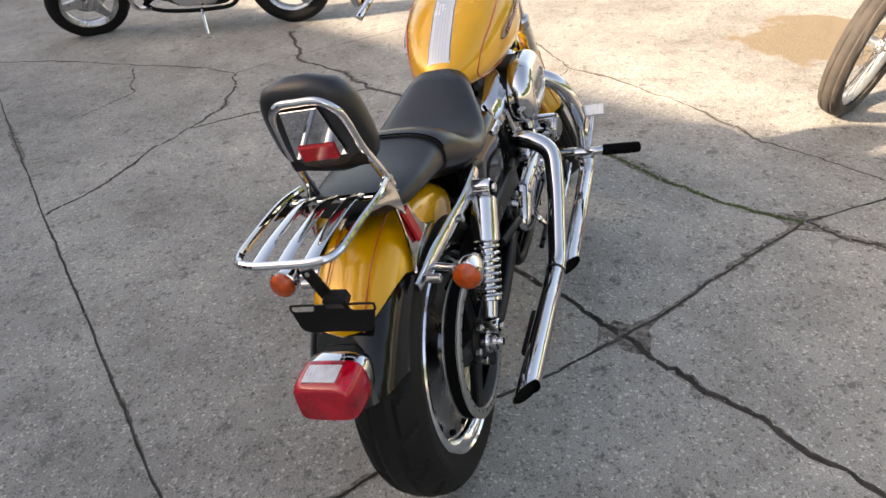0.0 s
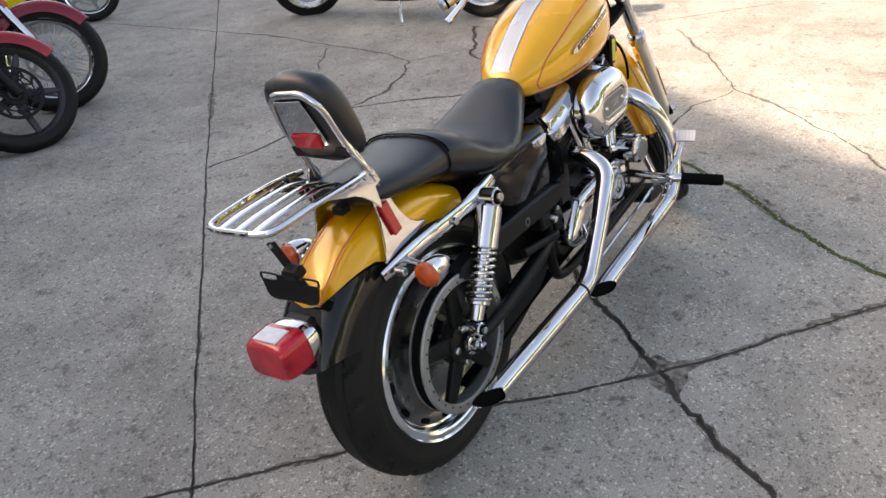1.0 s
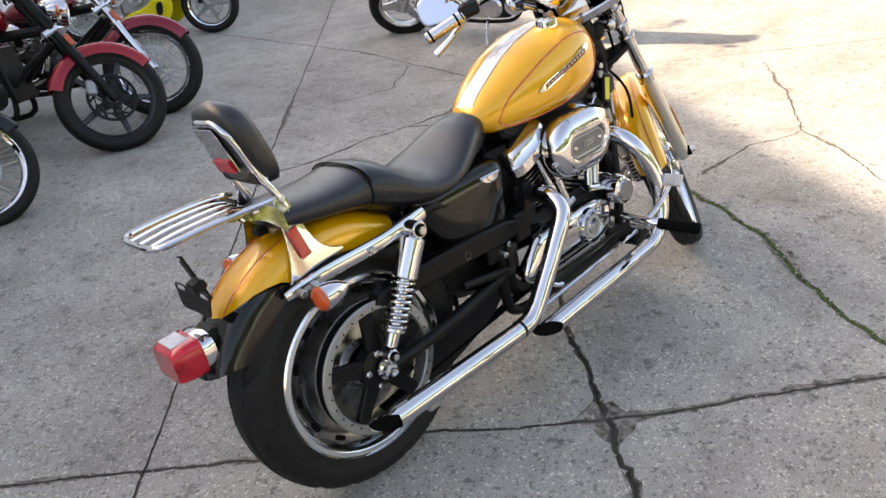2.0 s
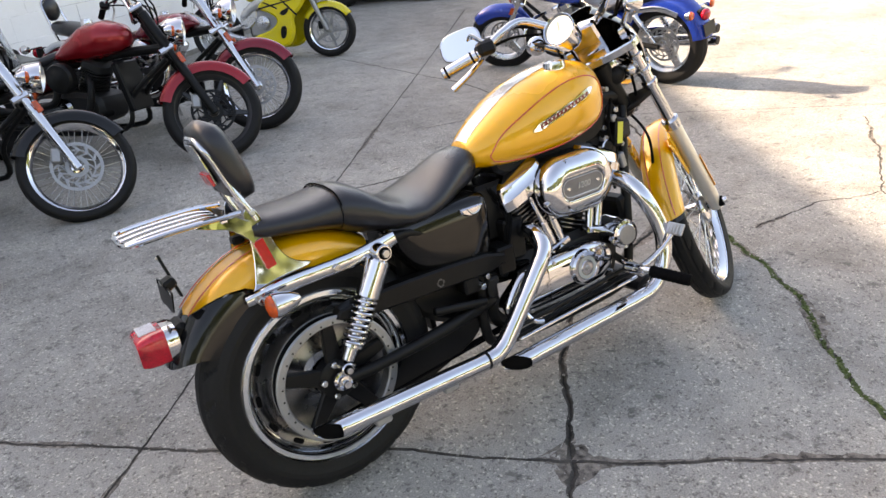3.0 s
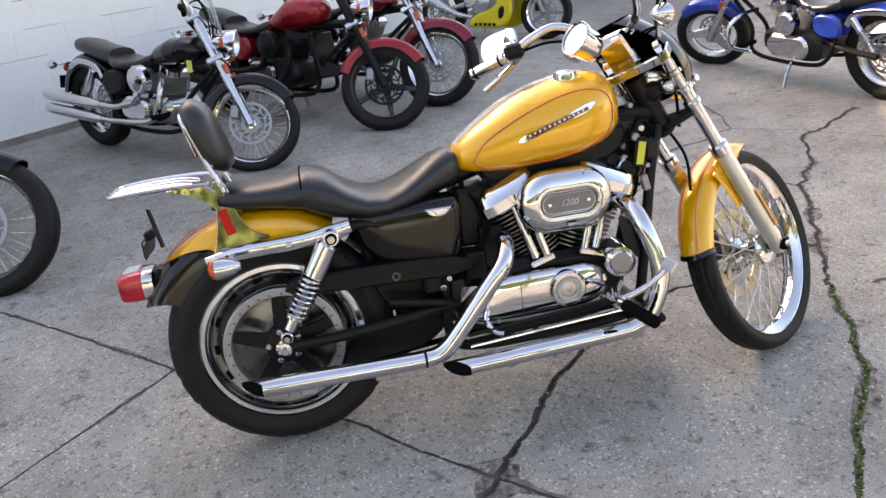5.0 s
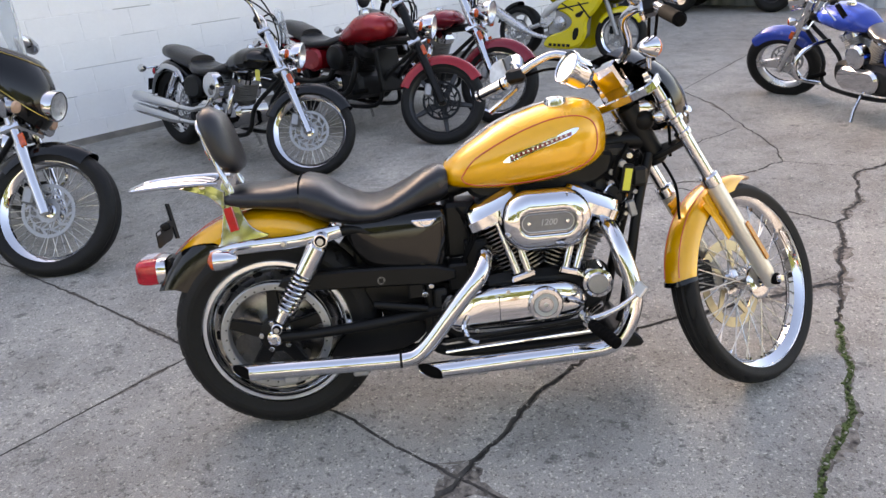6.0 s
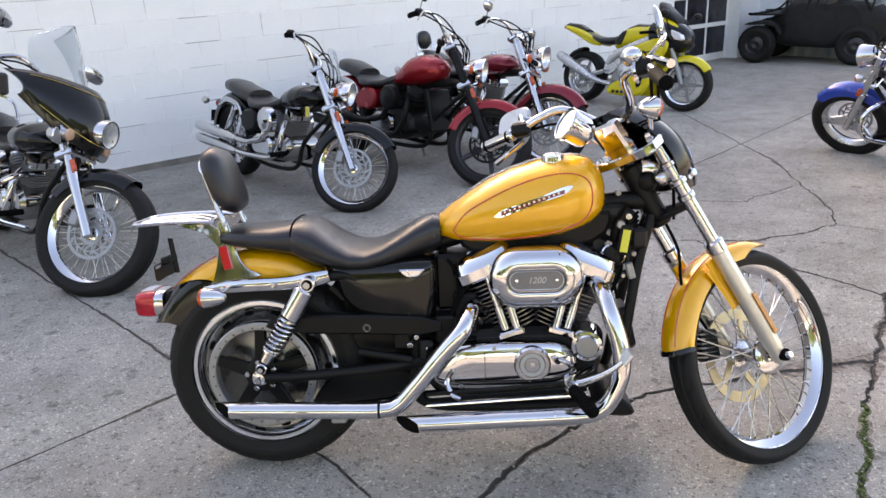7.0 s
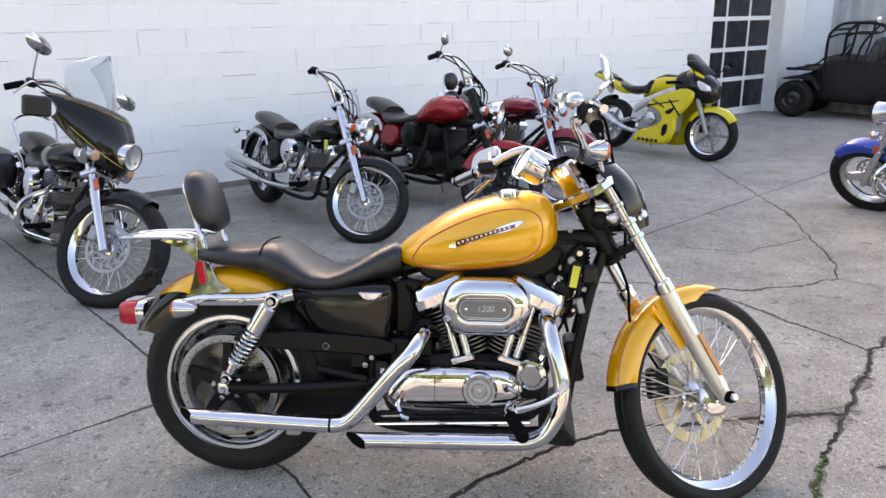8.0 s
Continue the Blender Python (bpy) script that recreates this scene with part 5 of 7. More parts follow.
    col = mix("MIX", ramp(wob.outputs[0], [(0.91, (0.95, 0.95, 0.95)), (0.97, (0, 0, 0))]).outputs[0], col, (0.215, 0.165, 0.105))
    L.new(col, b.inputs["Base Color"])
    b.inputs["Roughness"].default_value = 0.88
    b.inputs["Specular IOR Level"].default_value = 0.3
    hs = nt.nodes.new("ShaderNodeMath")
    hs.operation = "ADD"
    L.new(grit.outputs[0], hs.inputs[0])
    L.new(vo.outputs["Distance"], hs.inputs[1])
    bp = nt.nodes.new("ShaderNodeBump")
    bp.inputs["Strength"].default_value = 0.8
    bp.inputs["Distance"].default_value = 0.003
    L.new(hs.outputs[0], bp.inputs["Height"])
    b2 = nt.nodes.new("ShaderNodeBump")
    b2.inputs["Strength"].default_value = 0.5
    b2.inputs["Distance"].default_value = 0.02
    L.new(mid.outputs[0], b2.inputs["Height"])
    L.new(bp.outputs[0], b2.inputs["Normal"])
    L.new(b2.outputs[0], b.inputs["Normal"])
    return m


CONCRETE = concrete()
SOIL = mk("crack soil", (0.055, 0.048, 0.041), 0.95, var=0.75, scale=18, bump=0.6, bscale=300)
MOSS = mk("moss", (0.060, 0.085, 0.022), 0.95, var=0.5, scale=50, bump=0.8, bscale=260)
CRUMBLE = mk("crumbled concrete", (0.162, 0.142, 0.122), 0.92, 0, var=1.0, scale=38, bump=0.9, bscale=160, spec=0.15)
# each crack: width, waviness, mossy, then its points
CRACKS = [
    (0.0043, 0.005, 0, [(5.4, 7.0), (2.8, 4.09), (0.91, 2.0), (0.46, 1.49), (0.0, 0.97), (-0.44, 0.47), (-0.95, -0.08), (-2.2, -1.5)]),
    (0.0050, 0.02, 0, [(2.66, 6.2), (2.82, 4.09), (2.87, 3.47), (2.81, 2.9), (2.77, 2.31), (2.67, 2.06)]),
    (0.0024, 0.008, 0, [(2.67, 2.06), (2.97, 1.87), (3.32, 1.54), (4.4, 0.55), (6.0, -0.9)]),
    (0.0056, 0.02, 0, [(2.67, 2.06), (2.39, 1.91), (2.13, 1.84), (1.85, 1.86), (1.6, 1.92), (1.18, 1.92), (0.92, 1.99)]),
    (0.0062, 0.02, 0, [(1.85, 1.86), (2.0, 1.69), (2.22, 1.40), (2.46, 1.10)]),
    (0.0043, 0.02, 0, [(2.75, 2.85), (2.31, 2.54), (1.91, 2.63)]),
    (0.0084, 0.025, 0, [(3.58, 2.1), (3.10, 1.82), (2.95, 1.76), (2.73, 1.38), (2.46, 1.09), (2.30, 0.80), (2.14, 0.52), (1.95, 0.23)]),
    (0.0092, 0.020, 1, [(1.95, 0.23), (1.80, -0.10), (1.70, -0.28), (1.48, -0.52), (1.33, -0.72), (1.23, -0.96)]),
    (0.0088, 0.022, 0, [(2.14, 0.52), (1.90, 0.49), (1.42, 0.38), (1.24, 0.33), (0.94, 0.13), (0.69, -0.15), (0.50, -0.38), (0.39, -0.53), (0.24, -0.71), (0.04, -0.96), (-0.30, -1.40)]),
    (0.0050, 0.009, 0, [(-2.93, 2.6), (-1.99, 1.8), (-1.03, 0.99), (-0.44, 0.46), (-0.2, 0.24), (0.12, 0.0), (0.32, -0.22), (0.50, -0.38), (0.68, -0.54), (0.92, -0.71), (1.23, -0.96), (1.45, -1.27), (2.0, -1.9)]),
    (0.0043, 0.025, 0, [(3.9, 0.7), (3.38, 0.33), (2.83, 0.02), (2.73, -0.15), (2.32, -0.59), (1.94, -0.88), (1.59, -1.30)]),
    (0.0062, 0.02, 0, [(1.23, -0.96), (1.13, -1.08), (1.08, -1.22), (0.9, -1.6)]),
    (0.0037, 0.02, 0, [(2.83, 0.02), (2.5, 0.16), (2.1, 0.18)]),
]


# where the slab has crumbled at the meeting of cracks
BREAKS = [(0.50, -0.38, 0.07), (2.14, 0.52, 0.09), (1.90, 0.49, 0.12), (1.23, -0.96, 0.06), (2.30, 0.80, 0.06)]


def fine_line(pts, wav, seed):
    """A crack's ragged way through its points."""
    out = []
    for a, b in zip(pts, pts[1:]):
        a, b = Vector(a), Vector(b)
        n = max(2, int((b - a).length / 0.015))
        nr = Vector((-(b - a).y, (b - a).x)).normalized()
        for i in range(n):
            p = a.lerp(b, i / n)
            q = noise.noise(Vector((p.x * 7 + seed, p.y * 7, 1.3))) + 0.5 * noise.noise(Vector((p.x * 26, p.y * 26 + seed, 4.7))) + 0.3 * noise.noise(Vector((p.x * 75, p.y * 75 + seed, 9.1)))
            out.append(p + nr * q * wav * (1 if 0 < i else 0.3))
    out.append(Vector(pts[-1]))
    return out


def build_ground():
    verts, edges, lines, spans = [], [], [], []
    for ci, (w, wav, moss, pts) in enumerate(CRACKS):
        q = fine_line(pts, wav, ci * 3.1)
        lines.append((w, moss, q))
        rows, reach = [], []
        for i, p in enumerate(q):
            d = (q[min(i + 1, len(q) - 1)] - q[max(i - 1, 0)]).normalized()
            nr = Vector((-d.y, d.x))
            k = 0.55 + 0.75 * abs(noise.noise(Vector((p.x * 13, p.y * 13, ci * 2.0)))) + 0.6 * abs(noise.noise(Vector((p.x * 31, p.y * 31, 7.0))))
            if random.random() < 0.04:
                k += 0.35
            for jx, jy, jr in BREAKS:
                k *= 1 + 0.7 * math.exp(-((p.x - jx) ** 2 + (p.y - jy) ** 2) / jr ** 2)
            e = w * k * (0.25 if i in (0, len(q) - 1) else 1)
            # crumbled margin, wider in places and where cracks meet
            g = max(0.0, noise.noise(Vector((p.x * 2.1 + ci * 5.0, p.y * 2.1, 11.0))) + 0.10) * 0.055 + max(0.0, noise.noise(Vector((p.x * 17, p.y * 17, 15.0)))) * 0.012
            g *= 0.75 + 0.9 * noise.noise(Vector((p.x * 38, p.y * 38, 31.0))) + 0.5 * noise.noise(Vector((p.x * 90, p.y * 90, 33.0)))
            g = max(0.0, g)
            for jx, jy, jr in BREAKS:
                g += 0.042 * math.exp(-((p.x - jx) ** 2 + (p.y - jy) ** 2) / jr ** 2) * (1 + noise.noise(Vector((p.x * 40, p.y * 40, 2.0))))
            g *= min(1.0, w / 0.008) * (0 if i in (0, len(q) - 1) else 1)
            m = e * (0.65 + 0.8 * abs(noise.noise(Vector((p.x * 24, p.y * 24, 3.0)))))
            g2 = g * (0.35 + 0.9 * abs(noise.noise(Vector((p.x * 5, p.y * 5, 21.0)))))
            rows.append([p + nr * (e + g), p + nr * e, p, p - nr * m, p - nr * (m + g2)])
            reach.append((e + g) if g > 0.003 else 0.0)
        spans.append(reach)
        for side in (0, 1, 2, 3, 4):
            for i, r in enumerate(rows):
                verts.append(r[side])
                if i:
                    edges.append((len(verts) - 2, len(verts) - 1))
    for x in (-160, 160):
        for y in (-160, 160):
            verts.append(Vector((x, y)))
    k = len(verts)
    edges += [(k - 4, k - 3), (k - 3, k - 1), (k - 1, k - 2), (k - 2, k - 4)]
    for x in range(-4, 9):
        for y in range(-4, 12):
            verts.append(Vector((x + 0.13 * random.random(), y + 0.13 * random.random())))
    from mathutils import geometry
    vo, _, fo, _, _, _ = geometry.delaunay_2d_cdt(verts, edges, [], 0, 0.0004)
    segs = []
    for (w, moss, q), reach in zip(lines, spans):
        for a, b, m in zip(q, q[1:], reach):
            segs.append((a.x, a.y, b.x, b.y, w, moss, m))
    sg = np.array(segs)

    def near(p):
        ax, ay, bx, by = sg[:, 0], sg[:, 1], sg[:, 2], sg[:, 3]
        dx, dy = bx - ax, by - ay
        t = np.clip(((p[0] - ax) * dx + (p[1] - ay) * dy) / (dx * dx + dy * dy + 1e-12), 0, 1)
        d = np.hypot(ax + t * dx - p[0], ay + t * dy - p[1]) / sg[:, 4]
        i = int(np.argmin(d))
        return d[i], sg[i, 4], sg[i, 5], sg[i, 6]
    v3 = []
    for p in vo:
        d, w, _, _ = near(p)
        v3.append((p.x, p.y, -min(0.016, w * 1.1) * max(0.0, 1 - d / 0.55) if d < 0.55 else 0.0))
    me = bpy.data.meshes.new("ground")
    me.from_pydata(v3, [], fo)
    for m in (CONCRETE, SOIL, MOSS, CRUMBLE):
        me.materials.append(m)
    mi = []
    for f in me.polygons:
        c = f.center
        d, w, moss, m = near(c)
        inside = d < 1.15 and f.area < 0.0005
        if inside and moss and noise.noise(Vector((c.x * 9, c.y * 9, 0))) > -0.25:
            mi.append(2)
        else:
            mi.append(1 if inside else 3 if d * w < m and f.area < 0.0009 else 0)
    me.polygons.foreach_set("material_index", mi)
    bm = bmesh.new()
    bm.from_mesh(me)
    bmesh.ops.recalc_face_normals(bm, faces=bm.faces)
    if sum(f.normal.z for f in bm.faces) < 0:
        bmesh.ops.reverse_faces(bm, faces=bm.faces)
    bm.to_mesh(me)
    bm.free()
    return tagged(new("ground", me), "worn grey concrete paving with branching cracks and moss", "ground", kind="structure"), lines


ground, crack_lines = build_ground()
# moss tufts and crumbs in the cracks
mg = Geo()
for w, moss, q in crack_lines:
    if not moss:
        continue
    for p in q:
        for _ in range(5):
            a, r = random.uniform(-1, 1), random.uniform(0.003, 0.008)
            c = Vector((p.x + a * w, p.y + random.uniform(-w, w), random.uniform(-0.006, 0.001)))
            mg.add(blob(c, (r, r * random.uniform(0.6, 1.2), r * 0.7), 5, 4))
tagged(part("moss", mg, MOSS, None), "low green moss in a concrete crack", "moss", kind="stuff")
cg = Geo()
for _ in range(1100):
    w, moss, q = random.choice(crack_lines)
    p = random.choice(q)
    r = 0.0012 + 0.0038 * random.random() ** 2
    cg.add(box((p.x + random.gauss(0, 0.022), p.y + random.gauss(0, 0.022), r * 0.3), (r * 2, r * 1.4, r), r * 0.3, Matrix.Rotation(random.random() * 3, 4, "Z")))
tagged(part("gravel", cg, mk("loose grit", (0.28, 0.26, 0.23), 0.9, var=0.4, scale=60), None), "loose concrete crumbs on the paving", "gravel", kind="stuff")

# ---- the white block building ----
WALL = Matrix.Translation((-2.66, 3.69, 0)) @ Matrix.Rotation(math.atan2(0.648, 0.762), 4, "Z")
OFF = -0.365
PAINT = mk("white painted block", (0.85, 0.85, 0.85), 0.5, var=0.04, scale=3, bump=0.3, bscale=60)
TRIMW = mk("white trim", (0.82, 0.83, 0.83), 0.4, var=0.06)
JOINT = mk("painted mortar", (0.84, 0.84, 0.84), 0.9, var=0.2, scale=12)
GAPL = mk("hairline joint", (0.42, 0.42, 0.43), 0.9, var=0.3, scale=30)
GAPM = mk("split joint", (0.14, 0.13, 0.125), 0.9, var=0.3, scale=30)
DIRTW = mk("dirty footing", (0.22, 0.205, 0.185), 0.9, var=0.3, scale=6, bump=0.4)
PANE = mk("dark glazing", (0.030, 0.031, 0.038), 0.12, var=0.6, scale=5, spec=0.35)


def ridge(a):
    """Height of the wall at a along it; the unseen gable slope is set by the shade edge."""
    return 3.45 - 0.2 * (a - 2.7) if a > -1.5 else 4.29 + 0.2 * (a + 1.5)


def span(a0, a1, z0, z1a, z1b, y0, y1):
    """A wall piece along the building's front."""
    v = [(a0, y0, z0), (a1, y0, z0), (a1, y0, z1b), (a0, y0, z1a), (a0, y1, z0), (a1, y1, z0), (a1, y1, z1b), (a0, y1, z1a)]
    return Geo([(x, y, z) for x, y, z in v], [(0, 1, 2, 3), (7, 6, 5, 4), (0, 4, 5, 1), (1, 5, 6, 2), (2, 6, 7, 3), (3, 7, 4, 0)])


# a is measured from the wall's first corner point at WALL
def al(a):
    return a + OFF


wg = Geo()
wg.add(span(al(-7), al(-1.5), 0, ridge(-7), ridge(-1.5), -0.0136, 0.30))
wg.add(span(al(-1.5), al(8.27), 0, ridge(-1.5), ridge(8.27), -0.0136, 0.30))
wg.add(span(al(8.27), al(9.95), 2.02, ridge(8.27), ridge(9.95), 0.006, 0.30))
wall = part("wall_front", wg.to(WALL), JOINT, None)
tagged(wall, "white painted concrete block wall with open joints", "wall", kind="structure")
tagged(part("footing", span(al(-7), al(8.27), 0, 0.055, 0.055, -0.020, 0.01).to(WALL), DIRTW, None), "dark weathered wall footing", "footing", kind="structure")
pier = tagged(part("pillar", span(al(9.95), al(10.48), 0, 2.0, 1.95, 0.0, 0.30).to(WALL), PAINT, None), "white painted block pier beside the door", "pillar", kind="structure")
for i in range(9):
    part("block", span(al(9.953), al(10.478), 0.004 + 0.215 * i, 0.212 + 0.215 * i, 0.212 + 0.215 * i, -0.012, 0.01).to(WALL), PAINT, pier)
jamb = tagged(part("door_frame", span(al(9.925), al(9.953), 0, 2.02, 2.02, -0.016, 0.24).to(WALL), TRIMW, None), "white painted door frame", "door frame", kind="structure")
part("frame_side", span(al(8.267), al(8.285), 0, 2.02, 2.02, 0.02, 0.24).to(WALL), TRIMW, jamb)
# the wing that comes forward beside the door
tagged(part("wall_side", span(al(10.48), al(10.62), 0, 2.1, 2.1, -0.43, 0.30).to(WALL), mk("pale blue white panel", (0.72, 0.77, 0.82), 0.5, var=0.08, scale=3), None), "pale flat panel of the side wing", "wall", kind="structure")
# sheet metal colour is darkened to carry this corner's deep shade
prof = [(-0.43 - 5.5 * i / 110, (0, 0.022, 0.022, 0)[i % 4]) for i in range(111)]
tagged(part("wall_corrugated", loft([[Vector((al(10.50) + q, o_, 0)), Vector((al(10.50) + q, o_, 2.2)), Vector((al(10.56) + q, o_, 2.2)), Vector((al(10.56) + q, o_, 0))] for o_, q in prof]).to(WALL), mk("shade-darkened ribbed metal", (0.36, 0.40, 0.43), 0.45, 0.3, var=0.15), None, "", 20), "corrugated sheet metal wall in shade-darkened grey blue", "wall", kind="structure")
# glazed overhead door
door = tagged(part("door_1", span(al(8.285), al(9.925), 0.0, 0.10, 0.10, 0.19, 0.24).to(WALL), TRIMW, None), "white sectional door with dark glass panes", "door", kind="structure")
for i in range(5):
    z = (0.50, 0.93, 1.365, 1.80, 1.96)[i]
    part("rail", span(al(8.285), al(9.925), z, z + 0.06, z + 0.06, 0.19, 0.24).to(WALL), TRIMW, door)
for i in range(4):
    a = 8.33 + 0.532 * i
    part("stile", span(al(a - 0.014), al(min(a + 0.014, 9.925)), 0.10, 1.96, 1.96, 0.195, 0.235).to(WALL), TRIMW, door)
for i in range(3):
    for k in range(4):
        a, z = 8.344 + 0.532 * i, (0.10, 0.56, 0.99, 1.425)[k]
        part("pane", span(al(a), al(a + 0.504), z, z + 0.375 + (0.025 if k == 0 else 0), z + 0.375 + (0.025 if k == 0 else 0), 0.210, 0.220).to(WALL), PANE, door)
# unseen roof, added on the gable slope to cast the yard's shade
tagged(part("roof", loft([[Vector((al(a), y, ridge(a) + dz)) for y, dz in ((-0.05, 0.0), (6, 0.0), (6, 0.12), (-0.05, 0.12))] for a in (-7, -1.5, 10.0)]).to(WALL), mk("grey roofing", (0.2, 0.2, 0.2), 0.8), None), "unseen grey gable roof added to shade the yard", "roof", kind="structure")


# ---- the other motorcycles ----
def paint(name, col, metal=0.2):
    return mk(name, col, 0.25, metal, coat=0.32, var=0.08, scale=4)


RED = paint("candy red paint", (0.30, 0.006, 0.012), 0.4)
MAROON = paint("maroon paint", (0.20, 0.005, 0.016), 0.4)
BLUE = paint("blue paint", (0.006, 0.04, 0.30), 0.15)
LEMON = paint("acid yellow paint", (0.64, 0.52, 0.008), 0.0)
GOLD = mk("gold pinstripe paint", (0.55, 0.38, 0.10), 0.3, 0.6)
DARKGREY = mk("dark cast wheel", (0.03, 0.03, 0.032), 0.35, 0.5, var=0.2)
SILVER = mk("silver cast wheel", (0.55, 0.55, 0.56), 0.3, 0.8, var=0.1)
PALE = mk("pale spoked wheel", (0.75, 0.75, 0.74), 0.3, 0.6, var=0.1)
PEACH = mk("pale amber lens", (0.50, 0.30, 0.20), 0.2, coat=0.4)
# dust plus sunlight, both put into a paler brown rubber
SUN_DUSTY = mk("sunlit dusty rubber", (0.060, 0.050, 0.042), 0.85, var=0.4, scale=12, bump=0.3)
TAG = mk("yellow paper tag", (0.70, 0.62, 0.10), 0.6)


def place(front, heading, base, lean):
    """Stands a bike by its front tyre's place on the ground."""
    h = radians(heading)
    x, y = front[0] - base * math.cos(h), front[1] - base * math.sin(h)
    return pose(x, y, 0, 0, 0, heading) @ pose(0, 0, 0, -lean, 0, 0)


def cruiser(front, heading, o, label, group):
    """A parked road motorcycle; o holds what sets it apart."""
    base, rf, rr = o.get("base", 1.60), o.get("rf", 0.335), o.get("rr", 0.325)
    lean, steer = o.get("lean", 8), o.get("steer", 30)
    root = thing("motorcycle", place(front, heading, base * o.get("scale", 1), lean) @ Matrix.Diagonal((*[o.get("scale", 1)] * 3, 1)), label, "motorcycle", group)
    body, guard_mat = o["tank"], o.get("fender", o["tank"])
    trim = o.get("trim", CHROME)
    rk_ = radians(o.get("rake", 32))
    kd, fw = Vector((math.sin(rk_), 0, -math.cos(rk_))), Vector((math.cos(rk_), 0, math.sin(rk_)))
    fc = Vector((base, 0, rf))
    hd = fc - fw * 0.055 - kd * 0.36
    # the wheel drops a little as it turns
    drop = (math.cos(radians(lean + math.degrees(math.asin(math.sin(rk_) * math.sin(radians(steer)))))) - math.cos(radians(lean))) * (rf - 0.05)
    S = Matrix.Translation((0, 0, drop)) @ Matrix.Translation(hd) @ Matrix.Rotation(radians(steer), 4, -kd) @ Matrix.Translation(-hd)

    def fk_(f, s, y=0.0):
        p = hd + fw * f + kd * s
        return Vector((p.x, y, p.z))
    rc = Vector((0, 0, rr))
    st = o.get("wheels", "wire")
    wm = o.get("wheel_mat", CHROME)
    wheel(root, "front_wheel", fc, rf, o.get("fw", 0.062), rf - o.get("side", 0.085), st, S, wm, wm, o.get("disc", -1), rubber=o.get("rubber"))
    wheel(root, "rear_wheel", rc, rr, 0.075, rr - 0.11, st, None, wm, wm, 1)
    # mudguards
    part("front_fender", guard(fc, rf + 0.028, o.get("fg0", 40), o.get("fg1", 168), 0.078, 0.08, n=26, taper=0.1, sq=2.6).to(S), guard_mat, root)
    part("rear_fender", guard(rc + Vector((0, 0, 0.02)), rr + 0.04, 20, o.get("rg1", 172), 0.105, 0.10, n=30, sq=2.8), guard_mat, root)
    # fork
    for sg in (-1, 1):
        y = 0.098 * sg
        fl = part("fork_leg", Geo().add(cyl(fk_(0.055, 0.0, y), fk_(0.055, 0.385, y), 0.029, 0.026, 18, 0.004)).to(S), o.get("fork", CHROME), root)
        part("fork_tube", cyl(fk_(0.055, -0.42, y), fk_(0.055, 0.0, y), 0.0225, n=16).to(S), o.get("fork", CHROME), fl)
        part("fork_shroud", cyl(fk_(0.055, -0.36, y), fk_(0.055, -0.10, y), 0.032, n=18, b=0.006).to(S), trim if o.get("shroud", True) else SATIN, fl)
        part("reflector", box((0, 0, 0), (0.03, 0.012, 0.07), 0.004, Matrix.Rotation(-rk_, 4, "Y")).to(Matrix.Translation(fk_(0.085, -0.01, y * 1.25))).to(S), ORANGE, fl)
        part("caliper", box((0, 0, 0), (0.06, 0.045, 0.09), 0.012).to(Matrix.Translation(fc + Vector((-0.10, -0.075, 0.06)))).to(S), GREYMET, fl) if sg < 0 else None
    part("lower_clamp", box((0, 0, 0), (0.10, 0.25, 0.04), 0.012, Matrix.Rotation(-rk_, 4, "Y")).to(Matrix.Translation(fk_(0.04, -0.10))).to(S), trim, root)
    part("upper_clamp", box((0, 0, 0), (0.09, 0.25, 0.03), 0.010, Matrix.Rotation(-rk_, 4, "Y")).to(Matrix.Translation(fk_(0.04, -0.40))).to(S), trim, root)
    # headlight
    hp = fk_(0.19, o.get("head_s", -0.24))
    if not o.get("fairing"):
        hl_ = part("headlight", lathe([(0.0, -0.13), (0.04, -0.12), (0.075, -0.07), (0.088, 0.0), (0.092, 0.02), (0.084, 0.026)], n=28, axis="x").to(S @ Matrix.Translation(hp)), trim, root)
        part("lens", lathe([(0.084, 0.024), (0.05, 0.036), (0.0, 0.042)], n=28, axis="x").to(S @ Matrix.Translation(hp)), GLASS, hl_)
        part("reflector_bowl", lathe([(0.082, 0.018), (0.05, -0.02), (0.0, -0.035)], n=28, axis="x").to(S @ Matrix.Translation(hp)), BOWL, hl_)
    # bars
    hgt, bw = o.get("bars", 0.10), o.get("barw", 1.0)
    pb_ = o.get("pull", 0.24)

    def bp(sg):
        return [fk_(0.03, -0.44, 0.0), fk_(0.03, -0.44, 0.06 * sg), fk_(0.04, -0.46 - hgt * 0.6, 0.15 * sg), fk_(0.0, -0.47 - hgt, 0.24 * sg * bw), fk_(-pb_ * 0.55, -0.46 - hgt, 0.33 * sg * bw), fk_(-pb_, -0.43 - hgt, 0.40 * sg * bw)]
    hb_ = part("handlebar", tube(bp(-1)[::-1] + bp(1)[1:], 0.0125, n=10, k=5).to(S), trim, root)
    for sg in (-1, 1):
        q = bp(sg)
        part("hand_grip", cyl(q[-1], q[-1].lerp(q[-2], 0.9), 0.019, n=14, b=0.004).to(S), GRIP, hb_)
        c_ = q[-2].lerp(q[-3], 0.15)
        part("switch_housing", box((0, 0, 0), (0.06, 0.05, 0.05), 0.012).to(Matrix.Translation(c_)).to(S), SATIN, hb_)
        part("lever", tube([c_ + Vector((0.05, 0, 0)), c_ + Vector((0.05, 0.06 * sg, -0.01)), q[-1] + Vector((0.07, 0, -0.02))], 0.006, n=8).to(S), STEEL, hb_)
        mp = c_ + Vector((0.05, 0.10 * sg, o.get("mirror", 0.17)))
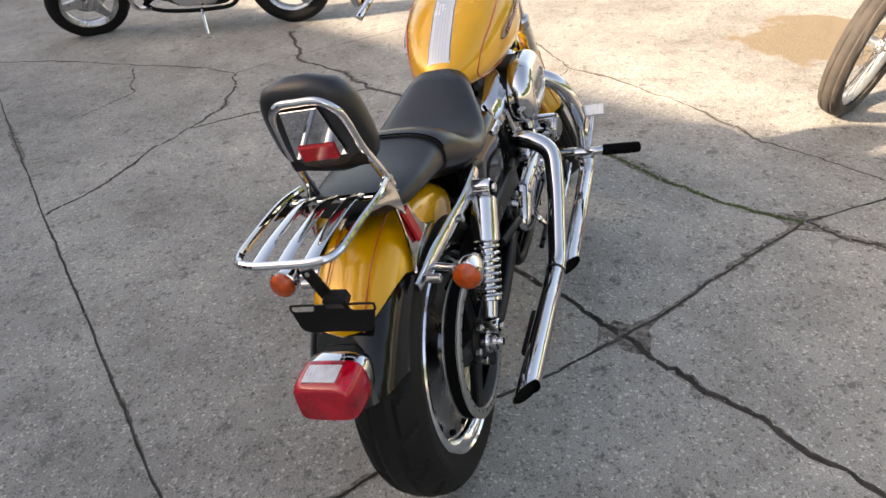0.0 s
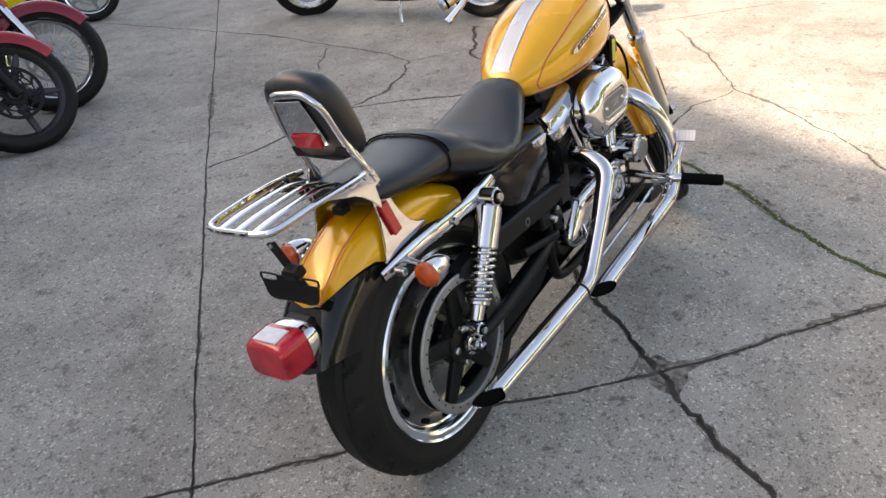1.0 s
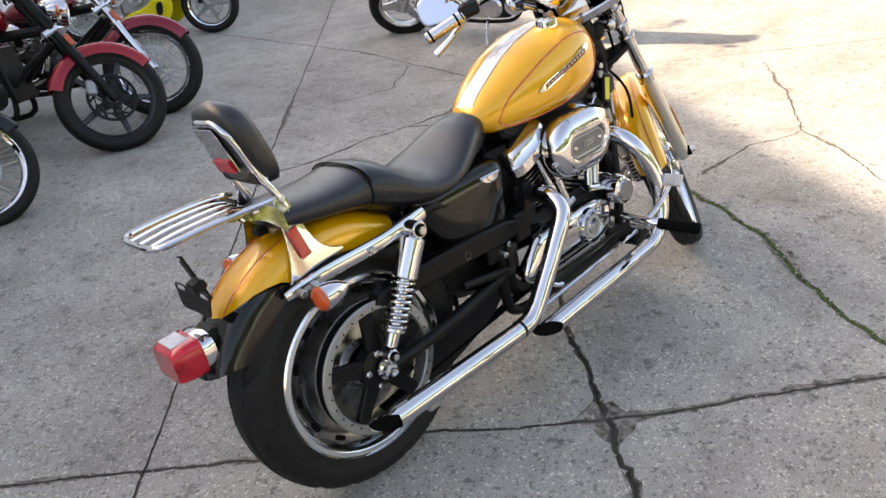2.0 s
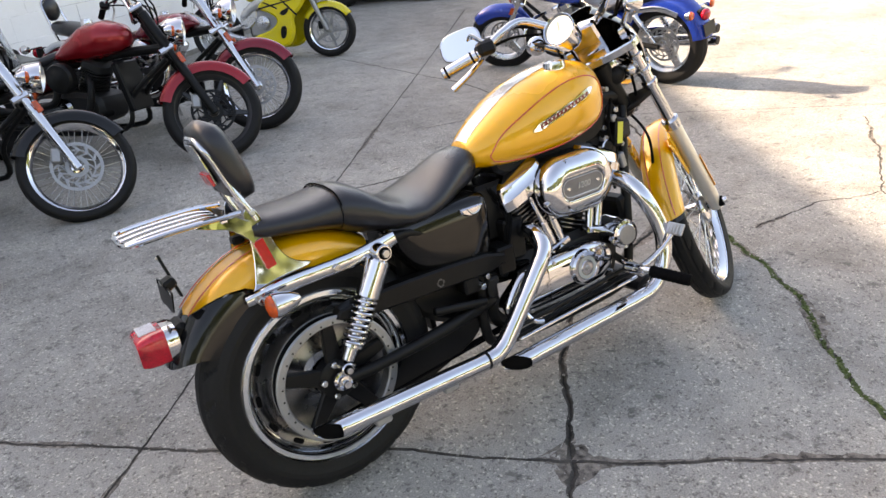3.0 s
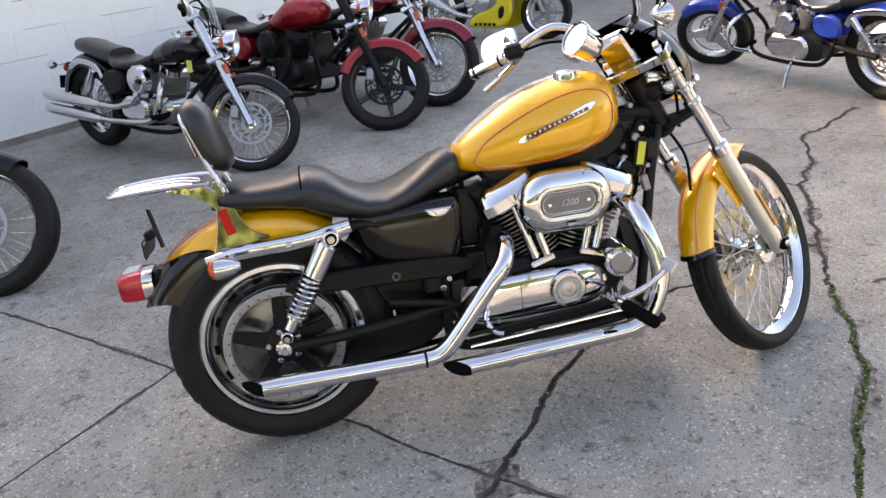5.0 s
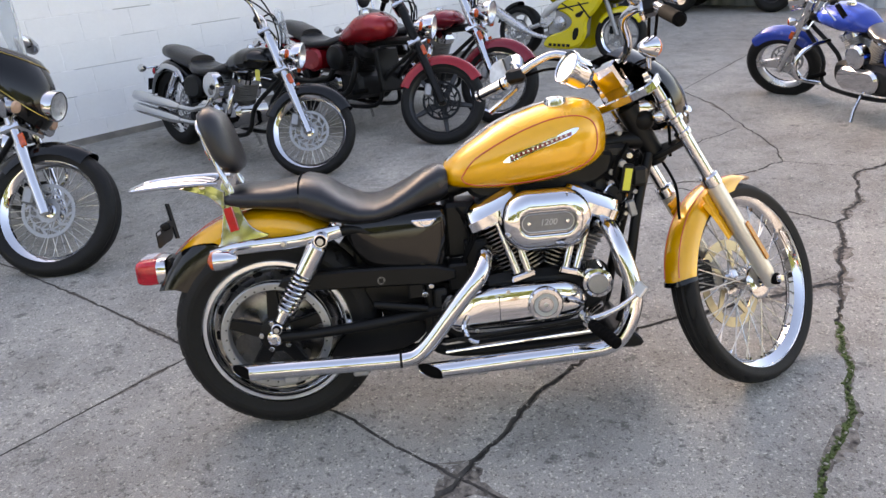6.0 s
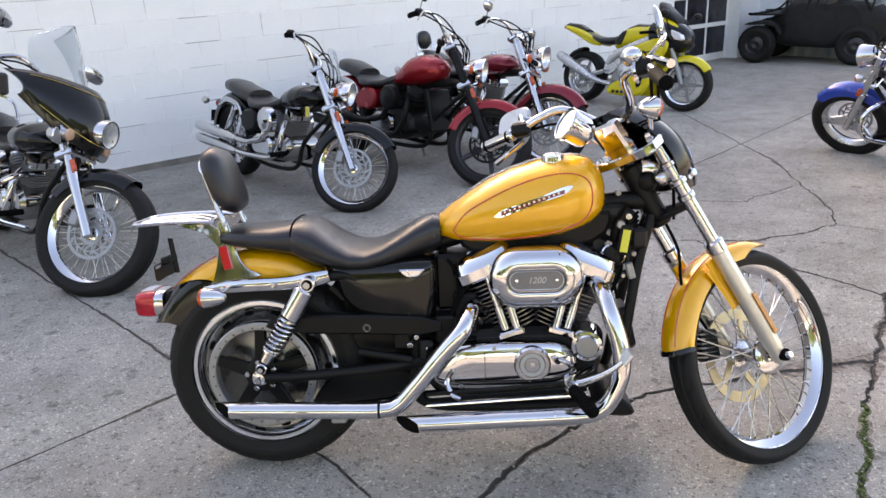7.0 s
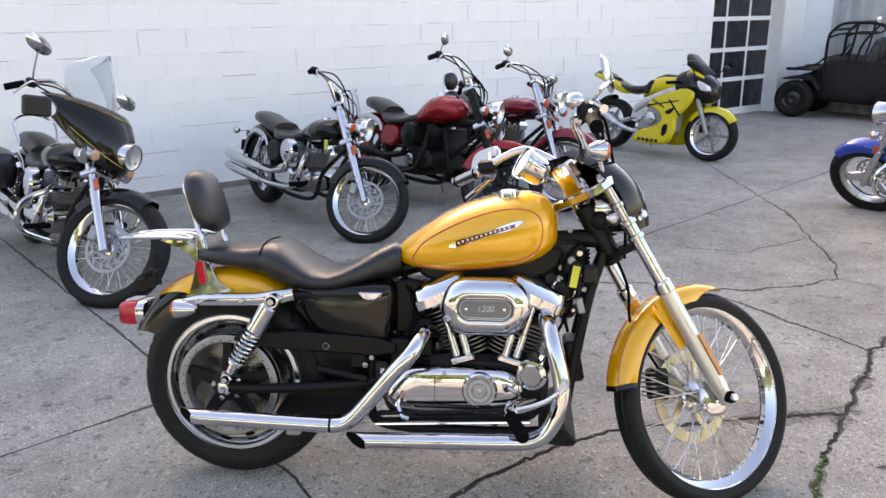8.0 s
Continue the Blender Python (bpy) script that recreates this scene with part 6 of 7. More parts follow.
        if o.get("nomirror"):
            mp = c_
        ms = o.get("mirror_size", (1, 1.3, 0.8))
        mr_ = None if o.get("nomirror") else part("mirror", lathe([(0.0, -0.025), (0.035, -0.018), (0.052, 0.0), (0.05, 0.006), (0.0, 0.006)], n=24, axis="x").to(Matrix.Diagonal((*ms, 1))).to(Matrix.Translation(mp) @ Matrix.Rotation(radians(180), 4, "Z")).to(S), trim, hb_)
        if mr_:
            part("stem", tube([c_ + Vector((0.0, 0, 0.02)), c_ + Vector((0.02, 0.04 * sg, 0.08)), mp], 0.005, n=8, k=4).to(S), trim, mr_)
        ts = part("turn_signal", lathe([(0.0, -0.05), (0.02, -0.045), (0.034, -0.015), (0.034, 0.0)], n=18, axis="x").to(S @ Matrix.Translation(fk_(0.13, -0.16, 0.17 * sg))), trim, root)
        part("lens", lathe([(0.033, 0.0), (0.028, 0.014), (0.0, 0.02)], n=18, axis="x").to(S @ Matrix.Translation(fk_(0.13, -0.16, 0.17 * sg))), o.get("signal", ORANGE), ts)
        part("stalk", cyl(fk_(0.12, -0.16, 0.15 * sg), fk_(0.06, -0.14, 0.09 * sg), 0.008, n=8).to(S), trim, ts)
        for k in range(2):
            part("cable", tube([c_, c_ + Vector((0.14, -0.10 * sg, 0.02 - 0.05 * k)), fk_(0.12 + 0.03 * k, -0.38, 0.05 * sg), fk_(0.03, -0.15, 0.05 * sg)], 0.0055, n=6, k=5).to(S), GRIP, root)
    # tank, seat
    tx0, tx1, tz = 0.43 * base + o.get("tank_x", 0.0), 0.76 * base + o.get("tank_x", 0.0), o.get("tank_z", 0.80)
    rows = [(tx0, 0.70, 0.68, 0.03), (tx0 + 0.03, tz - 0.07, 0.655, 0.085), (tx0 + 0.13, tz, 0.64, 0.125), (tx0 + 0.27, tz + 0.045, 0.645, 0.155), (tx0 + 0.40, tz + 0.05, 0.67, 0.155), (tx1 - 0.05, tz + 0.02, 0.70, 0.11), (tx1, tz - 0.03, 0.74, 0.05)]
    if o.get("teardrop"):
        rows = [(x, a - (0.10, 0.075, 0.06, 0.015, 0.0, 0.0, 0.0)[i], b, c) for i, (x, a, b, c) in enumerate(rows)]
    tk = part("fuel_tank", loft([seat_ring(r[0], r[1], r[2], r[3] * o.get("tank_w", 1), p=2.3) for r in [lerp_row(rows, tx0 + (tx1 - tx0) * i / 22) for i in range(23)]]), body, root, o.get("tank_label", ""), 60)
    part("fuel_cap", lathe([(0, 0.02), (0.03, 0.018), (0.036, 0.0), (0.036, -0.02)], (tx0 + 0.27, 0, tz + 0.045), n=20, axis="z"), trim, tk)
    part("dash", blob((tx0 + 0.26, 0, tz + 0.035), (0.16, 0.05, 0.022)), trim, tk) if o.get("dash") else None
    sx = tx0 + 0.03
    sr = [(sx - 0.44, 0.70, 0.63, 0.09), (sx - 0.42, 0.715, 0.62, 0.13), (sx - 0.34, 0.69, 0.60, 0.16), (sx - 0.24, 0.675, 0.60, 0.16), (sx - 0.12, 0.685, 0.61, 0.13), (sx - 0.02, 0.72, 0.63, 0.09), (sx + 0.02, 0.72, 0.65, 0.06)]
    se = part("seat", loft([seat_ring(*r) for r in sr]), VINYL, root, "", 55)
    if o.get("pillion", True):
        pr = [(-0.10, 0.80, 0.73, 0.06), (-0.06, 0.815, 0.71, 0.10), (0.06, 0.805, 0.69, 0.115), (0.17, 0.775, 0.66, 0.12), (sx - 0.42, 0.75, 0.62, 0.11)]
        part("pillion_pad", loft([seat_ring(*r) for r in pr]), VINYL, se, "", 55)
    if o.get("backrest"):
        part("backrest_pad", blob((-0.12, 0, 0.90), (0.035, 0.075, 0.085)), VINYL, root)
        part("backrest_bar", tube([(-0.02, -0.09, 0.66), (-0.07, -0.09, 0.78), (-0.145, -0.06, 0.95), (-0.145, 0.06, 0.95), (-0.07, 0.09, 0.78), (-0.02, 0.09, 0.66)], 0.010, n=8), trim, root)
    # frame
    fr_ = part("frame", tube([hd + Vector((-0.02, 0, 0.12)), (tx1 - 0.10, 0, 0.68), (tx0, 0, 0.62), (0.25, 0, 0.60)], 0.03, n=10), SATIN, root)
    for sg in (-1, 1):
        part("down_tube", tube([hd + Vector((0, 0.03 * sg, 0.05)), (base - 0.50, 0.07 * sg, 0.42), (base - 0.57, 0.11 * sg, 0.22), (0.6, 0.13 * sg, 0.20), (0.40, 0.13 * sg, 0.28), (0.30, 0.12 * sg, 0.58)], 0.017, n=8, k=5), SATIN, fr_)
        part("swingarm", tube([(0, 0.13 * sg, rr), (0.25, 0.13 * sg, rr + 0.02), (0.48, 0.10 * sg, rr + 0.06)], 0.022, n=8, k=4), SATIN, fr_)
        s0, s1 = Vector((0.20, 0.145 * sg, 0.60)), Vector((0.02, 0.145 * sg, rr + 0.04))
        sh_ = part("shock_absorber", cyl(s0, s0.lerp(s1, 0.4), 0.028, n=14, b=0.004).add(cyl(s0.lerp(s1, 0.4), s1, 0.014, n=10)), trim, root)
        part("spring", coil(s0.lerp(s1, 0.3), s0.lerp(s1, 0.85), 0.026, 0.005, 7, 6, 12), trim, sh_)
        part("fender_strut", tube([(-0.16, 0.112 * sg, 0.60), (0.0, 0.122 * sg, 0.65), (0.20, 0.13 * sg, 0.62), (0.26, 0.13 * sg, 0.54)], 0.022, n=10, k=5, flat=0.4, up=(0, 1, 0)), trim, root)
        rs = part("turn_signal", lathe([(0.0, 0.05), (0.02, 0.045), (0.034, 0.015), (0.034, 0.0)], (-0.30, 0.17 * sg, 0.62), n=18, axis="x").add(cyl((-0.27, 0.16 * sg, 0.62), (-0.24, 0.06 * sg, 0.63), 0.008, n=8)), trim, root)
        part("lens", lathe([(0.033, 0.0), (0.028, -0.014), (0.0, -0.02)], (-0.30, 0.17 * sg, 0.62), n=18, axis="x"), ORANGE, rs)
        part("foot_peg", cyl((base - 0.62, 0.15 * sg, 0.33), (base - 0.60, 0.30 * sg, 0.33), 0.018, n=12, b=0.004), GRIP, root)
    tl_ = part("tail_light", blob((-0.335, 0, 0.585), (0.035, 0.06, 0.045), 16, 10), REDLENS, root)
    part("bracket", box((-0.30, 0, 0.585), (0.04, 0.10, 0.08), 0.012), SATIN, tl_)
    part("license_holder", box((-0.37, 0, 0.48), (0.006, 0.18, 0.10), 0.003, Matrix.Rotation(radians(12), 4, "Y")), SATIN, root)
    # engine
    em = o.get("engine", CRINKLE)
    en = part("engine_case", plate(soft([(0.46, 0.26), (0.46, 0.42), (0.60, 0.46), (0.98, 0.46), (1.03, 0.36), (0.98, 0.24), (0.55, 0.22)], 2), -0.15, 0.15, 0.03), em, root)
    for sg in (-1, 1):
        m_ = Matrix.Translation((0.79, 0, 0.30)) @ Matrix.Rotation(radians(25 * sg), 4, "Y")
        cm_ = em if o.get("dark_engine") else GREYMET
        cy_ = part("cylinder", cyl((0, 0, 0.12), (0, 0, 0.34), 0.062, n=20).to(m_), cm_, en)
        for i in range(10):
            z = 0.16 + 0.018 * i
            part("fin", loft([[Vector((x, y, z + dz)) for x, y in oval(0, 0, 0.08, 0.095, 24, 3)] for dz in (-0.004, 0.004)]).to(m_), cm_, cy_)
        part("rocker_cover", loft([[Vector((x, y, z)) for x, y in oval(0, 0, w, w * 1.1, 24, 3.6)] for z, w in ((0.33, 0.085), (0.37, 0.085), (0.395, 0.06))]).to(m_), em if o.get("dark_engine") else CHROME, cy_)
    part("air_cleaner", lathe([(0.0, -0.245), (0.03, -0.244), (0.05, -0.235), (0.085, -0.232), (0.097, -0.215), (0.097, -0.17), (0.0, -0.15)], (0.80, 0, 0.56), n=36), SATIN if o.get("dark_engine") else CHROME, en)
    part("left_air_cover", lathe([(0.0, 0.22), (0.07, 0.215), (0.09, 0.20), (0.09, 0.14)], (0.74, 0, 0.52), n=28), trim, en)
    part("case_cover", plate(oval(0.66, 0.35, 0.15, 0.085, 32, 3), -0.185, -0.13, 0.02), DARKCHROME if o.get("dark_engine") else CHROME, en)
    part("left_case_cover", plate(slot(0.74, 0.34, 0.20, 0.09, 12), 0.13, 0.195, 0.02), em if o.get("dark_engine") else CHROME, en)
    part("side_cover", plate(soft([(0.28, 0.44), (0.30, 0.60), (0.52, 0.62), (0.55, 0.48), (0.45, 0.42)], 2), -0.155, 0.155, 0.02), o.get("side_mat", SATIN), root)
    part("radiator", box((base - 0.535, 0, 0.48), (0.05, 0.22, 0.32), 0.01, Matrix.Rotation(radians(-14), 4, "Y")), SATIN, root) if o.get("radiator") else None
    # exhaust on the right
    pm = o.get("pipe_mat", CHROME)
    for k in (0, 1):
        dz = 0.10 * k
        e_ = part("exhaust", tube([(0.93 - 0.25 * k, -0.11, 0.55), (0.98 - 0.25 * k, -0.17, 0.50), (0.96 - 0.25 * k, -0.20, 0.36 + dz * 0.5), (0.85 - 0.25 * k, -0.21, 0.28 + dz), (0.50, -0.215, 0.26 + dz), (0.30, -0.22, 0.265 + dz)], 0.022, n=12), pm, root)
        part("muffler", tube([(0.34, -0.22, 0.263 + dz), (0.20, -0.22, 0.27 + dz), (-0.25, -0.225, 0.30 + dz), (-0.33, -0.225, 0.305 + dz)], [0.024, 0.042, 0.044, 0.040], n=18), pm, e_)
        part("outlet", cyl((-0.335, -0.225, 0.305 + dz), (-0.315, -0.225, 0.305 + dz), 0.033, n=16), SATIN, e_)
    part("side_stand", tube([(0.72, 0.14, 0.22), (0.70, 0.22, 0.13), (0.68, 0.27, 0.045)], 0.012, n=8, k=4), trim, root)
    if o.get("crash"):
        for sg in (-1, 1):
            part("engine_guard", tube([(base - 0.55, 0.05 * sg, 0.56), (base - 0.53, 0.22 * sg, 0.55), (base - 0.52, 0.34 * sg, 0.47), (base - 0.53, 0.33 * sg, 0.33), (base - 0.56, 0.15 * sg, 0.24)], 0.016, n=10), CHROME, root)
    if o.get("bags"):
        for sg in (-1, 1):
            part("saddlebag", loft([[Vector((x, sg * 0.235 + y, z)) for y, z in oval(0, 0.55, hw, hh, 28, 4)] for x, hw, hh in ((-0.30, 0.05, 0.09), (-0.28, 0.075, 0.13), (0.05, 0.08, 0.14), (0.20, 0.07, 0.12), (0.23, 0.04, 0.07))]), VINYL, root)
        part("pillion_rail", tube([(0.10, -0.12, 0.72), (-0.05, -0.13, 0.88), (-0.12, 0, 0.93), (-0.05, 0.13, 0.88), (0.10, 0.12, 0.72)], 0.009, n=8), CHROME, root)
        part("seat_back", box((-0.07, 0.015, 1.00), (0.07, 0.19, 0.15), 0.032), VINYL, root)
    if o.get("screen"):
        scr = []
        for i in range(9):
            s_ = i / 8
            scr.append([Vector((-0.10 * s_ + 0.06 * math.cos(a) * kk - 0.02, (0.12 + 0.02 * s_ - 0.10 * s_ ** 4) * math.sin(a) * kk, 0.23 * s_)) for kk in (1, 0.98) for a in ([radians(-70 + 140 * j / 10) for j in range(11)] if kk == 1 else [radians(70 - 140 * j / 10) for j in range(11)])])
        sc_ = part("windscreen", loft(scr).to(S @ Matrix.Translation(fk_(0.13, -0.30))), SHIELD, root, "clear windscreen")
        sc_.visible_shadow = False
    if o.get("fairing"):
        rings_ = []
        for i in range(11):
            s_ = i / 10
            row = []
            for kk in (1.0, 0.96):
                pts = []
                for j in range(25):
                    a = radians(-90 + 180 * j / 24)
                    q = abs(math.sin(a))
                    zt, zb = 0.17 - 0.045 * q ** 5, -0.19 + 0.20 * q ** 2.2
                    pts.append(Vector((0.13 - 0.33 * q ** 1.9 - 0.10 * s_ ** 1.5 + 0.055 * math.sin(math.pi * s_) ** 0.8 + (kk - 1) * 0.5, 0.305 * math.sin(a) * kk * (1 - 0.10 * (1 - s_)), zb + (zt - zb) * s_)))
                row += pts if kk == 1 else pts[::-1]
            rings_.append(row)
        fm = S @ Matrix.Translation(fk_(0.14, -0.30))
        fa = part("fairing", loft(rings_).to(fm), BLACK, root, "gloss black handlebar fairing", 60)
        for lo_, r0 in ((True, 0.05), (False, 0.025)):
            pts = []
            for j in range(4, 21):
                a = radians(-90 + 180 * j / 24)
                q = abs(math.sin(a))
                zt, zb = 0.17 - 0.045 * q ** 5, -0.19 + 0.20 * q ** 2.2
                s_ = 0.16 if lo_ else 0.90
                pts.append(Vector((0.1335 - 0.33 * q ** 1.9 - 0.10 * s_ ** 1.5 + 0.055 * math.sin(math.pi * s_) ** 0.8, 0.308 * math.sin(a) * (1 - 0.10 * (1 - s_)), zb + (zt - zb) * s_)))
            part("pinstripe", tube(pts, 0.0022, n=6, k=3).to(fm), GOLD, fa, "gold pinstripe")
        part("headlight", lathe([(0.078, -0.06), (0.082, 0.0), (0.079, 0.014), (0.072, 0.014)], n=32, axis="x").to(fm @ Matrix.Translation((0.170, 0, -0.055))), CHROME, fa)
        part("bowl", lathe([(0.074, 0.008), (0.050, 0.000), (0, -0.007)], n=32, axis="x").to(fm @ Matrix.Translation((0.170, 0, -0.055))), BOWL, fa)
        part("lens", lathe([(0.074, 0.010), (0.045, 0.022), (0, 0.027)], n=32, axis="x").to(fm @ Matrix.Translation((0.170, 0, -0.055))), GLASS, fa)
        scr = []
        for i in range(9):
            s_ = i / 8
            ww = 0.22 * (1 - 0.70 * s_ ** 4)
            scr.append([Vector((-0.05 - 0.17 * s_ - 0.15 * (math.sin(a) ** 2), ww * math.sin(a) * kk, 0.165 + 0.35 * s_ - (0.05 + 0.05 * s_) * abs(math.sin(a)) ** 2)) + Vector((kk - 1, 0, 0)) for kk in (1, 0.985) for a in ([radians(-75 + 150 * j / 12) for j in range(13)] if kk == 1 else [radians(75 - 150 * j / 12) for j in range(13)])])
        sc_ = part("windscreen", loft(scr).to(fm), SHIELD, fa, "clear windscreen")
        sc_.visible_shadow = False
        for sg in (-1, 1):
            pl = part("passing_lamp", lathe([(0, -0.07), (0.03, -0.06), (0.05, -0.02), (0.052, 0.0), (0.0, 0.01)], n=22, axis="x").to(S @ Matrix.Translation(fk_(0.10, -0.16, 0.20 * sg))), CHROME, root)
    if o.get("tag"):
        part("paper_tag", box((tx1 - 0.03, -0.13, 0.66), (0.05, 0.004, 0.075), 0.001), TAG, root, "yellow paper price tag")
    return root


ROW = "motorcycles along the wall"
cruiser((-1.39, 1.43), -42, dict(tank=BLACK, scale=0.96, base=1.68, lean=10.5, steer=41, tank_w=1.25, fairing=True, signal=PEACH, engine=DARKCHROME, bags=True, crash=True, side=0.078, fw=0.066, fg0=66, fg1=150, bars=0.17, pull=0.20, mirror=0.20, mirror_size=(1.3, 2.0, 0.9), wheels="wire", wheel_mat=CHROME, rf=0.34), "black touring motorcycle with chrome forks and windscreen", ROW)
cruiser((-0.23, 2.69), -44.5, dict(tank=BLACK, scale=0.94, base=1.62, lean=7, steer=42, head_s=-0.18, tank_x=0.06, tank_z=0.79, screen=True, tag=True, nomirror=True, engine=DARKCHROME, wheel_mat=CHROME, fw=0.055, side=0.060, rf=0.315, bars=0.19, pull=0.04, barw=0.78), "black cruiser motorcycle with wire wheels by the wall", ROW)
cruiser((0.68, 3.17), -46, dict(tank=RED, teardrop=True, rf=0.31, rr=0.31, base=1.70, lean=6, steer=38, head_s=-0.18, tank_z=0.845, tank_x=-0.08, wheels="cast", wheel_mat=DARKGREY, dark_engine=True, fork=SATIN, shroud=False, radiator=True, bars=0.18, pull=0.12, mirror=0.09, pipe_mat=SATIN, side=0.07, side_mat=RED), "red and black motorcycle with black cast wheels", ROW)
cruiser((1.15, 3.60), -51, dict(tank=MAROON, rf=0.315, rr=0.31, base=1.58, lean=6, steer=26, head_s=-0.18, tank_z=0.78, tank_x=-0.05, wheel_mat=CHROME, bars=0.08, pull=0.10, mirror=0.08, backrest=True, side=0.08, fw=0.058), "maroon cruiser motorcycle with chrome forks and wire wheels", ROW)
cruiser((3.52, 3.66), 102.5, dict(tank=BLUE, scale=0.9, base=1.70, steer=32, wheels="three", wheel_mat=SILVER, crash=True, rf=0.325, rr=0.345, side=0.10, fw=0.075, nomirror=True, side_mat=BLUE, fg0=50, fg1=150, tag=True), "blue cruiser motorcycle with silver three-spoke wheels", "")
cruiser((2.29, -1.28), 138, dict(tank=BLACK, rubber=SUN_DUSTY, base=1.62, steer=10, wheel_mat=PALE, rf=0.335, side=0.058, fw=0.052, fg0=70, fg1=150), "dark cruiser motorcycle with pale spoked front wheel", "")


def sport_bike(front, heading):
    """A fully faired road racer."""
    base = 1.40
    root = thing("sport_motorcycle", place(front, heading, base * 0.95, 8) @ Matrix.Diagonal((0.92, 0.95, 0.90, 1)), "acid yellow and black sport motorcycle by the wall", "motorcycle")
    fc, rc = Vector((base, 0, 0.30)), Vector((0, 0, 0.31))
    S = Matrix.Translation(fc) @ Matrix.Rotation(radians(10), 4, "Z") @ Matrix.Translation(-fc)
    wheel(root, "front_wheel", fc, 0.30, 0.060, 0.222, "cast", S, RIMB, GREYMET, -1)
    wheel(root, "rear_wheel", rc, 0.31, 0.09, 0.222, "cast", None, SILVER, SILVER, -1)
    part("front_fender", guard(fc, 0.325, 35, 150, 0.075, 0.07, n=22, taper=0.15, sq=2.4).to(S), LEMON, root)
    for sg in (-1, 1):
        fl = part("fork_leg", cyl((base - 0.01, 0.09 * sg, 0.30), (base - 0.20, 0.09 * sg, 0.74), 0.026, n=16).to(S), GREYMET, root)
        part("caliper", box((base - 0.08, 0.085 * sg, 0.36), (0.05, 0.04, 0.09), 0.01).to(S), SATIN, fl)
        f_ = part("side_fairing", plate(soft([(0.46, 0.135), (0.70, 0.115), (0.98, 0.13), (1.08, 0.30), (1.05, 0.46), (1.17, 0.56), (1.27, 0.74), (1.14, 0.82), (0.92, 0.74), (0.70, 0.66), (0.62, 0.57), (0.79, 0.52), (0.88, 0.43), (0.78, 0.33), (0.54, 0.27)], 2), 0.16 * sg, 0.22 * sg, 0.025), LEMON, root, "yellow side fairing with dark bars")
        part("engine_cover", lathe([(0.0, 0.205 * sg), (0.05, 0.20 * sg), (0.075, 0.185 * sg), (0.08, 0.13 * sg)], (0.68, 0, 0.42), n=24), SILVER, root)
        part("frame_plate", plate(soft([(0.38, 0.36), (0.40, 0.56), (0.56, 0.64), (0.62, 0.50), (0.52, 0.36)], 1), 0.13 * sg, 0.16 * sg, 0.008), SILVER, root)
        for i in range(5):
            part("bar", box((0.60 + 0.062 * i, 0.222 * sg, 0.165), (0.045, 0.003, 0.034), 0.001), SATIN, f_)
        part("vent", plate(soft([(0.90, 0.52), (1.04, 0.58), (1.00, 0.50), (0.94, 0.48)], 1), 0.218 * sg, 0.224 * sg, 0.002), SATIN, f_)
        part("stripe", plate([(0.95, 0.66), (1.12, 0.49), (1.105, 0.475), (0.932, 0.655)], 0.219 * sg, 0.2235 * sg, 0.0005), SATIN, f_)
        part("stripe", plate([(0.73, 0.645), (0.89, 0.57), (0.885, 0.555), (0.71, 0.638)], 0.219 * sg, 0.2235 * sg, 0.0005), SATIN, f_)
        part("vent", plate(soft([(0.90, 0.36), (0.98, 0.38), (0.97, 0.25), (0.90, 0.22)], 1), 0.218 * sg, 0.224 * sg, 0.002), SATIN, f_)
        part("tank_patch", plate(soft([(0.50, 0.72), (0.58, 0.85), (0.66, 0.88), (0.62, 0.74), (0.56, 0.70)], 1), 0.135 * sg, 0.168 * sg, 0.006), BLACK, root)
        part("stripe", plate([(0.66, 0.58), (1.08, 0.66), (1.08, 0.645), (0.66, 0.56)], 0.215 * sg, 0.222 * sg, 0.0005), SATIN, f_)
        part("frame_spar", tube([(0.42, 0.14 * sg, 0.48), (0.60, 0.17 * sg, 0.62), (1.05, 0.10 * sg, 0.84)], 0.045, n=10, flat=0.5, up=(0, 1, 0)), SILVER, root)
        part("swingarm", tube([(0, 0.11 * sg, 0.31), (0.25, 0.12 * sg, 0.36), (0.46, 0.10 * sg, 0.42)], 0.028, n=10), SILVER, root)
        part("hand_grip", cyl((1.02, 0.20 * sg, 0.86), (0.96, 0.34 * sg, 0.84), 0.018, n=12, b=0.003), GRIP, root)
        mr = part("mirror", blob((1.24, 0.33 * sg, 1.06), (0.03, 0.07, 0.04), 14, 8), SATIN, root)
        part("stem", tube([(1.24, 0.30 * sg, 1.05), (1.20, 0.22 * sg, 0.99), (1.18, 0.15 * sg, 0.95)], 0.008, n=8), SATIN, mr)
        part("tail_panel", plate(soft([(-0.32, 0.88), (-0.30, 0.93), (-0.05, 0.88), (0.22, 0.76), (0.30, 0.68), (0.10, 0.70), (-0.10, 0.80)], 2), 0.06 * sg, 0.12 * sg, 0.02), LEMON, root)
        part("foot_peg", cyl((0.42, 0.14 * sg, 0.40), (0.42, 0.24 * sg, 0.40), 0.012, n=10), STEEL, root)
    part("fuel_tank", loft([seat_ring(*r, p=2.4) for r in ((0.45, 0.78, 0.66, 0.08), (0.50, 0.83, 0.65, 0.12), (0.60, 0.90, 0.66, 0.16), (0.76, 0.95, 0.70, 0.17), (0.90, 0.94, 0.74, 0.15), (1.0, 0.89, 0.78, 0.10))]), LEMON, root, "", 60)
    part("tank_cover", loft([seat_ring(*r, p=2.4) for r in ((0.62, 0.912, 0.86, 0.10), (0.76, 0.958, 0.88, 0.13), (0.90, 0.948, 0.88, 0.11))]), BLACK, root, "", 60)
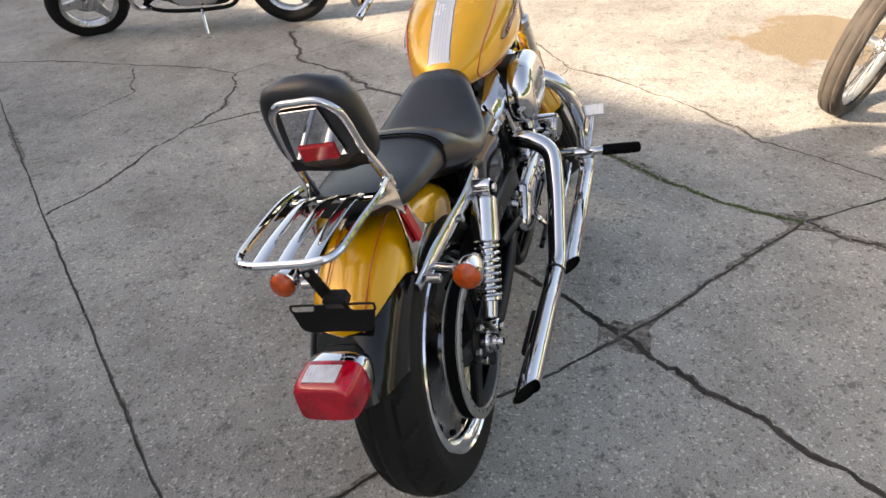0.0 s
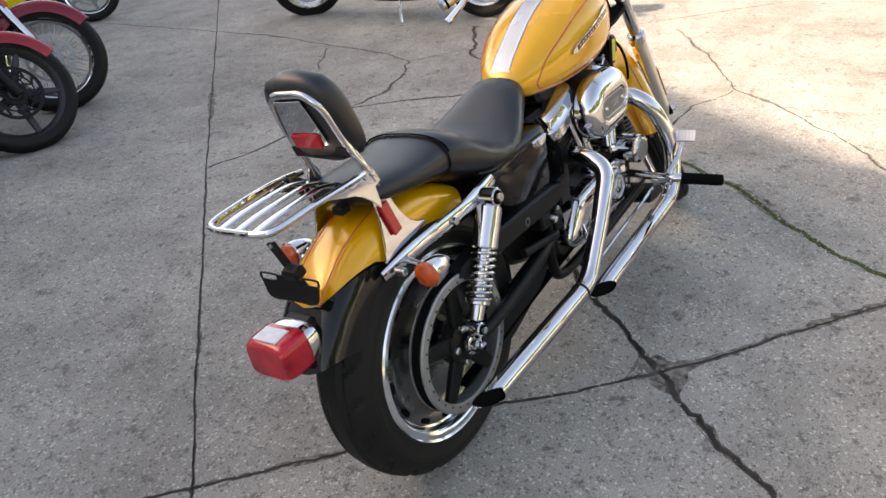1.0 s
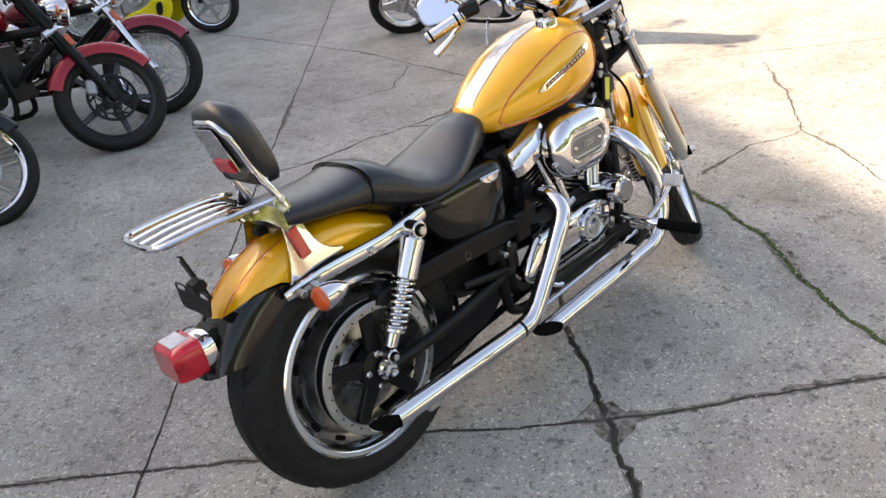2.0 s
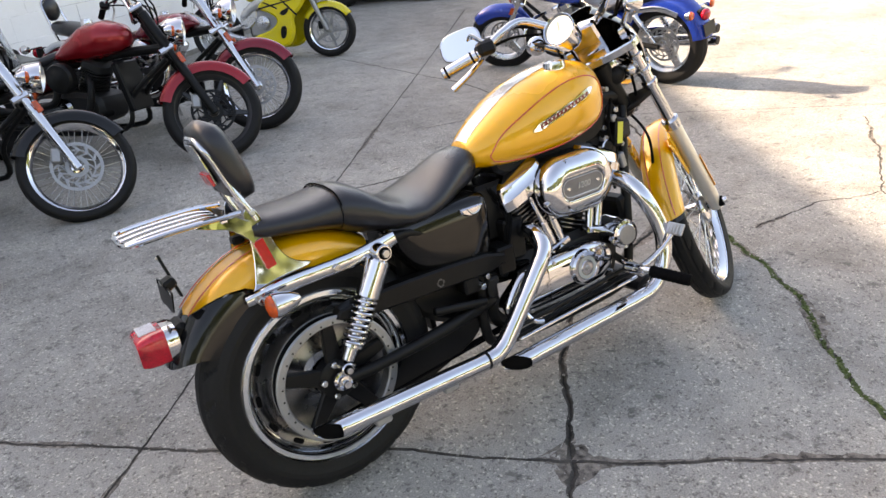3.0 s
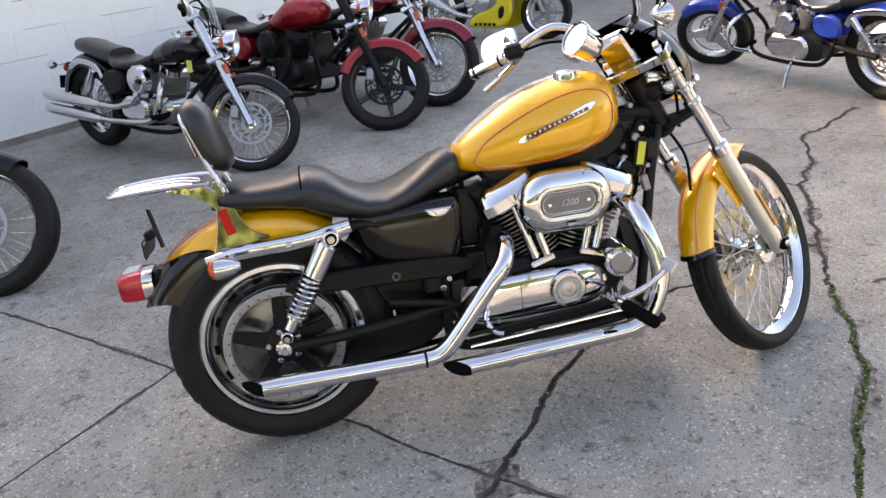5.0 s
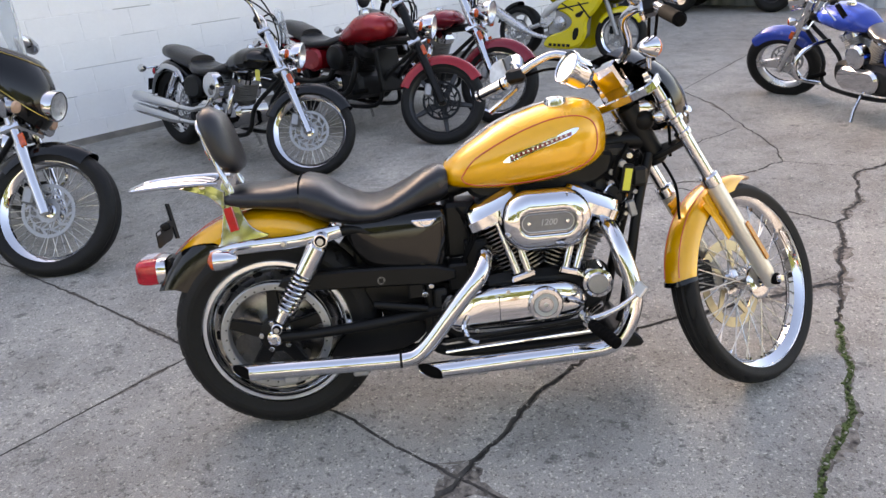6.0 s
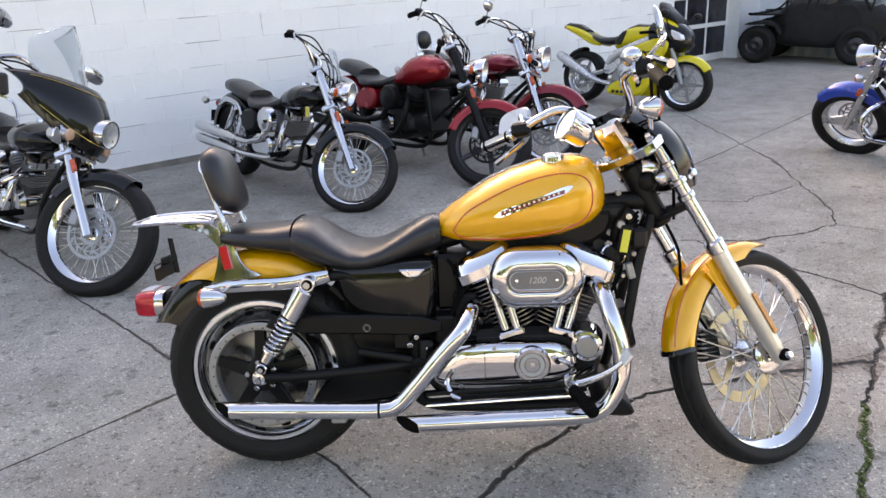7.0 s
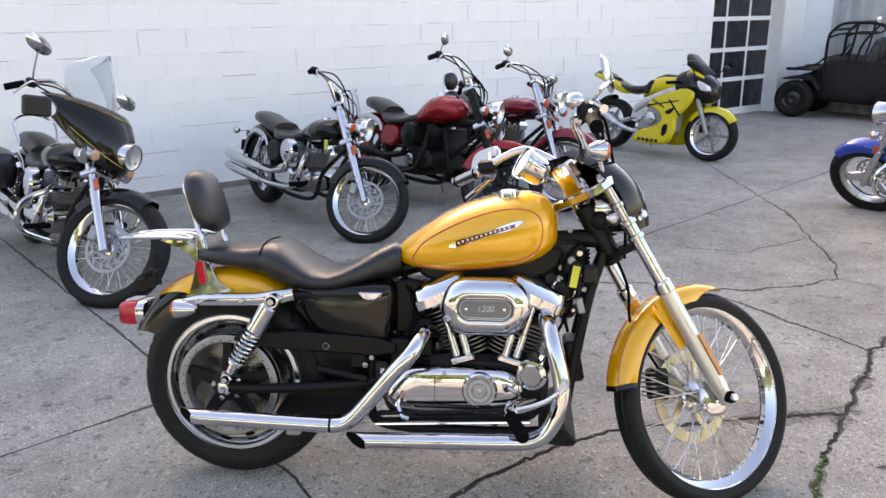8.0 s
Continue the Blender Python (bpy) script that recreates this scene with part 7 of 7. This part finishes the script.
    part("seat", loft([seat_ring(*r) for r in ((-0.02, 0.86, 0.80, 0.06), (0.10, 0.82, 0.74, 0.11), (0.26, 0.79, 0.70, 0.13), (0.42, 0.80, 0.70, 0.12), (0.48, 0.82, 0.72, 0.08))]), VINYL, root, "", 55)
    part("seat_hump", loft([seat_ring(*r) for r in ((-0.36, 0.94, 0.88, 0.03), (-0.30, 0.96, 0.86, 0.07), (-0.12, 0.94, 0.82, 0.09), (0.0, 0.88, 0.78, 0.08))]), BLACK, root, "", 55)
    part("front_fairing", loft([seat_ring(*r, p=2.2) for r in ((0.96, 0.99, 0.72, 0.18), (1.08, 1.03, 0.68, 0.215), (1.22, 1.00, 0.64, 0.205), (1.34, 0.92, 0.65, 0.15), (1.41, 0.84, 0.70, 0.07))]), BLACK, root, "gloss black nose fairing", 60)
    part("nose_panel", loft([seat_ring(*r, p=2.2) for r in ((1.10, 1.03, 0.95, 0.15), (1.22, 0.99, 0.90, 0.16), (1.32, 0.915, 0.86, 0.11))]), LEMON, root, "", 60)
    part("headlight", plate(soft([(1.22, 0.90), (1.36, 0.85), (1.395, 0.77), (1.27, 0.79)], 1), -0.185, -0.10, 0.01), CLEAR, root, "clear headlight")
    sc_ = part("windscreen", loft([seat_ring(*r, p=2.2) for r in ((0.98, 1.20, 1.10, 0.07), (1.04, 1.19, 1.02, 0.12), (1.14, 1.10, 0.99, 0.14), (1.26, 1.00, 0.95, 0.13))]), SATIN, root, "dark tinted screen", 60)
    en = part("engine_case", box((0.70, 0, 0.42), (0.46, 0.30, 0.36), 0.05), GREYMET, root)
    part("exhaust", tube([(0.50, -0.14, 0.24), (0.30, -0.17, 0.28), (0.12, -0.19, 0.36), (-0.20, -0.20, 0.52), (-0.28, -0.20, 0.56)], [0.025, 0.03, 0.058, 0.06, 0.05], n=16), SILVER, root)
    part("rear_fender", guard(rc, 0.36, 95, 165, 0.07, 0.05, n=12), SATIN, root)
    part("tail_light", box((-0.34, 0, 0.90), (0.05, 0.12, 0.04), 0.01), REDLENS, root)
    part("side_stand", tube([(0.45, 0.14, 0.24), (0.42, 0.24, 0.12), (0.42, 0.27, 0.043)], 0.011, n=8, k=4), STEEL, root)
    return root


sport_bike((2.76, 5.64), -46)


def buggy(m):
    """A dark off-road kart: knobbly wheels, a carrier plate ahead and an open tube cage."""
    root = thing("utility_buggy", m, "dark off-road buggy with a black tube cage", "buggy")
    # the corner's shade is worked into this plastic's darker base
    dk = mk("dusty shade-darkened plastic", (0.014, 0.014, 0.014), 0.6, var=0.5, bump=0.2, spec=0.2)
    for x in (0.0, 1.31):
        for y in (0.08, 0.92):
            c = Vector((x, y, 0.265))
            w = part("wheel", lathe([(0, -0.05), (0.05, -0.07), (0.11, -0.05), (0.135, -0.08), (0.135, 0.08), (0.11, 0.05), (0, 0.05)], n=28).to(spread(c)), DARKGREY, root)
            part("tyre", tyre_geo(0.265, 0.095, 0.135, n=48, depth=0.02).to(spread(c)), RUBBER, w)
    part("tub", loft([[Vector((x, 0.5 + y, z)) for y, z in oval(0, zc, hw, hh, 28, 5)] for x, zc, hw, hh in ((0.02, 0.42, 0.20, 0.10), (0.10, 0.45, 0.28, 0.17), (0.36, 0.52, 0.40, 0.30), (0.40, 0.55, 0.42, 0.33), (0.95, 0.52, 0.42, 0.32), (1.45, 0.50, 0.36, 0.26), (1.60, 0.48, 0.28, 0.18))]), dk, root)
    part("carrier_plate", box((0.13, 0.5, 0.675), (0.56, 0.80, 0.025), 0.008), dk, root)
    for y in (0.10, 0.90):
        s_ = 1 if y > 0.5 else -1
        part("carrier_bar", tube([(0.36, y, 0.86), (0.25, y, 0.76), (0.05, y, 0.70), (-0.16, y, 0.69)], 0.014, n=8, k=4), SATIN, root)
        part("fender", plate(soft([(-0.18, 0.56), (0.02, 0.60), (0.24, 0.60), (0.36, 0.42), (0.31, 0.40), (0.22, 0.55), (-0.17, 0.535)], 1), y - 0.10, y + 0.10, 0.01), dk, root)
        part("suspension", coil((0.10, 0.5 + 0.24 * s_, 0.62), (0.02, 0.5 + 0.30 * s_, 0.32), 0.03, 0.006, 7, 6, 10), STEEL, root)
        part("cage_side", tube([(0.36, y, 0.55), (0.36, y, 1.08), (0.42, y, 1.22), (0.54, y + 0.0, 1.30), (0.78, y, 1.31), (1.00, y, 1.28), (1.10, y, 1.18), (1.32, y, 0.88), (1.42, y, 0.72)], 0.020, n=10), SATIN, root)
        part("cage_lower", tube([(0.38, y, 1.12), (0.55, y, 1.17), (0.95, y, 1.17), (1.06, y, 1.22)], 0.014, n=8, k=4), SATIN, root)
        part("cage_diagonal", tube([(0.72, y, 1.31), (0.68, y, 1.00), (0.62, y, 0.72)], 0.016, n=8, k=3), SATIN, root)
        part("cage_brace", tube([(0.98, y, 1.28), (0.80, y, 1.02), (0.74, y, 0.75)], 0.016, n=8, k=3), SATIN, root)
        part("side_net", plate(soft([(0.40, 0.40), (0.40, 0.84), (0.95, 0.80), (1.30, 0.78), (1.32, 0.42)], 1), y - 0.012, y + 0.012, 0.004), dk, root)
        part("seat", loft([seat_ring(*r) for r in ((0.62, 0.80, 0.52, 0.17), (0.82, 0.78, 0.52, 0.18), (0.92, 1.10, 0.56, 0.17), (0.99, 1.12, 0.70, 0.14))]).to(Matrix.Translation((0, 0.5 + 0.19 * s_, 0))), VINYL, root, "", 55)
        part("tail_lamp_post", cyl((1.42, y, 0.70), (1.46, y, 0.92), 0.014, n=8), SATIN, root)
    for x, z in ((0.42, 1.22), (0.78, 1.31), (1.00, 1.28), (0.36, 0.84), (1.32, 0.88)):
        part("cage_cross", cyl((x, 0.10, z), (x, 0.90, z), 0.018, n=10), SATIN, root)
    part("roof_lamp", lathe([(0, -0.05), (0.035, -0.04), (0.045, 0.0), (0.0, 0.01)], (0.98, 0.12, 1.34), n=18, axis="x"), CLEAR, root)
    part("steering_wheel", lathe([(0.11, 0), (0.122, 0.012), (0.134, 0), (0.122, -0.012)], n=28, axis="x", closed=True).to(Matrix.Translation((0.55, 0.31, 0.92)) @ Matrix.Rotation(radians(30), 4, "Y")), SATIN, root)
    part("engine", box((1.30, 0.5, 0.62), (0.34, 0.44, 0.30), 0.04), GREYMET, root)
    return root


buggy(pose(4.65, 9.17, 0, 0, 0, -37))


# ---- a line of trees across the road, seen only in the chrome ----
LEAF = mk("leaves", (0.085, 0.115, 0.025), 0.7, var=0.5, scale=2)
BARK = mk("bark", (0.10, 0.08, 0.06), 0.9, var=0.3)


def tree(x, y, h, seed):
    rnd = random.Random(seed)
    root = thing("tree", pose(x, y, 0), "leafy green tree across the road", "tree", "trees across the road")
    tr = tube([(0, 0, -0.1), (0.1, 0.05, h * 0.25), (0.05, -0.1, h * 0.55), (0, 0, h * 0.8)], [0.22, 0.17, 0.12, 0.04], n=10)
    for i in range(5):
        a, z = rnd.random() * 6.3, h * rnd.uniform(0.3, 0.6)
        tr.add(tube([(0.08, 0, z), (math.cos(a) * h * 0.14, math.sin(a) * h * 0.14, z + h * 0.10), (math.cos(a) * h * 0.25, math.sin(a) * h * 0.25, z + h * 0.22)], [0.07, 0.05, 0.02], n=7))
    part("trunk", tr, BARK, root)
    v, f = [], []
    for i in range(1500):
        while True:
            p = Vector((rnd.uniform(-1, 1), rnd.uniform(-1, 1), rnd.uniform(-1, 1)))
            if p.length < 1 and noise.noise(p * 2.3 + Vector((seed, 0, 0))) > -0.22:
                break
        c = Vector((p.x * h * 0.36, p.y * h * 0.36, h * 0.62 + p.z * h * 0.36))
        s = rnd.uniform(0.16, 0.36)
        q = Euler((rnd.random() * 6, rnd.random() * 6, rnd.random() * 6)).to_matrix()
        k = len(v)
        v += [c + q @ Vector(w) * s for w in ((-1, 0, 0), (0, -0.6, 0.1), (1, 0, 0), (0, 0.6, 0.1))]
        f.append((k, k + 1, k + 2, k + 3))
    part("crown", Geo(v, f), LEAF, root)


for i in range(16):
    tree(-31 + 4.2 * i + random.uniform(-1, 1), -21 + random.uniform(-2, 2), random.uniform(8, 11), 10 + i)

# ---- blocks of the white wall ----
BL, BH = 0.40, 0.207
bmsh = {}


def block_mesh(w):
    key = round(w, 3)
    if key not in bmsh:
        g = box((0, 0, 0), (w - 0.003, 0.030, BH - 0.003), 0.003)
        me = bpy.data.meshes.new("block")
        me.from_pydata([tuple(p) for p in g.v], [], g.f)
        me.materials.append(PAINT)
        bmsh[key] = me
    return bmsh[key]


rest = Geo()
for row in range(17):
    z = -0.02 + BH * row
    a = -6.87 + (BL / 2 if row % 2 else 0)
    while a < 8.27 - 0.02:
        b = min(a + BL, 8.27)
        if b - a > 0.05 and z + BH < ridge((a + b) / 2) - 0.05:
            m = WALL @ Matrix.Translation((al((a + b) / 2), 0.0, z + BH / 2)) @ Matrix.Rotation(random.uniform(-0.0015, 0.0015), 4, "Z") @ Matrix.Translation((0, random.uniform(-0.0016, 0.0004), 0))
            if row < 8 and -1.6 < a < 8.3:
                ob = new("block", block_mesh(b - a))
                ob.parent = wall
                ob.matrix_basis = m
            else:
                rest.add(box((0, 0, 0), (b - a - 0.003, 0.030, BH - 0.003), 0.003).to(m))
        a = b
part("upper_blocks", rest, PAINT, wall, kind="stuff")

# open joints where the paint has split: long broken lines along the courses
rnd = random.Random(31)
for row in range(1, 11):
    z = -0.02 + BH * row
    a = -1.4 + rnd.random()
    while a < 8.0:
        ln_ = rnd.uniform(0.08, 0.75)
        h0 = rnd.uniform(0.0010, 0.0022) * (1.9 if rnd.random() < 0.15 else 1)
        g = span(al(a), al(min(a + ln_, 8.2)), z - h0, z + h0 * 0.4, z + h0 * rnd.uniform(0.1, 0.8), -0.0166, -0.010)
        part("joint_gap", g.to(WALL), GAPM if rnd.random() < 0.4 else GAPL, wall)
        a += ln_ + rnd.uniform(0.05, 1.3)
for _ in range(26):
    row = rnd.randint(1, 9)
    a = -6.87 + (BL / 2 if row % 2 else 0) + BL * rnd.randint(14, 36)
    z = -0.02 + BH * row
    g = span(al(a - 0.0012), al(a + 0.0010), z + BH * rnd.uniform(0, 0.3), z + BH * rnd.uniform(0.7, 1), z + BH * 0.95, -0.0166, -0.010)
    part("joint_gap", g.to(WALL), GAPL, wall)
